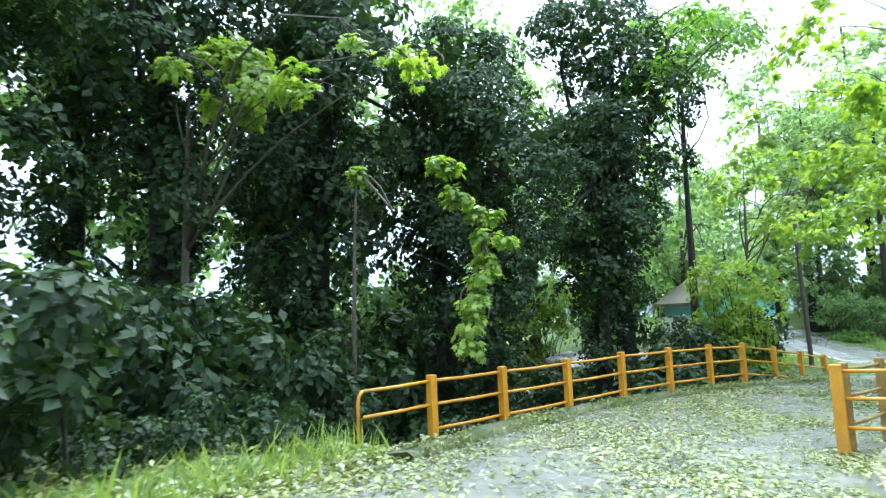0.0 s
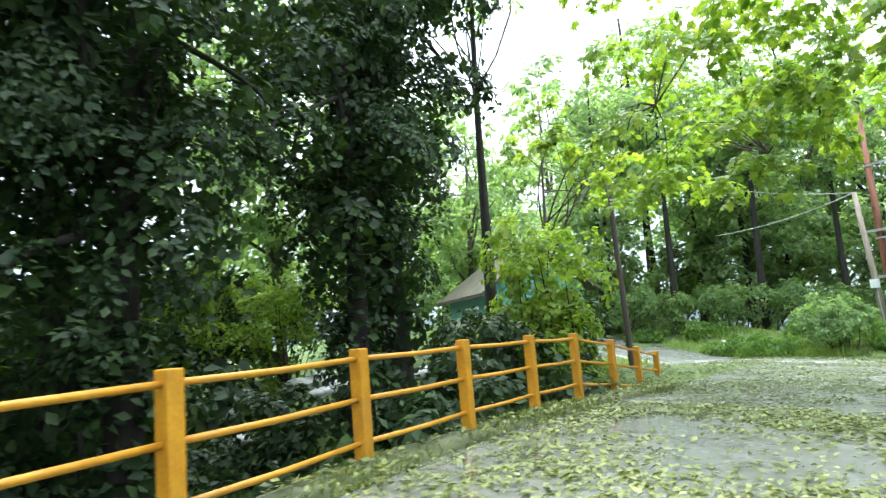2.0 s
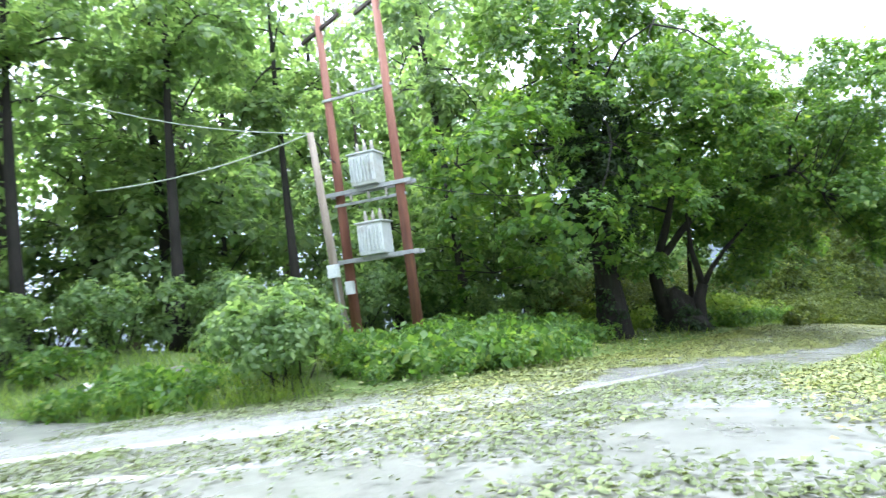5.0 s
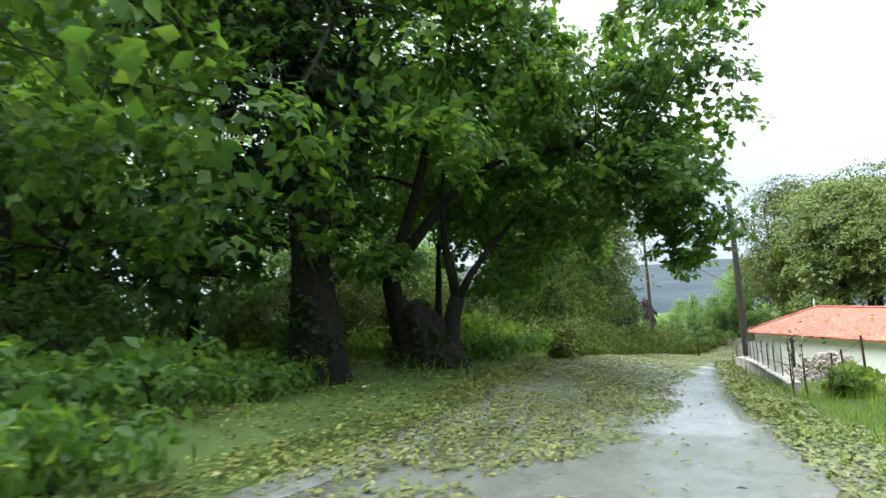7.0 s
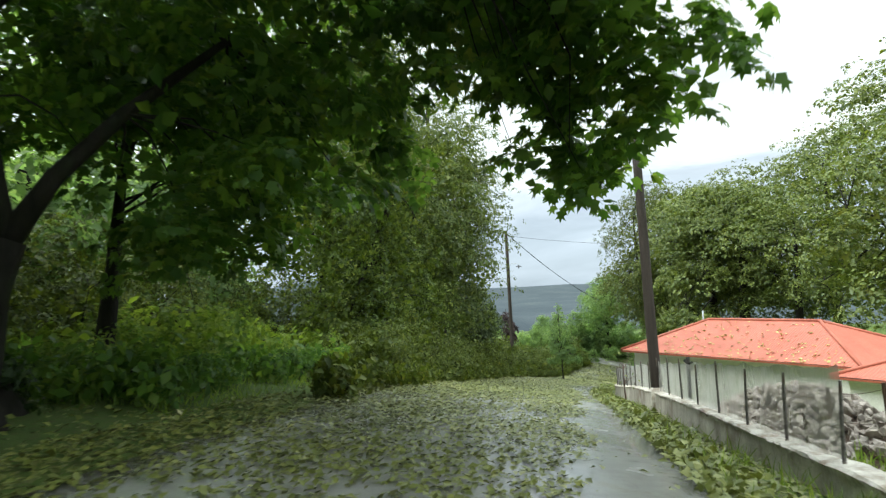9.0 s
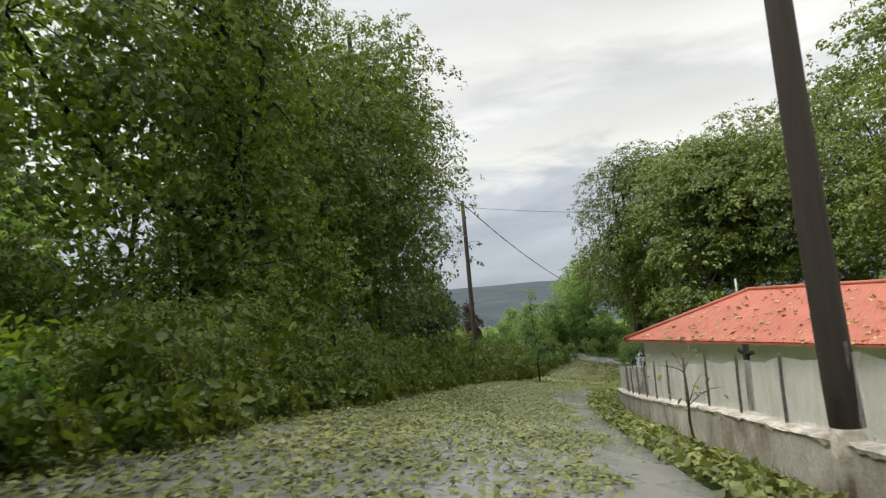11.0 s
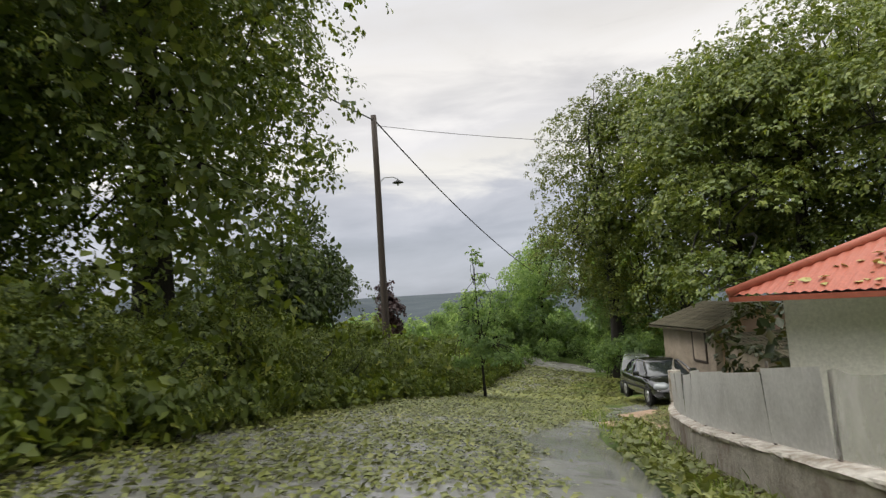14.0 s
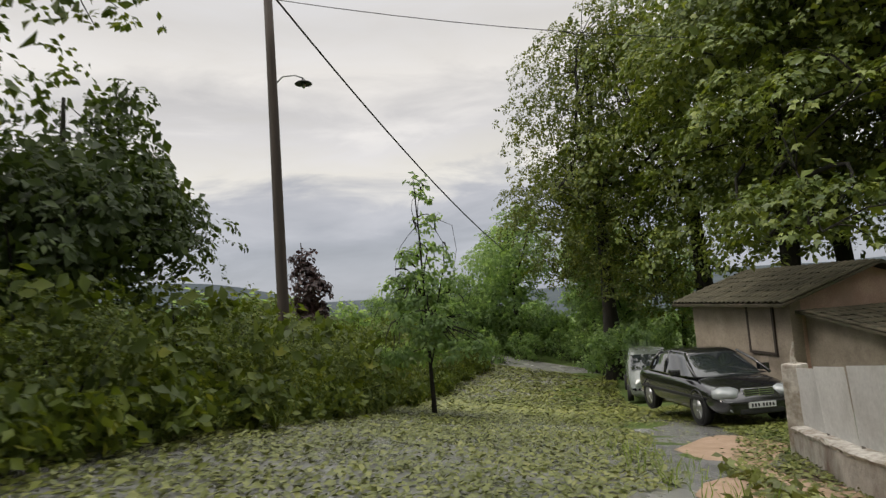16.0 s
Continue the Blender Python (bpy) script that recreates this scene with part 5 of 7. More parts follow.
bush("elder_bush", "light green elder bush in front of the poles", at_ground(25.7, 25.8), 1.7, 1.6, 2.5, 4200, 0.15, "oval", M_LEAF_WOOD, 74)
# Near-black ivy leaf here; shade of the canopy overhead is put into colour
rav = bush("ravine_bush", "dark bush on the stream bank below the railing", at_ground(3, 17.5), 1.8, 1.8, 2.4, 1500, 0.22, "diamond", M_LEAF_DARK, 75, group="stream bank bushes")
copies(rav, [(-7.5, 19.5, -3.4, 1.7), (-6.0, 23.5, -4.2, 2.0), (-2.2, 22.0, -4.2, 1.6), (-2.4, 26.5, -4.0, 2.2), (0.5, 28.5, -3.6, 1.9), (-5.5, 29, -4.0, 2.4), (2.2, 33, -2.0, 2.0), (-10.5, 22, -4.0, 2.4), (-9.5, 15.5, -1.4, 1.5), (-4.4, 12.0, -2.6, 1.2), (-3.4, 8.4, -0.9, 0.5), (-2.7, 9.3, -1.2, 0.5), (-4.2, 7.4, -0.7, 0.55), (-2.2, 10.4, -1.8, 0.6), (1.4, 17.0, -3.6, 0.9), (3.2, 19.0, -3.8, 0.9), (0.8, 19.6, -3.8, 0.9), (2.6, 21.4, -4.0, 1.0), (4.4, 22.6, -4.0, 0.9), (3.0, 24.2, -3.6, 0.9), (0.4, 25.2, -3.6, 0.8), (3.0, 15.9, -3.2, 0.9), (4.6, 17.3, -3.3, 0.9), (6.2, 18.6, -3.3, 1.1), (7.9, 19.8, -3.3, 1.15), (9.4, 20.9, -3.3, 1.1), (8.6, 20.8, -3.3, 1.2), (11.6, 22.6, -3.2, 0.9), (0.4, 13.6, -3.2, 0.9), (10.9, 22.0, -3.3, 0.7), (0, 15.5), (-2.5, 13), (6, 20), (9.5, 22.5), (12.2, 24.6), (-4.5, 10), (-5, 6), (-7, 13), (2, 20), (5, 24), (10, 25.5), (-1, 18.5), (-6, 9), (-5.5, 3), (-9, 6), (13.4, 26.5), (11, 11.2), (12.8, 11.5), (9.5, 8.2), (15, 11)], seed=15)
bush("photinia_shrub", "dark reddish-leaved shrub at the house corner", at_ground(66.4, -5.2), 0.95, 0.95, 3.9, 3000, 0.11, "oval", M_LEAF_RED, 79)
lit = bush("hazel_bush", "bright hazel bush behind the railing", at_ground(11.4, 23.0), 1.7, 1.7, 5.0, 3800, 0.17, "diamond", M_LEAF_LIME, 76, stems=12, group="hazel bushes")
# Copies from (52.5, 20.8) on are added fill for a bright clearing
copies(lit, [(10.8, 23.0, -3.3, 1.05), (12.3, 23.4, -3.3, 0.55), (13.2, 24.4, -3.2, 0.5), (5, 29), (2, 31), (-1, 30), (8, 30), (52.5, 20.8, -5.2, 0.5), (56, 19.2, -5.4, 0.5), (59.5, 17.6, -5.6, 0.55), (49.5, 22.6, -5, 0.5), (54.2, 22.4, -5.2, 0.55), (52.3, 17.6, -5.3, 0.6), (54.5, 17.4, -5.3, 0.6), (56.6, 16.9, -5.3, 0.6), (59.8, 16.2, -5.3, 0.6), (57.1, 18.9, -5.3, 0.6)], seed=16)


def scatter(name, label, places, normal_noise, size, kind, material, seed, category, upright=False):
    """Many loose leaves or blades as one mesh."""
    rng = np.random.default_rng(seed)
    p = np.array(places)
    n = rng.normal(size=p.shape) * normal_noise + ([0, 0, 1] if not upright else [0, 0, 0.15])
    a = rng.normal(size=p.shape) * [1, 1, 0.2] + ([0, 0, 2.2] if upright else [0, 0, 0])
    if upright:
        n = rng.normal(size=p.shape) * [1, 1, 0.1]
    return single(name, leaf_mesh(name, p, n, a, size * (0.55 + 0.75 * rng.random(len(p))), kind, material), None, label, category, kind="stuff")


rng = np.random.default_rng(5)


def litter(n, s0, s1, d0, d1, chance):
    """Places of fallen leaves between distances along and across, kept by a chance that depends on both."""
    s, d = rng.uniform(s0, s1, n), rng.uniform(d0, d1, n)
    i = np.interp(s, LS, np.arange(len(LS)))
    k = np.arange(len(LS))
    x, y, tx, ty = (np.interp(i, k, q) for q in (LP[:, 0], LP[:, 1], LT[:, 0], LT[:, 1]))
    x, y = x + ty * d, y - tx * d
    patch = np.array([noise.noise(Vector((a * 0.55, b * 0.55, 1.0))) + 0.6 * noise.noise(Vector((a * 1.9, b * 1.9, 5.0))) for a, b in zip(x, y)])
    keep = rng.random(n) < chance(s, d, patch)
    x, y = x[keep], y[keep]
    return np.stack([x, y, level(x, y) + 0.035 + 0.03 * rng.random(len(x))], 1)


STRIP_L = ([38, 41, 43, 46, 50, 56, 60, 66, 70, 74, 78, 83, 86, 89, 92, 95], [-1.8, -1.5, -0.6, 0.05, 0.1, 0.4, 0.5, 0.8, 0.85, 0.8, 0.25, 0.45, 1.6, 2.4, 2.9, 3.2])
STRIP_R = ([38, 50, 58, 66, 72, 78, 82, 85, 88, 91, 93], [1.3, 1.3, 1.5, 1.55, 1.45, 1.45, 1.7, 2.3, 3.0, 4.4, 4.8])


def clear_wash(p):
    """Leaves but for those on the washed strip."""
    d = np.min(np.hypot(p[:, None, 0] - WASH_PTS[None, :, 0], p[:, None, 1] - WASH_PTS[None, :, 1]), 1)
    return p[(d > 1.0) | (rng.random(len(p)) < 0.06)]


def lane_cover(s, d, patch):
    """How thickly leaves lie: none on the washed strip, patchy on the lane, thick beyond the strip."""
    left, right = np.interp(s, *STRIP_L), np.interp(s, *STRIP_R)
    strip = smooth01(-0.15, 0.15, d - left - 0.4 * patch) * (1 - smooth01(-0.1, 0.1, d - right - 0.15 * patch)) * (1 - smooth01(94, 97, s))
    cover = np.where(d > right, 1.0, np.clip(0.78 + 0.8 * patch, 0.15, 1.0))
    return np.clip(cover * (1 - 0.975 * strip), 0, 1) * np.where(d > 2.5, smooth01(83, 85, s), 1.0)


scatter("fallen_leaves", "storm-torn green and yellow leaves carpeting the lane", litter(240000, 29, 100, -4.6, 6.2, lambda s, d, p: lane_cover(s, d, p) * smooth01(29, 35, s)), 0.25, 0.086, "diamond", M_FALLEN, 3, "leaves")
heap_l = litter(26000, 46, 90, 1.3, 3.0, lambda s, d, p: np.exp(-(((d - np.interp(s, *STRIP_R) - 0.3 + 0.15 * p) / 0.3) ** 2)) * (d < 2.2 + 0.25 * p + smooth01(80, 86, s)))
heap_l[:, 2] += rng.random(len(heap_l)) ** 2 * 0.13
scatter("fallen_leaves", "drift of torn green leaves heaped along the wall side", heap_l, 0.6, 0.115, "tripart", M_FALLEN_GREEN, 8, "leaves")
scatter("fallen_leaves", "scattered torn leaves on the far lane", litter(22000, 96, 114, -4, 5, lane_cover), 0.22, 0.17, "diamond", M_FALLEN, 4, "leaves")
scatter("fallen_leaves", "dark trodden leaves on the bridge", litter(32000, 2, 20, -3.4, 2.6, lambda s, d, p: np.clip(0.55 + 0.25 * (d < -1.8) + 0.9 * p, 0.05, 1)), 0.22, 0.085, "diamond", M_FALLEN_GREEN, 9, "leaves")
kerb_grass = litter(3600, 7.2, 22.4, -3.2, -2.5, lambda s, d, p: np.clip(0.5 + 1.2 * p + 0.5 * (d > -2.8), 0.05, 1))
kerb_grass[:, 2] += 0.03
scatter("grass", "short grass and moss tufts over the kerb", kerb_grass, 0.3, 0.13, "blade", M_LEAF_BRAMBLE, 19, "grass", True)
kerb_leaves = litter(2600, 7.2, 22.4, -3.2, -2.6, lambda s, d, p: np.clip(0.5 + p, 0.05, 1))
kerb_leaves[:, 2] += 0.09
scatter("fallen_leaves", "torn leaves lying along the mossy kerb", kerb_leaves, 0.35, 0.085, "diamond", M_FALLEN_GREEN, 20, "leaves")
scatter("fallen_leaves", "torn green leaves on the verge before the bridge", litter(9000, 0, 7.5, -7.5, -2.8, lambda s, d, p: np.clip(0.6 + p, 0.1, 1)), 0.3, 0.12, "diamond", M_FALLEN_GREEN, 10, "leaves")
scatter("fallen_leaves", "torn pale leaves strewn over the junction", clear_wash(litter(80000, 18, 40, -9.5, 4.5, lambda s, d, p: ((d > -3.4) | (s < 6.5) | (s > 20.5)) * np.clip(0.18 + 0.25 * (s > 18) + 1.1 * p + 0.25 * (d < -2.4) + 0.3 * (s < 9), 0.02, 1))), 0.22, 0.085, "diamond", M_FALLEN_PALE, 6, "leaves")
scatter("fallen_leaves", "dark carpet of torn leaves under the plane trees", litter(11000, 34, 54, -13, -3.6, lambda s, d, p: np.clip(0.6 + 0.8 * p, 0.1, 1)), 0.3, 0.11, "diamond", M_FALLEN_GREEN, 12, "leaves")
gp = []
for s0, s1, d0, d1, n in ((54, 108, -6.6, -4.4, 13000), (40, 90, 1.6, 2.6, 3500), (14, 40, 2.6, 5.0, 5000), (38, 56, 2.3, 6.5, 9000), (53, 62, -14, -6.5, 6000)):
    gp.append(litter(n, s0, s1, d0, d1, lambda s, d, p: np.clip(0.6 + p, 0.15, 1)))
gm = np.concatenate([litter(60000, 24, 52, -15, -4.6, lambda s, d, p: np.clip(0.55 + p, 0.1, 1) * (1 - 0.93 * smooth01(33, 37, s)) * smooth01(0.0, 0.5, -d - np.interp(s, [24, 30, 36, 40, 52], [8.5, 8.0, 5.6, 5.2, 5.0]))), litter(2200, 2, 24, -4.6, -3.1, lambda s, d, p: np.where(s < 7.5, 0.8, 0.0))])
gm = gm[np.min(np.hypot(gm[:, None, 0] - SIDE_PTS[None, :, 0], gm[:, None, 1] - SIDE_PTS[None, :, 1]), 1) > 3.1]
gm[:, 2] -= 0.07
scatter("grass", "long rough grass and weeds on the bank", gm, 0.3, 0.42, "blade", M_LEAF_WEED, 17, "grass", True)
gp = np.concatenate(gp)
gp[:, 2] -= 0.06
scatter("grass", "rough green grass along the verges", gp, 0.3, 0.24, "blade", M_LEAF_WEED, 7, "grass", True)


# ---- yellow railing of the bridge ----
def railing(name, label, posts, material, drop=1.32, width=0.14, hoop=False):
    """Posts (x, y, top) joined by three rails each."""
    ob = thing(name, label, "railing")
    for i, (x, y, top) in enumerate(posts):
        if hoop and i == 0:
            continue
        nxt = posts[min(i + 1, len(posts) - 1)]
        prv = posts[max(i - 1, 0)]
        turn = math.atan2(nxt[1] - prv[1], nxt[0] - prv[0])
        m = Matrix.Translation((x, y, 0)) @ Matrix.Rotation(turn, 4, "Z")
        w = width / 2
        part("post", Shape().box(-w, -w, top - drop - 0.35, w, w, top, m, 0.012), material, ob)
    for i in range(len(posts) - 1):
        a, b = Vector(posts[i]), Vector(posts[i + 1])
        for k, down in enumerate((0.10, 0.50, 0.92)):
            if hoop and i == 0 and k == 2:
                continue
            q = Vector((0, 0, -down))
            pts = [a + q, (a + b) / 2 + q + Vector((0, 0, -0.012)), b + q]
            part("rail", Shape().tube(pts, [0.028] * 3, 8), material, ob, smooth=True)
    if hoop:
        a = Vector(posts[0])
        part("end_bend", Shape().tube([a + Vector((0, 0, -0.10)), a + Vector((-0.05, -0.05, -0.16)), a + Vector((-0.07, -0.07, -0.3)), a + Vector((-0.07, -0.07, -1.5))], [0.03] * 4, 8), material, ob, smooth=True)
    return ob


railing("bridge_railing", "ochre-yellow painted post and pipe railing on the bridge",
        [(-1.35, 9.75, 0.28), (-0.27, 10.79, 0.29), (1.11, 12.07, 0.27), (2.7, 13.5, 0.25), (4.35, 14.95, 0.24), (6.0, 16.2, 0.21), (7.65, 17.45, 0.16), (9.2, 18.6, 0.09), (10.75, 19.65, -0.14), (12.4, 20.95, -0.42), (14.1, 22.35, -0.69)], M_YELLOW, hoop=True)
railing("bridge_railing", "ochre-yellow end railing turning away from the bridge", [(5.75, 9.1, 0.35), (6.7, 8.35, 0.42), (7.8, 7.6, 0.5), (9.0, 6.9, 0.6)], M_YELLOW, 1.2, 0.16)
railing("bridge_railing", "ochre railing on the far side of the bridge, shade in its colour", [(6.0, 9.3, 0.35), (7.3, 10.3, 0.3), (8.9, 11.6, 0.24), (10.6, 12.9, 0.18), (12.4, 13.9, 0.1)], M_YELLOW_SHADE, 1.2, 0.12)
kerb = Shape()
kp = [on_road(s, -2.72) for s in np.arange(7, 22.5, 0.25)]
kq = [on_road(s, -3.15) for s in np.arange(7, 22.5, 0.25)]
kv, kf = [], []
for i, (a, b) in enumerate(zip(kp, kq)):
    w = 0.05 * noise.noise(a * 1.7)
    kv += [a + Vector((0, 0, -0.2)), a + Vector((0, 0, 0.05 + w)), a * 0.8 + b * 0.2 + Vector((0, 0, 0.10 + w)), b + Vector((0, 0, 0.10 - w)), b + Vector((0, 0, -0.8))]
    if i:
        j = 5 * (i - 1)
        kf += [(j + k, j + k + 1, j + k + 6, j + k + 5) for k in range(4)]
kf += [(0, 1, 2, 3, 4), tuple(len(kv) - k for k in (1, 2, 3, 4, 5))]
single("kerb", kerb.add(kv, kf), M_KERB, "moss-covered concrete kerb along the bridge", "kerb", kind="structure", smooth=True)
deck = Shape()
rows = [(on_road(s, -3.55, -0.03), on_road(s, 2.7, -0.03)) for s in np.arange(8.5, 22.6, 1.0)]
dv, df = [], []
for i, (a, b) in enumerate(rows):
    dv += [a, b, b - Vector((0, 0, 0.45)), a - Vector((0, 0, 0.45))]
    if i:
        j = 4 * (i - 1)
        df += [(j + k, j + (k + 1) % 4, j + 4 + (k + 1) % 4, j + 4 + k) for k in range(4)]
df += [(0, 1, 2, 3), tuple(len(dv) - k for k in (1, 2, 3, 4))]
single("bridge_deck", deck.add(dv, df), M_CONC, "concrete slab of the small bridge", "bridge", kind="structure")


# ---- poles, transformers and cables ----
def sag(a, b, dip, n=14):
    a, b = Vector(a), Vector(b)
    return [a.lerp(b, i / (n - 1)) - Vector((0, 0, 4 * dip * (i / (n - 1)) * (1 - i / (n - 1)))) for i in range(n)]


def cable(label, a, b, dip, r=0.012, material=None, name="overhead_cable"):
    single(name, Shape().tube(sag(a, b, dip), [r] * 14, 5), material or M_CABLE, label, "cable", smooth=True)


station = thing("transformer_station", "two red-brown poles carrying two grey transformer tanks", "transformer")
U1, U2 = Vector((31.3, 27.1, 0)), Vector((31.2, 25.0, 0))
part("pole", Shape().tube([U1 + Vector((0, 0, -1.6)), U1 + Vector((0.02, 0.06, 4)), U1 + Vector((0, 0.1, 9.0))], [0.17, 0.14, 0.11], 12), M_POLE_RED, station, smooth=True)
part("pole", Shape().tube([U2 + Vector((0, 0, -1.8)), U2 + Vector((0.0, 0.03, 4)), U2 + Vector((0, 0.08, 9.2))], [0.17, 0.14, 0.11], 12), M_POLE_RED, station, smooth=True)
for z in (1.1, 3.2):
    for dx in (-0.17, 0.17):
        part("platform_beam", Shape().box(dx - 0.05, -1.45, z - 0.06, dx + 0.05, 1.5, z + 0.06, Matrix.Translation((31.25, 26.05, 0)), 0.006), M_STEEL, station, "dark steel channel between the poles")
arm_turn = radians(62)
for u, z in ((U1, 8.55), (U2, 8.95)):
    arm = part("crossarm", Shape().box(-1.15, -0.05, -0.06, 1.15, 0.05, 0.06, Matrix.Translation(u + Vector((0, 0.08, z))) @ Matrix.Rotation(arm_turn, 4, "Z"), 0.008), M_POLE_DARK, station)
    for k in (-1.0, -0.35, 0.35, 1.0):
        m = Matrix.Translation(u + Vector((0, 0.08, z))) @ Matrix.Rotation(arm_turn, 4, "Z") @ Matrix.Translation((k, 0, 0.06))
        part("insulator", Shape().lathe([(0.02, 0), (0.02, 0.08), (0.06, 0.1), (0.04, 0.13), (0.07, 0.16), (0.05, 0.2), (0.02, 0.23)], 10, m), M_PORCELAIN, arm, smooth=True)
    for k in (-0.5, 0.5):
        m = Matrix.Translation(u + Vector((0, 0.08, z))) @ Matrix.Rotation(arm_turn, 4, "Z")
        part("brace", Shape().tube([m @ Vector((k, 0, 0)), m @ Vector((0, 0, -0.55))], [0.02, 0.02], 6), M_STEEL, station)


def tank(z, fins):
    t = part("tank", Shape().box(-0.33, -0.42, z, 0.33, 0.42, z + 0.95, Matrix.Translation((31.2, 26.05, 0)), 0.035), M_TANK, station, "pale grey transformer tank")
    part("lid", Shape().box(-0.37, -0.47, z + 0.95, 0.37, 0.47, z + 1.0, Matrix.Translation((31.2, 26.05, 0)), 0.01), M_TANK, t)
    for k in range(fins):
        y = -0.36 + 0.72 * k / (fins - 1)
        part("fin", Shape().box(-0.41, y - 0.012, z + 0.1, -0.33, y + 0.012, z + 0.85, Matrix.Translation((31.2, 26.05, 0)), 0.004), M_TANK, t)
    for y in (-0.25, 0, 0.25):
        part("bushing", Shape().lathe([(0.05, 0), (0.05, 0.06), (0.08, 0.09), (0.05, 0.13), (0.08, 0.17), (0.05, 0.22), (0.03, 0.36)], 10, Matrix.Translation((31.2, 26.05 + y, z + 1.0))), M_PORCELAIN, t, smooth=True)


tank(1.18, 7)
tank(3.28, 7)
part("meter_box", Shape().box(-0.2, -0.14, 0.1, -0.06, 0.14, 0.5, Matrix.Translation(U1), 0.01), M_TANK, station)
for z in (2.85, 6.2):
    part("fuse_bar", Shape().box(-0.04, -1.2, z - 0.04, 0.04, 1.25, z + 0.04, Matrix.Translation((31.2, 26.05, 0)), 0.005), M_STEEL, station)
    for y in (-0.6, 0, 0.6):
        part("fuse", Shape().lathe([(0.03, 0), (0.06, 0.05), (0.03, 0.1), (0.06, 0.15), (0.03, 0.2), (0.02, 0.4)], 8, Matrix.Translation((31.1, 26.05 + y, z + 0.04))), M_PORCELAIN, station, smooth=True)

GT = Vector((30.1, 27.2, 4.95))
low = thing("utility_pole", "short weathered grey wooden pole beside the transformers", "pole")
part("pole", Shape().tube([(30.5, 27.0, -1.6), (30.3, 27.1, 1.8), GT], [0.15, 0.125, 0.1], 12), M_POLE_GREY, low, smooth=True)
part("meter_box", Shape().box(-0.12, -0.16, 0.62, 0.06, 0.16, 1.0, Matrix.Translation((30.2, 27.0, 0)), 0.012), M_TANK, low, "small white meter box")
part("conduit", Shape().tube([(30.24, 27.0, 0.65), (30.36, 26.95, -1.4)], [0.025, 0.025], 6), M_STEEL, low)
cable("pale cable from the short pole across the junction", GT, (26.5, 40.0, 10.5), 0.9, 0.016, M_CABLE_PALE)
cable("pale cable from the short pole toward the bridge", GT, (27.6, 33.0, 4.0), 0.25, 0.022, M_CABLE_PALE)
cable("black cable between the poles and the wood", GT, (31.3, 27.1, 4.2), 0.15, 0.015, M_CABLE)
cable("black cable running from the tank into the wood", (31.2, 25.0, 3.2), (40, 20, 3.4), 0.5, 0.015, M_CABLE)
for k in (-1.0, 0.35, 1.0):
    o = Vector((math.cos(arm_turn) * k, math.sin(arm_turn) * k, 0))
    cable("high line wire above the transformer poles", U2 + o + Vector((0, 0.08, 9.2)), U2 + o + Vector((14, 22, 6.5)), 0.8, 0.01, M_STEEL)
    cable("short jumper wire between the pole tops", U1 + o + Vector((0, 0.08, 8.8)), U2 + o + Vector((0, 0.08, 9.2)), 0.2, 0.01, M_STEEL)


def pole(label, base, top, r0, r1, name="utility_pole", lamp=None):
    ob = thing(name, label, "pole")
    a, b = Vector(base), Vector(top)
    part("pole", Shape().tube([a.lerp(b, k / 6) + Vector((0.03 * math.sin(k), 0, 0)) for k in range(7)], [r0 + (r1 - r0) * k / 6 for k in range(7)], 12, 0.05), M_POLE_DARK, ob, smooth=True)
    part("hook", Shape().tube([b + Vector((0, 0, -0.25)), b + Vector((0.12, -0.12, -0.25)), b + Vector((0.14, -0.14, -0.15))], [0.012] * 3, 6), M_STEEL, ob)
    part("insulator", Shape().lathe([(0.02, 0), (0.05, 0.03), (0.035, 0.07), (0.05, 0.1), (0.02, 0.14)], 10, Matrix.Translation(b + Vector((0.14, -0.14, -0.16)))), M_PORCELAIN, ob, smooth=True)
    if lamp:
        l = Vector(lamp)
        c = a.lerp(b, (l.z + 0.1 - a.z) / (b.z - a.z))
        d = l - c
        part("lamp_arm", Shape().tube([c + Vector((0, 0, -0.15)), c + d * 0.35 + Vector((0, 0, 0.16)), c + d * 0.75 + Vector((0, 0, 0.2)), l + Vector((0, 0, 0.12))], [0.02] * 4, 8), M_STEEL, ob, smooth=True)
        part("lamp_shade", Shape().lathe([(0.03, 0.1), (0.06, 0.06), (0.22, -0.02), (0.24, -0.05), (0.2, -0.05), (0.05, -0.02)], 18, Matrix.Translation(l)), M_CABLE, ob, "dark enamel lamp shade", smooth=True)
        part("bulb", Shape().lathe([(0.02, 0), (0.05, -0.04), (0.06, -0.09), (0.03, -0.14)], 12, Matrix.Translation(l + Vector((0, 0, -0.02)))), M_TANK, ob, smooth=True)
    return ob


wall_pole = pole("dark tarred pole with a whitewashed foot standing at the garden wall", (49.62, 5.45, -5.5), (49.95, 5.35, 1.62), 0.14, 0.095)
part("painted_foot", Shape().tube([(49.62, 5.45, -5.4), (49.64, 5.445, -5.0), (49.655, 5.44, -4.72)], [0.165, 0.158, 0.15], 12, 0.08), M_CONC_WHITE, wall_pole, "whitewashed foot of the pole", smooth=True)
pole("tall dark pole with a bent lamp arm behind the hedge", (83.2, -3.45, -9.4), (83.2, -3.5, 2.6), 0.17, 0.12, lamp=(82.75, -4.25, -0.36))
pole("slender dark pole behind the railing's end", (15.05, 24.65, -3.2), (14.95, 24.6, 4.95), 0.1, 0.075)
cable("black cable from the lamp pole toward the trees", (83.3, -3.6, 2.4), (97.7, -19.5, -4), 0.5, 0.03)
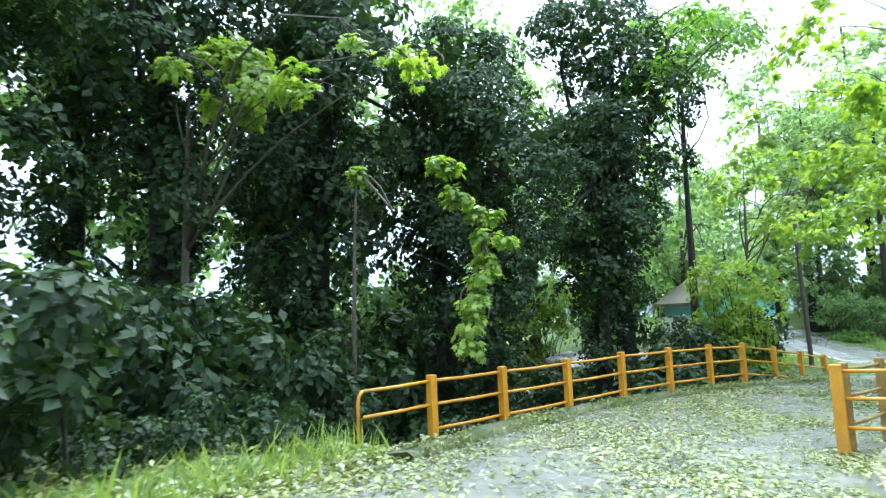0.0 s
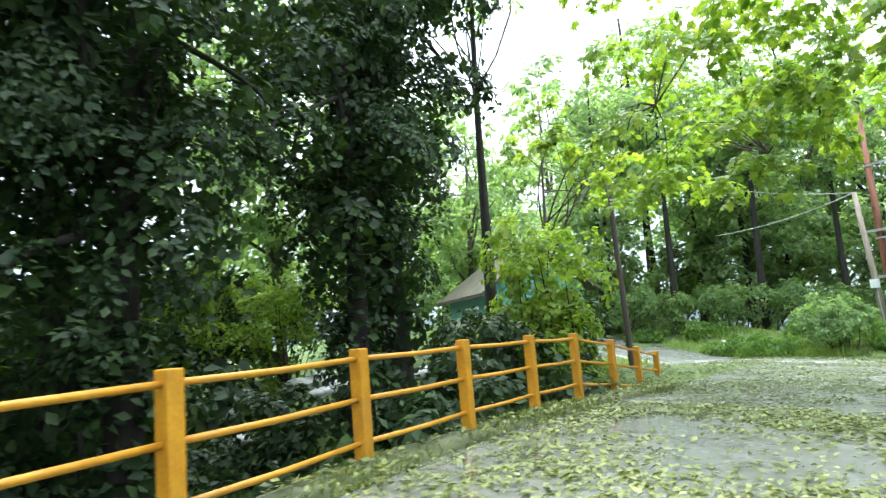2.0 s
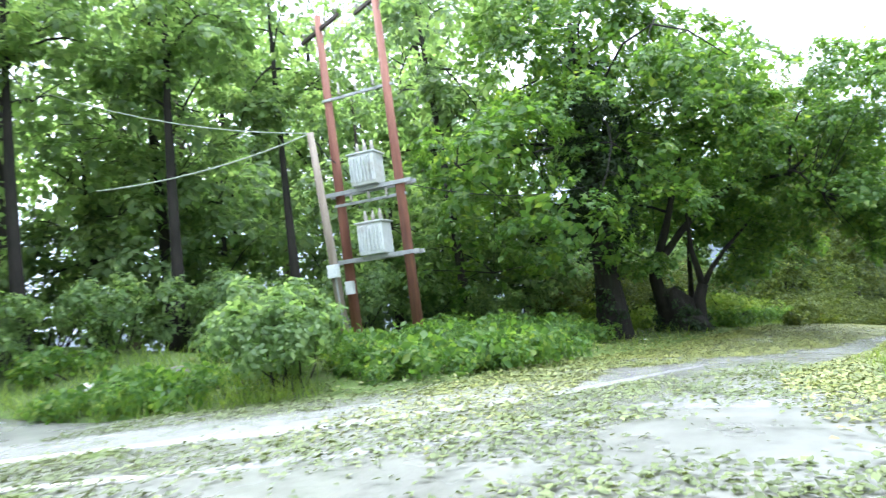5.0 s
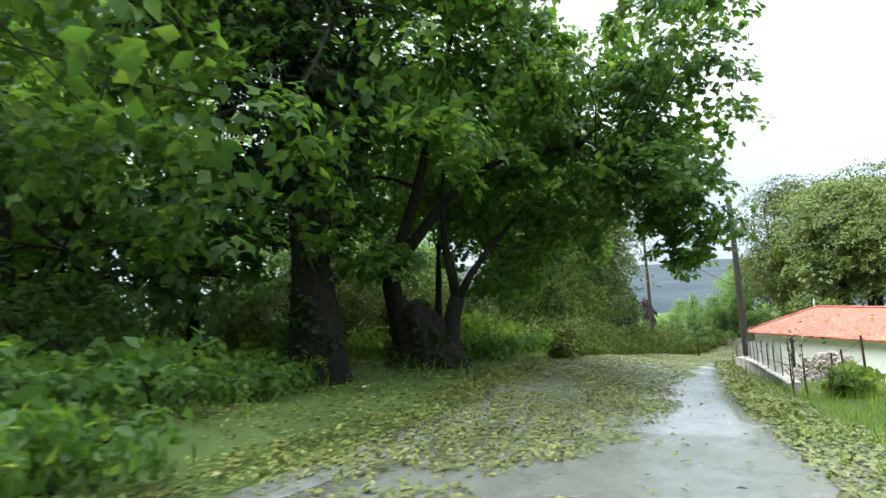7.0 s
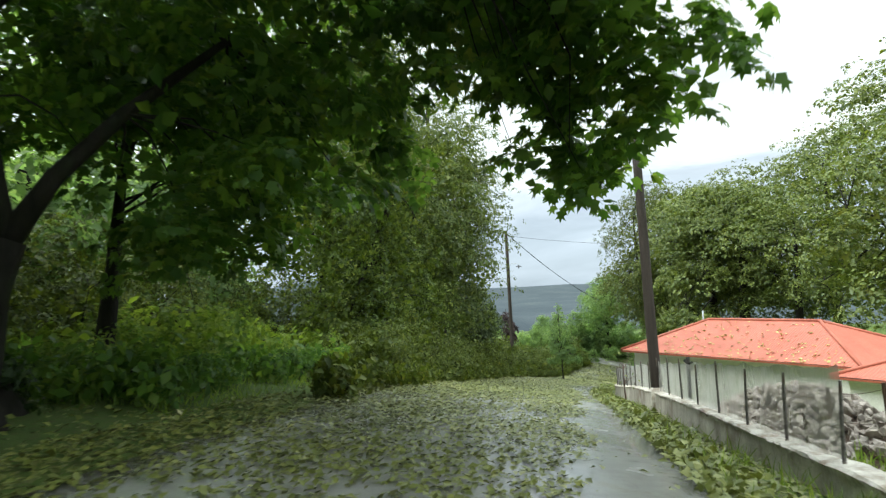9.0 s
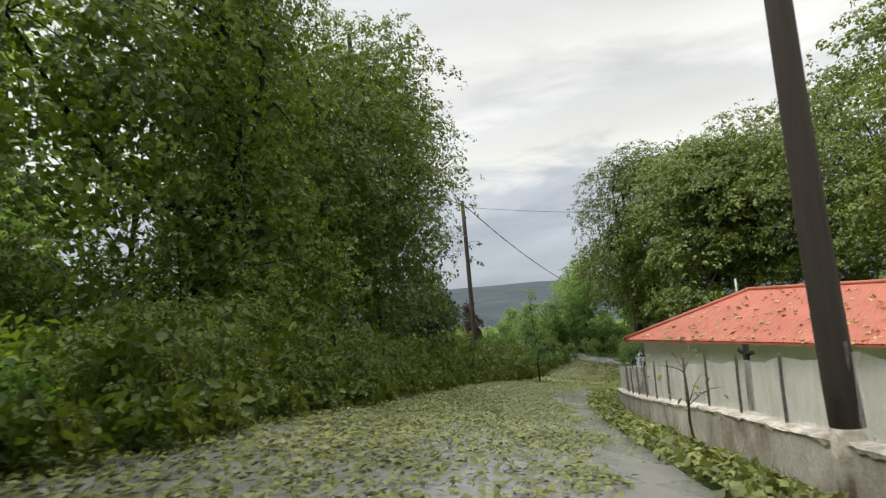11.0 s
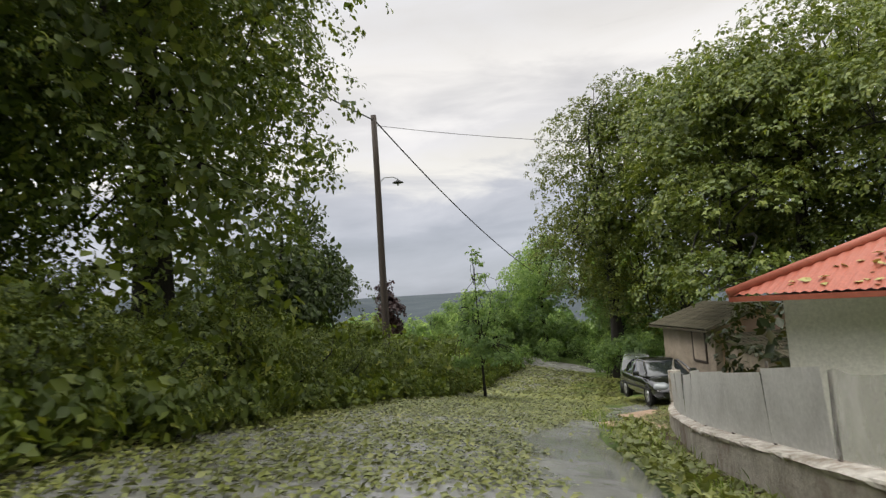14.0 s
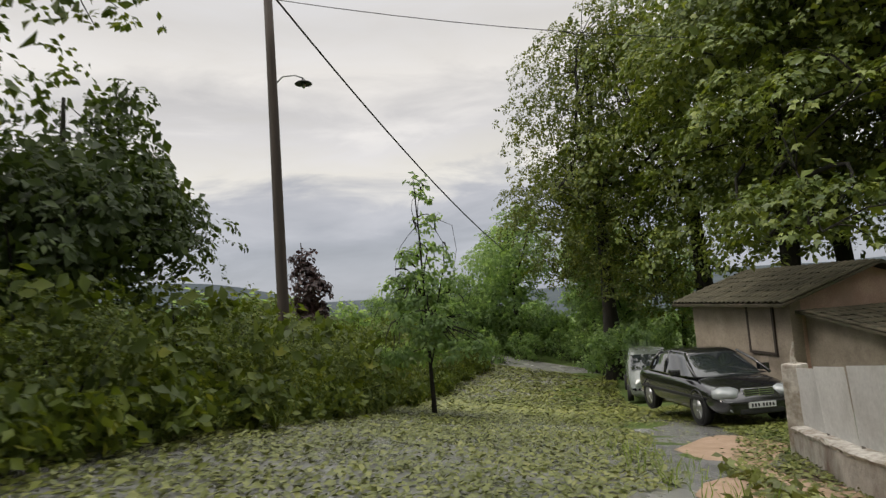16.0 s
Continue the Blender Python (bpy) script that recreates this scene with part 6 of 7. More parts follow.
cable("black cable from the lamp pole back along the hedge", (83.2, -3.5, 2.4), (62, 20, 6.0), 0.7, 0.03)
cable("thin high wire across the lane", (83.3, -3.6, 2.2), (76, -24, 0.6), 0.6, 0.012)


# ---- the white house ----
def frame_of(x, y, z, u):
    """A frame whose x runs along u in plan."""
    a = math.atan2(u[1], u[0])
    return Matrix.Translation((x, y, z)) @ Matrix.Rotation(a, 4, "Z")


def hip_roof(length, depth, rise, over, inset, name, parent, m, pitch=0.11):
    """Four corrugated sheets of a hip roof over a plan length by depth, eaves at height 0."""
    L, W = length + 2 * over, depth + 2 * over
    half = W / 2
    amp = 0.011

    def sheet(n_len, limit, place):
        sh = Shape()
        cols = int(n_len / (pitch / 4))
        rows = 7
        v = []
        for c in range(cols + 1):
            t = n_len * c / cols
            top = limit(t)
            w = amp * math.sin(2 * math.pi * t / pitch)
            for r in range(rows):
                v.append(m @ (Vector(place(t, top * r / (rows - 1))) + Vector((0, 0, w))))
        f = [(c * rows + r, (c + 1) * rows + r, (c + 1) * rows + r + 1, c * rows + r + 1) for c in range(cols) for r in range(rows - 1)]
        return sh.add(v, f)

    side = lambda t: half * min(t / inset, 1.0, (L - t) / inset)  # noqa: E731
    end = lambda t: inset * min(t / half, (W - t) / half)  # noqa: E731
    k, e = rise / half, rise / inset
    for nm, sh in (("roof_sheet", sheet(L, side, lambda t, q: (t - over, -over + q, q * k))), ("roof_sheet", sheet(L, side, lambda t, q: (t - over, depth + over - q, q * k))),
                   ("roof_sheet", sheet(W, end, lambda t, q: (-over + q, t - over, q * e))), ("roof_sheet", sheet(W, end, lambda t, q: (length + over - q, t - over, q * e)))):
        part(nm, sh, M_ROOF_ORANGE, parent, smooth=True)
    a, b = Vector((inset - over, depth / 2, rise)), Vector((length + over - inset, depth / 2, rise))
    corners = [(-over, -over, 0), (-over, depth + over, 0), (length + over, -over, 0), (length + over, depth + over, 0)]
    for p, q in ((a, b), (a, Vector(corners[0])), (a, Vector(corners[1])), (b, Vector(corners[2])), (b, Vector(corners[3]))):
        part("ridge_cap", Shape().tube([m @ (p + Vector((0, 0, 0.02))), m @ (q + Vector((0, 0, 0.02)))], [0.065, 0.065], 8), M_ROOF_ORANGE, parent, smooth=True)
    part("soffit", Shape().box(-over + 0.04, -over + 0.04, -0.10, length + over - 0.04, depth + over - 0.04, -0.05, m), M_PLASTER, parent)
    part("fascia", Shape().box(-over, -over, -0.09, length + over, -over + 0.03, -0.025, m), M_ROOF_ORANGE, parent)


house = thing("house", "low white house with an orange-red hipped sheet roof", "house")
HM = frame_of(64.27, -2.9, -5.56, (-0.968, -0.25))
HL, HD = 10.4, 5.1
walls = part("wall", Shape().box(0, 0, -4.0, HL, HD, -0.1, HM @ Matrix.Diagonal((1, 1, 1, 1)), 0.02), M_PLASTER, house)
hip_roof(HL, HD, 1.36, 0.45, 3.0, "roof", house, HM)
part("vent_pipe", Shape().tube([HM @ Vector((3.4, 0.1, -0.66)), HM @ Vector((3.4, -0.06, -0.66))], [0.07, 0.07], 12), M_RUST, house, "dark vent hole in the wall", smooth=True)
part("flue_pipe", Shape().tube([HM @ Vector((1.6, 3.35, 0.2)), HM @ Vector((1.6, 3.35, 1.75))], [0.04, 0.04], 10), M_STEEL, house, smooth=True)
rng2 = np.random.default_rng(17)
rl = []
for q in range(420):
    tx, up = rng2.uniform(0.2, HL - 0.2), rng2.uniform(0.0, 1.0) ** 1.6 * 2.9
    if up < 2.9 * min(1, tx / 2.7, (HL - tx) / 2.7):
        rl.append(HM @ Vector((tx, up - 0.42, up * 1.36 / 3.0 + 0.035)))
scatter("fallen_leaves", "storm-torn yellowish leaves lying on the orange roof", [tuple(q) for q in rl], 0.3, 0.14, "tripart", M_FALLEN_YELLOW, 19, "leaves")
annex = thing("annex", "low outbuilding with an orange sheet roof beside the house", "shed")
AM = frame_of(52.0, -2.75, -5.42, (-0.97, -0.24))
part("wall", Shape().box(0, 0, -3.5, 5.0, 3.4, -0.1, AM, 0.02), M_PLASTER, annex)
hip_roof(5.0, 3.4, 0.7, 0.35, 1.9, "roof", annex, AM)

# ---- boundary wall of concrete and fibre sheets ----
bwall = thing("boundary_wall", "stained concrete garden wall topped with grey fibre sheets", "wall")
line = [(51.79, 2.78), (53.08, 2.72), (58, 2.6), (66, 2.52), (74, 2.5), (80, 2.6), (84, 3.25), (86.3, 3.7), (89.4, 4.55)]
WP = []
for s in np.arange(51.79, 89.41, 1.29):
    WP.append(on_road(s, float(np.interp(s, [q[0] for q in line], [q[1] for q in line]))))
bv, bf, cv, cf = [], [], [], []
WS = list(np.arange(51.79, 89.41, 1.29))
HB = [float(np.interp(s, [51.8, 53, 58, 66, 78, 89], [0.24, 0.32, 0.48, 0.58, 0.48, 0.38])) for s in WS]
for i, p in enumerate(WP):
    t = (WP[min(i + 1, len(WP) - 1)] - WP[max(i - 1, 0)]).normalized()
    nrm = Vector((t.y, -t.x, 0)).normalized()
    jag = 0.02 * noise.noise(p * 2.1)
    for d, z in ((-0.14 + jag, -0.5), (-0.13 + jag, 0.10), (-0.12 - jag, HB[i]), (0.12, HB[i]), (0.12, -1.6)):
        bv.append(p + nrm * d + Vector((0, 0, z)))
    if i:
        j = 5 * (i - 1)
        bf += [(j + k, j + k + 1, j + k + 6, j + k + 5) for k in range(4)]
bf += [(0, 1, 2, 3, 4), tuple(len(bv) - k for k in (1, 2, 3, 4, 5))]
steps = 12 * (len(WP) - 1)
for i in range(steps + 1):
    q = min(i // 12, len(WP) - 2)
    u = i / 12 - q
    p = WP[q].lerp(WP[q + 1], u)
    t = (WP[q + 1] - WP[q]).normalized()
    nrm = Vector((t.y, -t.x, 0)).normalized()
    top = HB[q] + (HB[q + 1] - HB[q]) * u
    n1, n2, n3 = (noise.noise(p * f + Vector((0, 0, o))) for f, o in ((2.3, 0), (6.1, 4), (9.7, 9)))
    for d, z in ((-0.136 - 0.015 * n1, -0.03 - 0.06 * n2), (-0.145 - 0.03 * n3, 0.0 + 0.02 * n1), (-0.12 + 0.03 * n2, 0.02 + 0.03 * n1), (0.0, 0.03 + 0.02 * n3), (0.125, 0.03 + 0.02 * n2), (0.13, -0.02)):
        cv.append(p + nrm * d + Vector((0, 0, top + z)))
    if i:
        j = 6 * (i - 1)
        cf += [(j + k, j + (k + 1) % 6, j + 6 + (k + 1) % 6, j + 6 + k) for k in range(6)]
cf += [(0, 1, 2, 3, 4, 5), tuple(len(cv) - k for k in (1, 2, 3, 4, 5, 6))]
part("wall_base", Shape().add(bv, bf), M_CONC, bwall)
part("coping", Shape().add(cv, cf), M_CONC_WHITE, bwall, "crumbling whitewashed coping")
sheet = Shape()
cols = 40
sv = []
for c in range(cols + 1):
    t = c / cols
    w = 0.004 * math.sin(2 * math.pi * t * 18)
    for z in (0.0, 0.36, 0.71):
        sv.append((t - 0.5, w + 0.004 * math.sin(9 * z), z))
sheet.add(sv, [(c * 3 + r, (c + 1) * 3 + r, (c + 1) * 3 + r + 1, c * 3 + r + 1) for c in range(cols) for r in range(2)])
sheet_mesh = sheet.mesh("panel", M_SHEET, True)
post_mesh = Shape().tube([(0, 0, -0.1), (0.012, 0.0, 0.3), (-0.008, 0, 0.72)], [0.018, 0.016, 0.014], 6, 0.3).mesh("panel_post", M_POST)
rr = random.Random(9)
for i in range(len(WP) - 1):
    a, b = WP[i], WP[i + 1]
    t = b - a
    turn, rise = math.atan2(t.y, t.x), math.atan2(t.z, Vector((t.x, t.y)).length)
    m = Matrix.Translation((a + b) / 2 + Vector((0, 0, (HB[i] + HB[i + 1]) / 2 + 0.055))) @ Matrix.Rotation(turn, 4, "Z") @ Matrix.Rotation(-rise, 4, "Y") @ Matrix.Rotation(radians(rr.uniform(-2, 2)), 4, "X")
    lean = Matrix.Rotation(radians(rr.uniform(-5, 5)), 4, "Y") @ Matrix.Diagonal((1.0, 1.0, rr.uniform(0.92, 1.12), 1.0))
    part("panel_post", post_mesh, None, bwall, m=Matrix.Translation(a + Vector((0, 0, HB[i] + 0.055))) @ Matrix.Rotation(turn, 4, "Z") @ lean @ Matrix.Translation((0, 0.022 if i < 19 else -0.03, 0)))
    if 1 <= i < 19:
        film = Shape()
        bays = 14
        for c in range(bays + 1):
            p = a.lerp(b, c / bays)
            e = 1.2 - HB[i] + 0.035 * noise.noise(Vector((p.x * 5, p.y * 5, 2))) - 0.05 * math.sin(math.pi * c / bays)
            film.v += [tuple(p + Vector((0.012 * math.sin(6 * z + p.x * 7), 0.012 * math.cos(5 * z + p.x * 9), HB[i] + 0.05 + z))) for z in (0, 0.25 * e, 0.5 * e, 0.75 * e, e)]
        film.f += [(5 * c + r, 5 * c + 5 + r, 5 * c + 6 + r, 5 * c + 1 + r) for c in range(bays) for r in range(4)]
        part("netting", film, M_FILM, bwall, "fine dusty grey netting", smooth=True)
    if i >= 19:
        part("panel", sheet_mesh, None, bwall, m=m @ Matrix.Diagonal((t.length * 1.0, 1, (1.21 - HB[i]) / 0.71 * rr.uniform(0.95, 1.05), 1)))
part("end_post", Shape().box(-0.13, -0.13, -0.6, 0.13, 0.13, 1.3, Matrix.Translation(WP[-1]), 0.03), M_CONC_WHITE, bwall)
part("end_spike", Shape().tube([WP[-1] + Vector((0, 0, 1.25)), WP[-1] + Vector((0.02, 0, 1.4)), WP[-1] + Vector((-0.02, 0, 1.62))], [0.06, 0.03, 0.012], 8, 0.2), M_CONC_WHITE, bwall)

soil = [tuple(on_road(s, float(np.interp(s, [q[0] for q in line], [q[1] for q in line])) - 0.36)[:2]) for s in np.arange(56, 88.5, 1.0)]
single("verge", ribbon(soil, 0.34, 0.28, 0.025, 5), M_SOIL, "strip of reddish wet soil along the wall's foot", "soil", kind="structure", smooth=True)

# ---- rusty posts and wires before the wall ----
rp = [(41.6, 6.6, 1.9), (43.4, 5.9, 1.8), (45.3, 5.0, 1.8), (47.2, 4.0, 1.75)]
wf = thing("wire_fence", "leaning rusty posts strung with slack wire", "fence")
tops = []
for i, (x, y, h) in enumerate(rp):
    b = Vector((x, y, float(ground(x, y)[0])))
    t = b + Vector((0.06 * math.sin(i * 2.2), 0.05, h))
    part("post", Shape().tube([b - Vector((0, 0, 0.3)), t], [0.035, 0.03], 6), M_RUST, wf)
    tops.append((b, t))
for i in range(len(tops) - 1):
    for k in (0.45, 0.7, 0.95):
        a, b = tops[i][0].lerp(tops[i][1], k), tops[i + 1][0].lerp(tops[i + 1][1], k)
        part("wire", Shape().tube(sag(a, b, 0.05, 6), [0.005] * 6, 4), M_RUST, wf)


def bare_sapling(label, base, h, seed, leaves=40):
    r = np.random.default_rng(seed)
    ob = thing("bare_sapling", label, "sapling", Matrix.Translation(base))
    sh = Shape()
    stem = [(0, 0, -0.2), (0.05, 0.02, h * 0.35), (-0.03, 0.06, h * 0.7), (0.06, 0.0, h)]
    sh.tube(stem, [0.022, 0.018, 0.013, 0.006], 6)
    ends = []
    for k in range(9):
        u = r.uniform(0.3, 0.95)
        a = np.array([0.02, 0.03, h * u])
        b = a + np.array([r.normal() * 0.28, r.normal() * 0.28, r.uniform(0.15, 0.4)])
        part("branch", Shape().tube(limb_line(r, a, b, 0.1, 4), [0.009, 0.007, 0.005, 0.003], 4), M_TWIG, ob)
        ends.append(b)
    part("stem", sh, M_TWIG, ob)
    e = np.array(ends)[r.integers(0, len(ends), leaves)] + r.normal(size=(leaves, 3)) * 0.14
    part("foliage", leaf_mesh("foliage", e, r.normal(size=(leaves, 3)) * 0.5 + [0, 0, 0.8], r.normal(size=(leaves, 3)), np.full(leaves, 0.12), "oval", M_LEAF_OLIVE), None, ob)
    return ob


bare_sapling("storm-stripped sapling with few leaves by the wall", at_ground(53.0, 4.3), 1.15, 4, 26)
bare_sapling("storm-stripped sapling beside the wire fence", at_ground(39.2, 10.0), 1.35, 6, 14)
bare_sapling("storm-stripped sapling leaning beside its neighbour", at_ground(38.8, 9.95), 1.15, 8, 8)
bush("elder_bush", "small grey-green shrub at the wire fence", at_ground(39.4, 8.7), 0.55, 0.5, 0.75, 1400, 0.06, "diamond", M_LEAF_WEED, 83, stems=8)
bare_sapling("low twiggy shrub beside the wire fence", at_ground(39.0, 9.3), 0.6, 7, 60)
cut = thing("pruned_stump", "lopped dark tree stump behind the garden wall", "stump", Matrix.Translation(at_ground(58.2, -1.6)))
part("trunk", Shape().tube([(0, 0, -0.3), (0.03, 0, 1.2), (0, 0, 2.7)], [0.09, 0.08, 0.07], 8, 0.3), M_BARK, cut, smooth=True)
part("limb", Shape().tube([(-0.22, 0, 2.5), (0, 0, 2.45), (0.22, 0, 2.55)], [0.06, 0.07, 0.06], 8, 0.3), M_BARK, cut, smooth=True)


# ---- stones ----
def stone(seed, size, squash=0.7):
    sh = Shape()
    bm = bmesh.new()
    bmesh.ops.create_icosphere(bm, subdivisions=2, radius=1.0)
    for q in bm.verts:
        k = 1 + 0.35 * noise.noise(q.co * 1.1 + Vector((seed * 3.1, 0, 0))) + 0.12 * noise.noise(q.co * 3 + Vector((seed, 0, 0)))
        q.co = Vector((q.co.x * size[0] * k, q.co.y * size[1] * k, q.co.z * size[2] * k * squash))
    bm.verts.index_update()
    sh.add([q.co.copy() for q in bm.verts], [tuple(q.index for q in f.verts) for f in bm.faces])
    bm.free()
    return sh


def boulder(x, y, size, material, label, seed, sink=0.3):
    z = float(ground(x, y)[0])
    single("boulder", stone(seed, size), material, label, "rock", smooth=True, m=pose(x, y, z + size[2] * sink, 0, 0, seed * 40))


boulder(25.2, 30.9, (0.34, 0.3, 0.3), M_ROCK, "pale rounded stone in the grass bank", 1)
boulder(26.6, 29.8, (0.5, 0.36, 0.26), M_ROCK_DARK, "dark flat boulder in the grass bank", 2)
rb = random.Random(12)
for i in range(46):
    k = rb.uniform(0.25, 0.75)
    boulder(rb.uniform(0.5, 13.0), rb.uniform(26.4, 31.5), (k, 0.8 * k, 0.6 * k), M_ROCK, "pale boulder on the stream bank", 10 + i)
heap = thing("rubble_heap", "heap of broken stones and tiles behind the wire fence", "rubble")
rs = [stone(30 + i, (0.2, 0.15, 0.11), 0.8).mesh("rubble_stone", M_RUBBLE) for i in range(5)]
rr = random.Random(31)


def heap_height(u, v):
    return 1.75 * math.exp(-v * v * 1.0) * (0.55 + 0.45 * math.sin(math.pi * u)) * float(smooth01(0.0, 0.12, u) * (1 - smooth01(0.9, 1.0, u)))


def heap_place(u, v):
    return 42.9 + 8.6 * u - 0.41 * v, 5.5 - 3.5 * u - 0.9 * v


bed = Shape()
for a in range(31):
    for b in range(13):
        u, v = a / 30, -2.0 + 4.0 * b / 12
        x, y = heap_place(u, v)
        bed.v.append((x, y, float(ground(x, y)[0]) - 0.05 + heap_height(u, v) * (0.92 + 0.1 * noise.noise(Vector((x * 2, y * 2, 0))))))
bed.f = [(a * 13 + b, a * 13 + b + 1, a * 13 + b + 14, a * 13 + b + 13) for a in range(30) for b in range(12)]
part("rubble_bed", bed, M_SOIL, heap, "earth between the broken stones", smooth=True)
for i in range(300):
    u, v = rr.uniform(0.02, 0.98), max(-1.8, min(1.8, rr.gauss(-0.2, 0.75)))
    x, y = heap_place(u, v)
    z = float(ground(x, y)[0]) + heap_height(u, v) + 0.02
    part("rubble_stone", rs[i % 5], None, heap, m=pose(x, y, z, rr.uniform(0, 360), rr.uniform(0, 60), rr.uniform(0, 360)) @ Matrix.Scale(rr.uniform(0.35, 0.85), 4))

chips = Shape()
for i in range(1500):
    u, v = rr.uniform(0.02, 0.98), rr.uniform(-1.6, 1.5)
    x, y = heap_place(u, v)
    k = rr.uniform(0.05, 0.12)
    m = pose(x, y, float(ground(x, y)[0]) + heap_height(u, v) * 0.97 + 0.01, rr.uniform(0, 360), rr.uniform(0, 90), rr.uniform(0, 360))
    w = [rr.uniform(0.6, 1.3) * k for _ in range(6)]
    chips.add([m @ Vector(q) for q in ((w[0], 0, 0), (0, w[1], 0), (-w[2], 0, 0), (0, -w[3], 0), (0, 0, w[4] * 0.7), (0, 0, -w[5] * 0.7))], [(0, 1, 4), (1, 2, 4), (2, 3, 4), (3, 0, 4), (1, 0, 5), (2, 1, 5), (3, 2, 5), (0, 3, 5)])
part("rubble_grit", chips, M_RUBBLE, heap, "small broken stones and tile shards")["kind"] = "stuff"

# ---- teal house across the stream ----
teal = thing("house", "small teal house with a dark pitched roof among trees", "house")
TM = frame_of(14.9, 26.6, -1.6, (-0.99, 0.1)) @ Matrix.Diagonal((1, -1, 1, 1))
TW, TD = 3.4, 5.0
gable = Shape().add([TM @ Vector(q) for q in ((0, 0, 2.3), (TW, 0, 2.3), (TW, 0, 3.1), (TW / 2, 0, 4.3), (0, 0, 3.1), (0, TD, 2.3), (TW, TD, 2.3), (TW, TD, 3.1), (TW / 2, TD, 4.3), (0, TD, 3.1))],
                    [(4, 3, 2, 1, 0), (5, 6, 7, 8, 9), (5, 9, 4, 0), (2, 7, 6, 1)])
part("gable_wall", gable, M_TEAL, teal, "teal painted gable")
part("wall", Shape().box(-0.03, -0.03, -2.5, TW + 0.03, TD + 0.03, 2.3, TM, 0.01), M_PLASTER, teal, "white lower wall")
for a, b in (((-0.4, 2.87), (TW / 2, 4.35)), ((TW + 0.4, 2.87), (TW / 2, 4.35))):
    q = [(a[0], -0.4, a[1]), (b[0], -0.4, b[1]), (b[0], TD + 0.4, b[1]), (a[0], TD + 0.4, a[1])]
    v = [TM @ Vector(c) for c in q] + [TM @ (Vector(c) + Vector((0, 0, 0.13))) for c in q]
    part("roof_slope", Shape().add(v, [(0, 1, 2, 3), (7, 6, 5, 4), (0, 4, 5, 1), (1, 5, 6, 2), (2, 6, 7, 3), (3, 7, 4, 0)]), M_TILE_OLD, teal)
part("window", Shape().box(1.2, -0.06, 0.6, 2.1, 0.02, 1.7, TM, 0.01), M_POLE_DARK, teal)

# ---- brown shed at the lane's end ----
shed = thing("shed", "brown plastered shed with a mossy tiled gable roof", "shed")
SM = frame_of(76.43, -14.32, -7.02, (0.95, -0.31)) @ Matrix.Diagonal((1, -1, 1, 1))
SL, SW, SR = 4.4, 4.6, 0.6
part("wall", Shape().box(0, 0, -3.6, SL, 0.3, -0.2, SM), M_PLASTER_BROWN, shed)
part("wall", Shape().box(0, SW - 0.3, -3.6, SL, SW, -0.2, SM), M_PLASTER_BROWN, shed)
for x in (0, SL - 0.3):
    g = [(x, 0.302, -3.6), (x, SW - 0.302, -3.6), (x, SW - 0.302, -0.15), (x, SW / 2, SR - 0.12), (x, 0.302, -0.15)]
    v = [SM @ Vector(c) for c in g] + [SM @ (Vector(c) + Vector((0.3, 0, 0))) for c in g]
    part("gable_wall", Shape().add(v, [(0, 1, 2, 3, 4), (9, 8, 7, 6, 5)] + [(k, k + 5, (k + 1) % 5 + 5, (k + 1) % 5) for k in range(5)]), M_PLASTER_PINK if x == 0 else M_PLASTER_BROWN, shed)
part("shutter", Shape().box(0.65, -0.04, -1.55, 1.6, 0.02, -0.35, SM, 0.01), M_PLASTER_BROWN, shed, "closed board shutter with a dark frame")
for q in ((0.58, -1.62, 0.65, -0.28), (1.6, -1.62, 1.67, -0.28), (0.58, -0.35, 1.67, -0.28), (0.58, -1.62, 1.67, -1.55)):
    part("window_frame", Shape().box(q[0], -0.055, q[1], q[2], 0.01, q[3], SM, 0.004), M_POLE_DARK, shed)
half = SW / 2 + 0.5
slope = math.hypot(half, SR + 0.3)
tile = Shape()
tv = []
for c in range(9):
    a = math.pi * c / 8
    for y in (0.0, 0.44):
        tv.append((0.1 * math.cos(a), y, 0.055 * math.sin(a) + (0.014 if y == 0 else 0)))
tile_mesh = tile.add(tv, [(2 * k, 2 * k + 1, 2 * k + 3, 2 * k + 2) for k in range(8)]).mesh("roof_tile", M_TILE_OLD, True)


def tiled_slope(parent, m, width, run, drop, label):
    """A slope of barrel tiles: x across, running up y, over a thin board."""
    ln = math.hypot(run, drop)
    tilt = m @ Matrix.Rotation(math.atan2(drop, run), 4, "X")
    bd = part("roof_slope", Shape().box(0, 0, -0.09, width, ln, -0.02, tilt, 0.005), M_TILE_OLD, parent, label)
    nx, ny = int(width / 0.215), int(ln / 0.40)
    for i in range(nx):
        for j in range(ny):
            part("roof_tile", tile_mesh, None, bd, m=tilt @ pose(0.12 + i * width / nx, j * 0.40 + 0.01, 0.0, random.uniform(-1.5, 1.5), random.uniform(-3, 3), random.uniform(-2, 2)))


random.seed(77)
tiled_slope(shed, SM @ Matrix.Translation((-0.4, -0.5, -0.28)), SL + 0.8, half, SR + 0.3, "mossy barrel tiles")
b2 = SM @ Matrix.Translation((SL + 0.4, SW + 0.5, -0.28)) @ Matrix.Rotation(math.pi, 4, "Z")
part("roof_slope", Shape().box(0, 0, -0.09, SL + 0.8, slope, 0.0, b2 @ Matrix.Rotation(math.atan2(SR + 0.3, half), 4, "X"), 0.005), M_TILE_OLD, shed)
leanto = thing("lean_to", "lean-to with a sagging mossy tile roof against the shed", "shed")
LM = SM @ Matrix.Translation((-3.2, 0.4, -0.2))
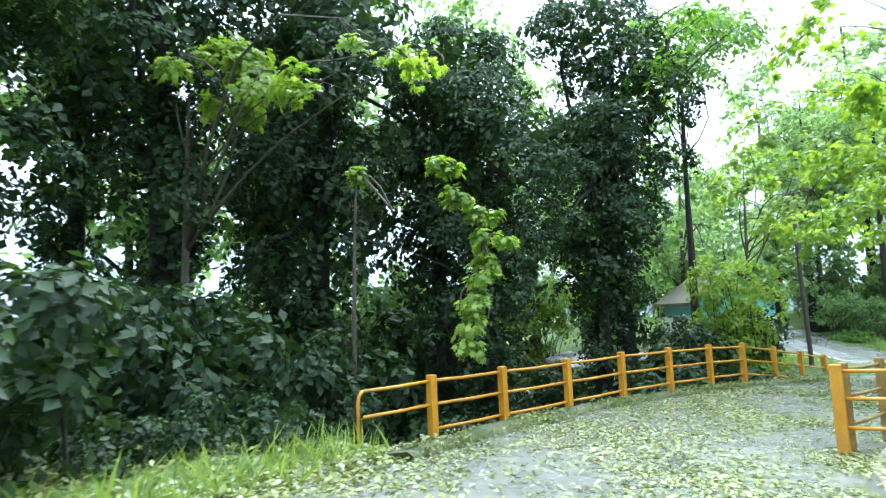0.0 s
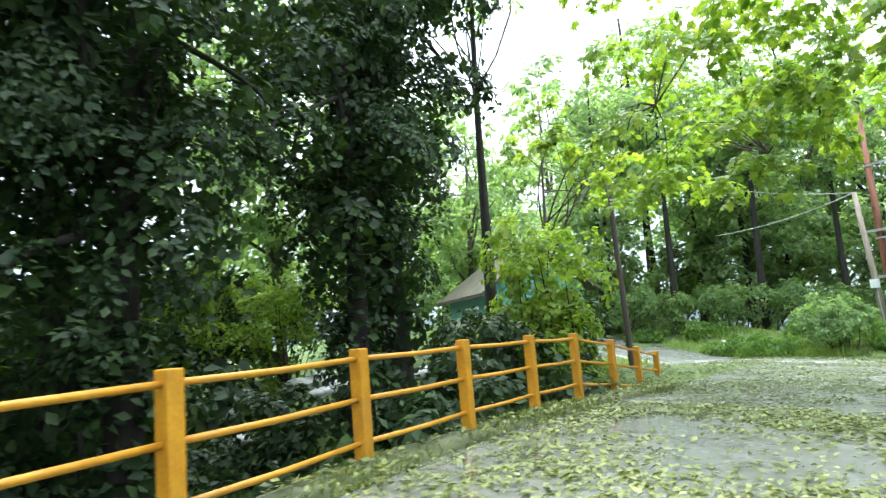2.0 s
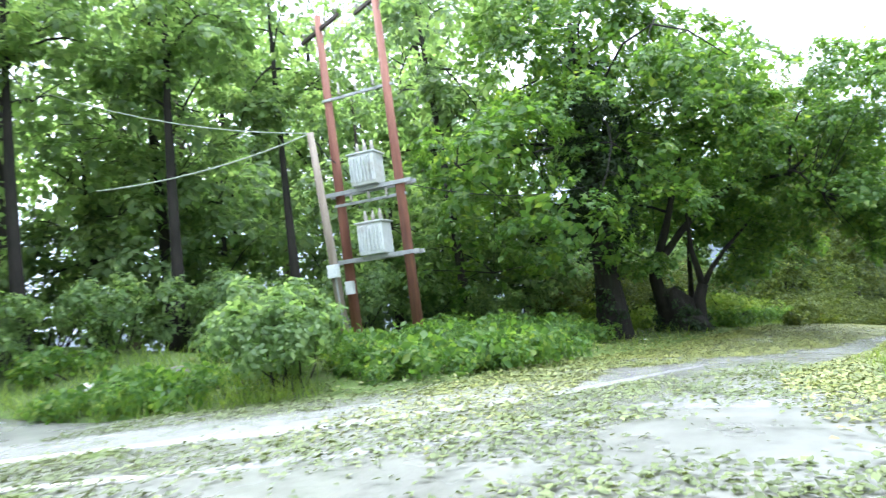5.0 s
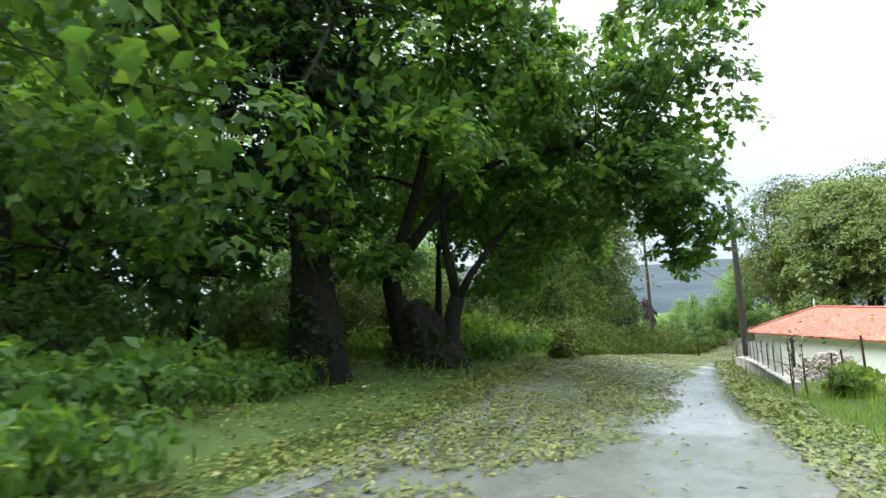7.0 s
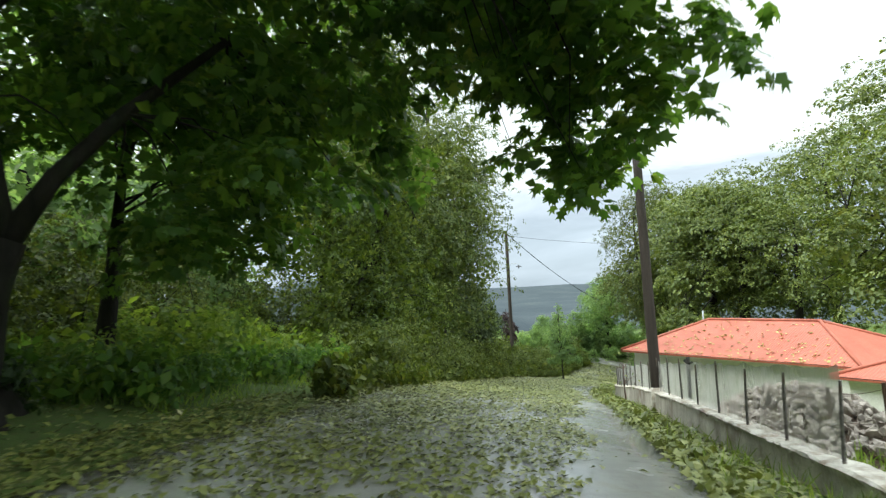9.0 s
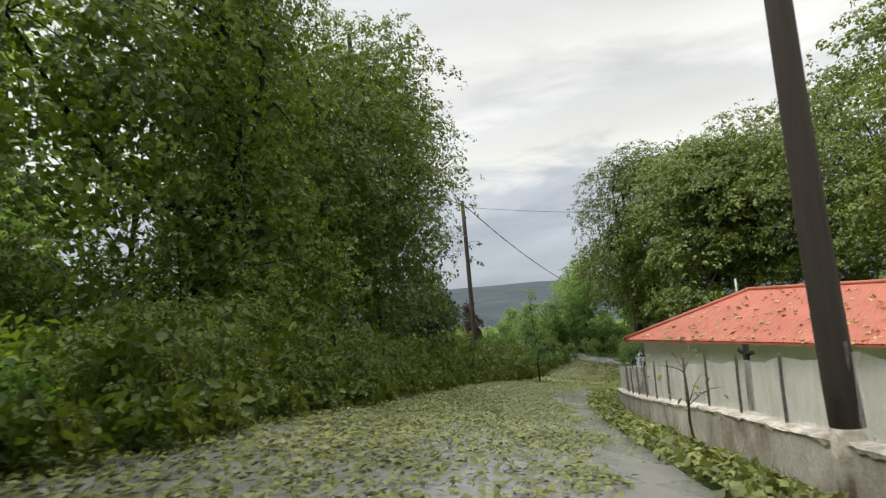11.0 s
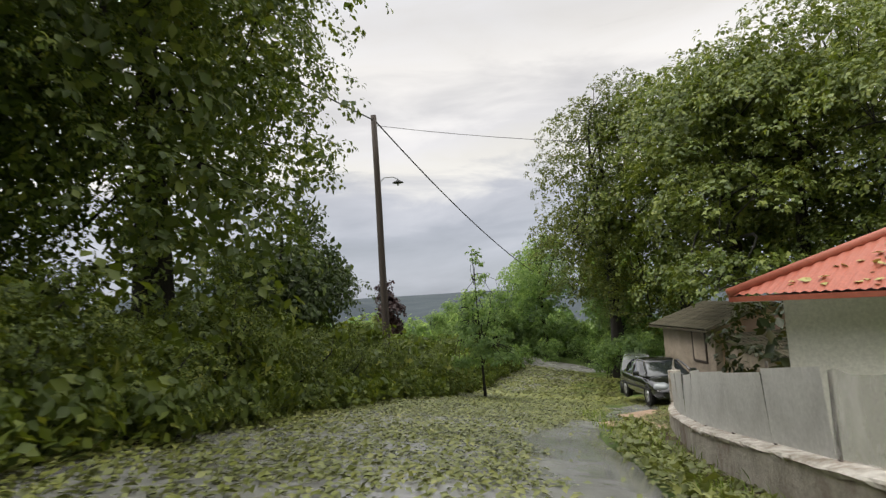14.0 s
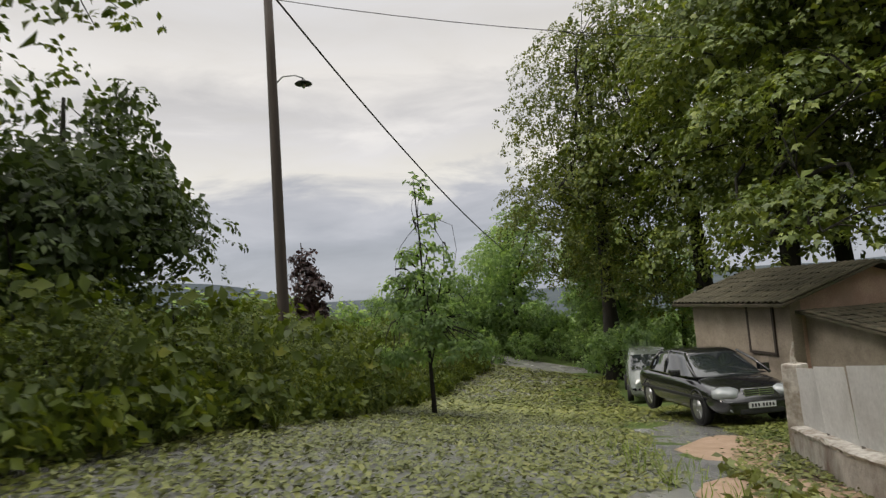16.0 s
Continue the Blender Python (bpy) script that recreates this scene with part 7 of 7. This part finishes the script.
lv = [(0, -3.4), (3.2, -3.4), (3.2, -0.34), (0, -0.88)]
part("wall", Shape().add([LM @ Vector((a, b, c)) for b in (0, 0.25) for a, c in lv], [(0, 1, 2, 3), (7, 6, 5, 4), (0, 4, 5, 1), (1, 5, 6, 2), (2, 6, 7, 3), (3, 7, 4, 0)]), M_PLASTER_BROWN, leanto)
part("wall", Shape().box(0, 0.252, -3.4, 0.25, 5.0, -0.9, LM), M_PLASTER_BROWN, leanto)
tiled_slope(leanto, LM @ Matrix.Translation((-0.35, 5.3, -0.86)) @ Matrix.Rotation(radians(-90), 4, "Z"), 5.6, 3.5, 0.6, "mossy barrel tiles of the lean-to")


# ---- parked cars ----
def paint(name, colour, rough=0.15):
    m, n, l, b = mat(name, rough, 0.0, 0.6)
    b.inputs["Coat Weight"].default_value = 1.0
    b.inputs["Coat Roughness"].default_value = 0.04
    d = ramp(n, l, tex(n, l, 14.0, 5.0), [(0.4, colour), (0.8, tuple(min(1, c * 1.6 + 0.01) for c in colour))])
    l.new(d, b.inputs["Base Color"])
    return m


def glassy(name, colour=(0.02, 0.025, 0.028), rough=0.03):
    m, n, l, b = mat(name, rough, 0.0, 0.8)
    b.inputs["Base Color"].default_value = (*colour, 1)
    b.inputs["Coat Weight"].default_value = 0.6
    return m


M_CARBLACK = paint("black_car_paint", (0.008, 0.008, 0.010))
M_CARPALE = paint("grey_green_van_paint", (0.10, 0.115, 0.10))
M_GLASS = glassy("dark_car_glass")
M_LAMP = glassy("clear_headlamp_lens", (0.30, 0.32, 0.33), 0.08)
M_CHROME = surface("bright_chrome", [(0.3, (0.7, 0.7, 0.71)), (0.7, (0.8, 0.8, 0.81))], 4, 20, 0.18, None, 0.02, 0.001, 1.0)
M_RIM = surface("alloy_rim", [(0.3, (0.42, 0.42, 0.43)), (0.7, (0.55, 0.55, 0.56))], 5, 30, 0.3, None, 0.05, 0.001, 0.85)
M_TYRE = surface("black_tyre_rubber", [(0.3, (0.012, 0.012, 0.012)), (0.7, (0.03, 0.03, 0.03))], 12, 60, 0.85, None, 0.3, 0.003)
M_PLATE = surface("white_number_plate", [(0.3, (0.62, 0.63, 0.63)), (0.7, (0.72, 0.73, 0.73))], 5, 30, 0.4, None, 0.02, 0.001)
M_TRIM = surface("black_plastic_trim", [(0.3, (0.015, 0.015, 0.015)), (0.7, (0.03, 0.03, 0.03))], 12, 60, 0.6, None, 0.1, 0.001)


def loft(stations):
    """Sections of (x, [(y, z), ...]) for the right half, mirrored and joined."""
    sh = Shape()
    n = len(stations[0][1])
    v = []
    for x, sec in stations:
        v += [(x, y, z) for y, z in sec] + [(x, -y, z) for y, z in reversed(sec)]
    k = 2 * n
    f = [(i * k + j, i * k + (j + 1) % k, (i + 1) * k + (j + 1) % k, (i + 1) * k + j) for i in range(len(stations) - 1) for j in range(k)]
    f += [tuple(range(k - 1, -1, -1)), tuple(range((len(stations) - 1) * k, len(stations) * k))]
    return sh.add(v, f)


def car_body(sec):
    """Lower body: x, half width, belt height, top height at the middle, sill height."""
    out = []
    for x, w, belt, top, sill in sec:
        out.append((x, [(0, sill), (w * 0.80, sill), (w * 0.965, sill + 0.10), (w, sill + 0.30), (w * 0.995, belt - 0.10), (w * 0.93, belt), (w * 0.72, top - 0.015), (w * 0.35, top), (0, top + 0.008)]))
    return loft(out)


def saloon(at, paint_m, label):
    car = thing("car", label, "car", at)
    body = part("body", car_body([(-2.26, 0.62, 0.62, 0.66, 0.34), (-2.2, 0.76, 0.84, 0.90, 0.26), (-2.0, 0.83, 0.92, 0.98, 0.22), (-1.6, 0.86, 0.93, 0.99, 0.2), (-1.0, 0.865, 0.92, 0.96, 0.18), (0, 0.865, 0.90, 0.93, 0.18), (0.75, 0.865, 0.89, 0.94, 0.18), (1.1, 0.86, 0.86, 0.93, 0.19), (1.6, 0.85, 0.80, 0.865, 0.2), (1.95, 0.82, 0.72, 0.79, 0.21), (2.12, 0.76, 0.62, 0.71, 0.22), (2.24, 0.62, 0.52, 0.58, 0.26), (2.27, 0.5, 0.46, 0.5, 0.3)]), paint_m, car, smooth=True)
    mod = body.modifiers.new("soft", "SUBSURF")
    mod.levels = mod.render_levels = 1
    cabin = [(-1.78, 0.60, 0.95, 0.97), (-1.35, 0.70, 0.93, 1.24), (-0.95, 0.70, 0.92, 1.385), (-0.4, 0.71, 0.91, 1.42), (0.1, 0.71, 0.90, 1.40), (0.45, 0.70, 0.90, 1.33), (0.85, 0.70, 0.9, 1.12), (1.2, 0.66, 0.9, 0.93)]
    part("glasshouse", loft([(x, [(0, b), (w + 0.11, b), (w + 0.09, b + 0.02), (w * 0.86 + 0.05, b + (t - b) * 0.8), (w * 0.8, t - 0.015), (w * 0.4, t + 0.008), (0, t + 0.012)]) for x, w, b, t in cabin]), M_GLASS, car, "dark reflecting glass", smooth=True)
    part("roof", loft([(x, [(0, t - 0.02), (w * 0.80, t - 0.03), (w * 0.82, t - 0.012), (w * 0.7, t + 0.012), (w * 0.4, t + 0.026), (0, t + 0.03)]) for x, w, b, t in cabin[1:-2]]), paint_m, car, smooth=True)
    for sy in (1, -1):
        for x0, z0, x1, z1 in ((1.28, 0.92, 0.42, 1.36), (-0.32, 0.93, -0.36, 1.41), (-1.25, 0.95, -0.98, 1.37)):
            part("pillar", Shape().tube([(x0, sy * 0.79, z0), ((x0 + x1) / 2, sy * 0.72, (z0 + z1) / 2 + 0.02), (x1, sy * 0.585, z1)], [0.035, 0.032, 0.03], 6), paint_m, car, smooth=True)
        part("side_trim", Shape().box(-1.75, sy * 0.872 - 0.012, 0.50, 1.7, sy * 0.872 + 0.012, 0.56, None, 0.005), M_TRIM, car)
        mir = part("mirror", Shape().box(0.62, sy * 0.98 - 0.11, 0.92, 0.78, sy * 0.98 + 0.11, 1.06, None, 0.03), paint_m, car)
        lamp = stone(3, (0.17, 0.27, 0.17), 0.7).mesh("headlamp", M_LAMP, True)
        part("headlamp", lamp, None, car, "clear oval headlamp", m=pose(2.05, sy * 0.58, 0.645, 0, 12, -sy * -28))
        part("fog_lamp", Shape().lathe([(0.05, 0), (0.05, 0.02), (0.0, 0.025)], 12, pose(2.2, sy * 0.55, 0.36, 0, 90, 0)), M_LAMP, car)
        for x in (1.36, -1.36):
            m = pose(x, sy * 0.755, 0.31, 90, 0, 0)
            part("wheel_arch", Shape().lathe([(0.36, -0.055 * 1), (0.36, 0.055), (0.345, 0.06), (0.345, -0.06)], 28, pose(x, sy * 0.80, 0.33, 90, 0, 0)), M_TRIM, car, smooth=True)
            wheel = part("wheel", Shape().lathe([(0.2, -0.1), (0.3, -0.105), (0.315, -0.07), (0.318, 0.07), (0.3, 0.105), (0.2, 0.1)], 28, m), M_TYRE, car, smooth=True)
            part("rim", Shape().lathe([(0.215, -0.104), (0.21, -0.085), (0.05, -0.098), (0.05, 0.098), (0.21, 0.085), (0.215, 0.104)], 28, m), M_RIM, wheel, smooth=True)
            for k in range(5):
                part("spoke", Shape().box(-0.028, 0.04, -0.112, 0.028, 0.205, 0.112, m @ Matrix.Rotation(radians(72 * k), 4, "Z"), 0.008), M_RIM, wheel)
    grille = part("grille", Shape().box(2.10, -0.30, 0.55, 2.215, 0.30, 0.745, None, 0.03), M_CHROME, car, "chrome-framed radiator grille")
    for k in range(4):
        part("slat", Shape().box(2.19, -0.275, 0.575 + 0.042 * k, 2.226, 0.275, 0.60 + 0.042 * k, None, 0.004), M_TRIM, grille)
    part("grille_bar", Shape().box(2.20, -0.012, 0.55, 2.234, 0.012, 0.745, None, 0.004), M_CHROME, grille)
    part("bumper_line", Shape().box(2.13, -0.62, 0.47, 2.285, 0.62, 0.50, None, 0.01), M_TRIM, car)
    part("air_intake", Shape().box(2.15, -0.42, 0.265, 2.275, 0.42, 0.36, None, 0.02), M_TRIM, car)
    plate = part("number_plate", Shape().box(2.265, -0.26, 0.375, 2.30, 0.26, 0.485, None, 0.006), M_PLATE, car)
    for k in range(7):
        y = -0.2 + k * 0.062 + (0.03 if k > 2 else 0)
        part("plate_bar", Shape().box(2.301, y - 0.018, 0.40, 2.303, y + 0.018, 0.462), M_TRIM, plate)
    part("wiper", Shape().tube([(1.14, 0.55, 0.955), (0.98, 0.1, 1.06)], [0.01, 0.008], 5), M_TRIM, car)
    return car


CAR = Matrix.Translation((77.5, -12.45, -9.80)) @ Matrix.Rotation(radians(155.95), 4, "Z") @ Matrix.Rotation(radians(-3.1), 4, "Y") @ Matrix.Scale(1.08, 4)
saloon(CAR, M_CARBLACK, "glossy black saloon car parked nose out by the shed")
van = thing("car", "grey-green van parked behind the black car", "car", Matrix.Translation((84.2, -17.0, -10.75)) @ Matrix.Rotation(radians(140), 4, "Z"))
vb = part("body", car_body([(-2.0, 0.7, 1.2, 1.7, 0.3), (-1.9, 0.8, 1.3, 1.78, 0.25), (0.3, 0.82, 1.3, 1.8, 0.22), (0.9, 0.82, 1.2, 1.68, 0.22), (1.35, 0.8, 0.95, 1.15, 0.22), (1.9, 0.74, 0.75, 0.95, 0.25), (2.05, 0.6, 0.6, 0.7, 0.3)]), M_CARPALE, van, smooth=True)
part("windscreen", Shape().add([(0.97, -0.62, 1.62), (0.97, 0.62, 1.62), (1.42, 0.7, 1.14), (1.42, -0.7, 1.14), (0.93, -0.62, 1.60), (0.93, 0.62, 1.60), (1.38, 0.7, 1.12), (1.38, -0.7, 1.12)], [(0, 1, 2, 3), (7, 6, 5, 4), (0, 4, 5, 1), (1, 5, 6, 2), (2, 6, 7, 3), (3, 7, 4, 0)]), M_GLASS, van)
for sy in (1, -1):
    for x in (1.2, -1.2):
        part("wheel", Shape().lathe([(0.2, -0.1), (0.3, -0.1), (0.31, 0.0), (0.3, 0.1), (0.2, 0.1)], 20, pose(x, sy * 0.76, 0.31, 90, 0, 0)), M_TYRE, van, smooth=True)

# ---- small things on the ground ----
sand = Shape()
rows = []
for i in range(9):
    s = 85.0 + i * 0.85
    w = 0.55 + 0.35 * math.sin(i * 1.3)
    c = 2.5 + 0.22 * i
    rows.append([on_road(s, c - w, 0.03), on_road(s, c, 0.05), on_road(s, c + w, 0.03)])
sand.add([q for r in rows for q in r], [(i * 3 + j, i * 3 + j + 1, i * 3 + j + 4, i * 3 + j + 3) for i in range(8) for j in range(2)])
single("sand_wash", sand, M_SANDBAR, "reddish sand washed over the lane edge", "sand", kind="stuff", smooth=True)
single("paper_scrap", Shape().add([(0, 0, 0.02), (0.16, 0.02, 0.05), (0.15, 0.12, 0.03), (0.0, 0.1, 0.06), (0, 0, 0.017), (0.16, 0.02, 0.047), (0.15, 0.12, 0.027), (0.0, 0.1, 0.057)], [(0, 1, 2, 3), (7, 6, 5, 4), (0, 4, 5, 1), (1, 5, 6, 2), (2, 6, 7, 3), (3, 7, 4, 0)]), M_PLATE, "white paper scrap lying in the leaves", "paper", m=Matrix.Translation(at_ground(39.4, 19.3, 0.05)))
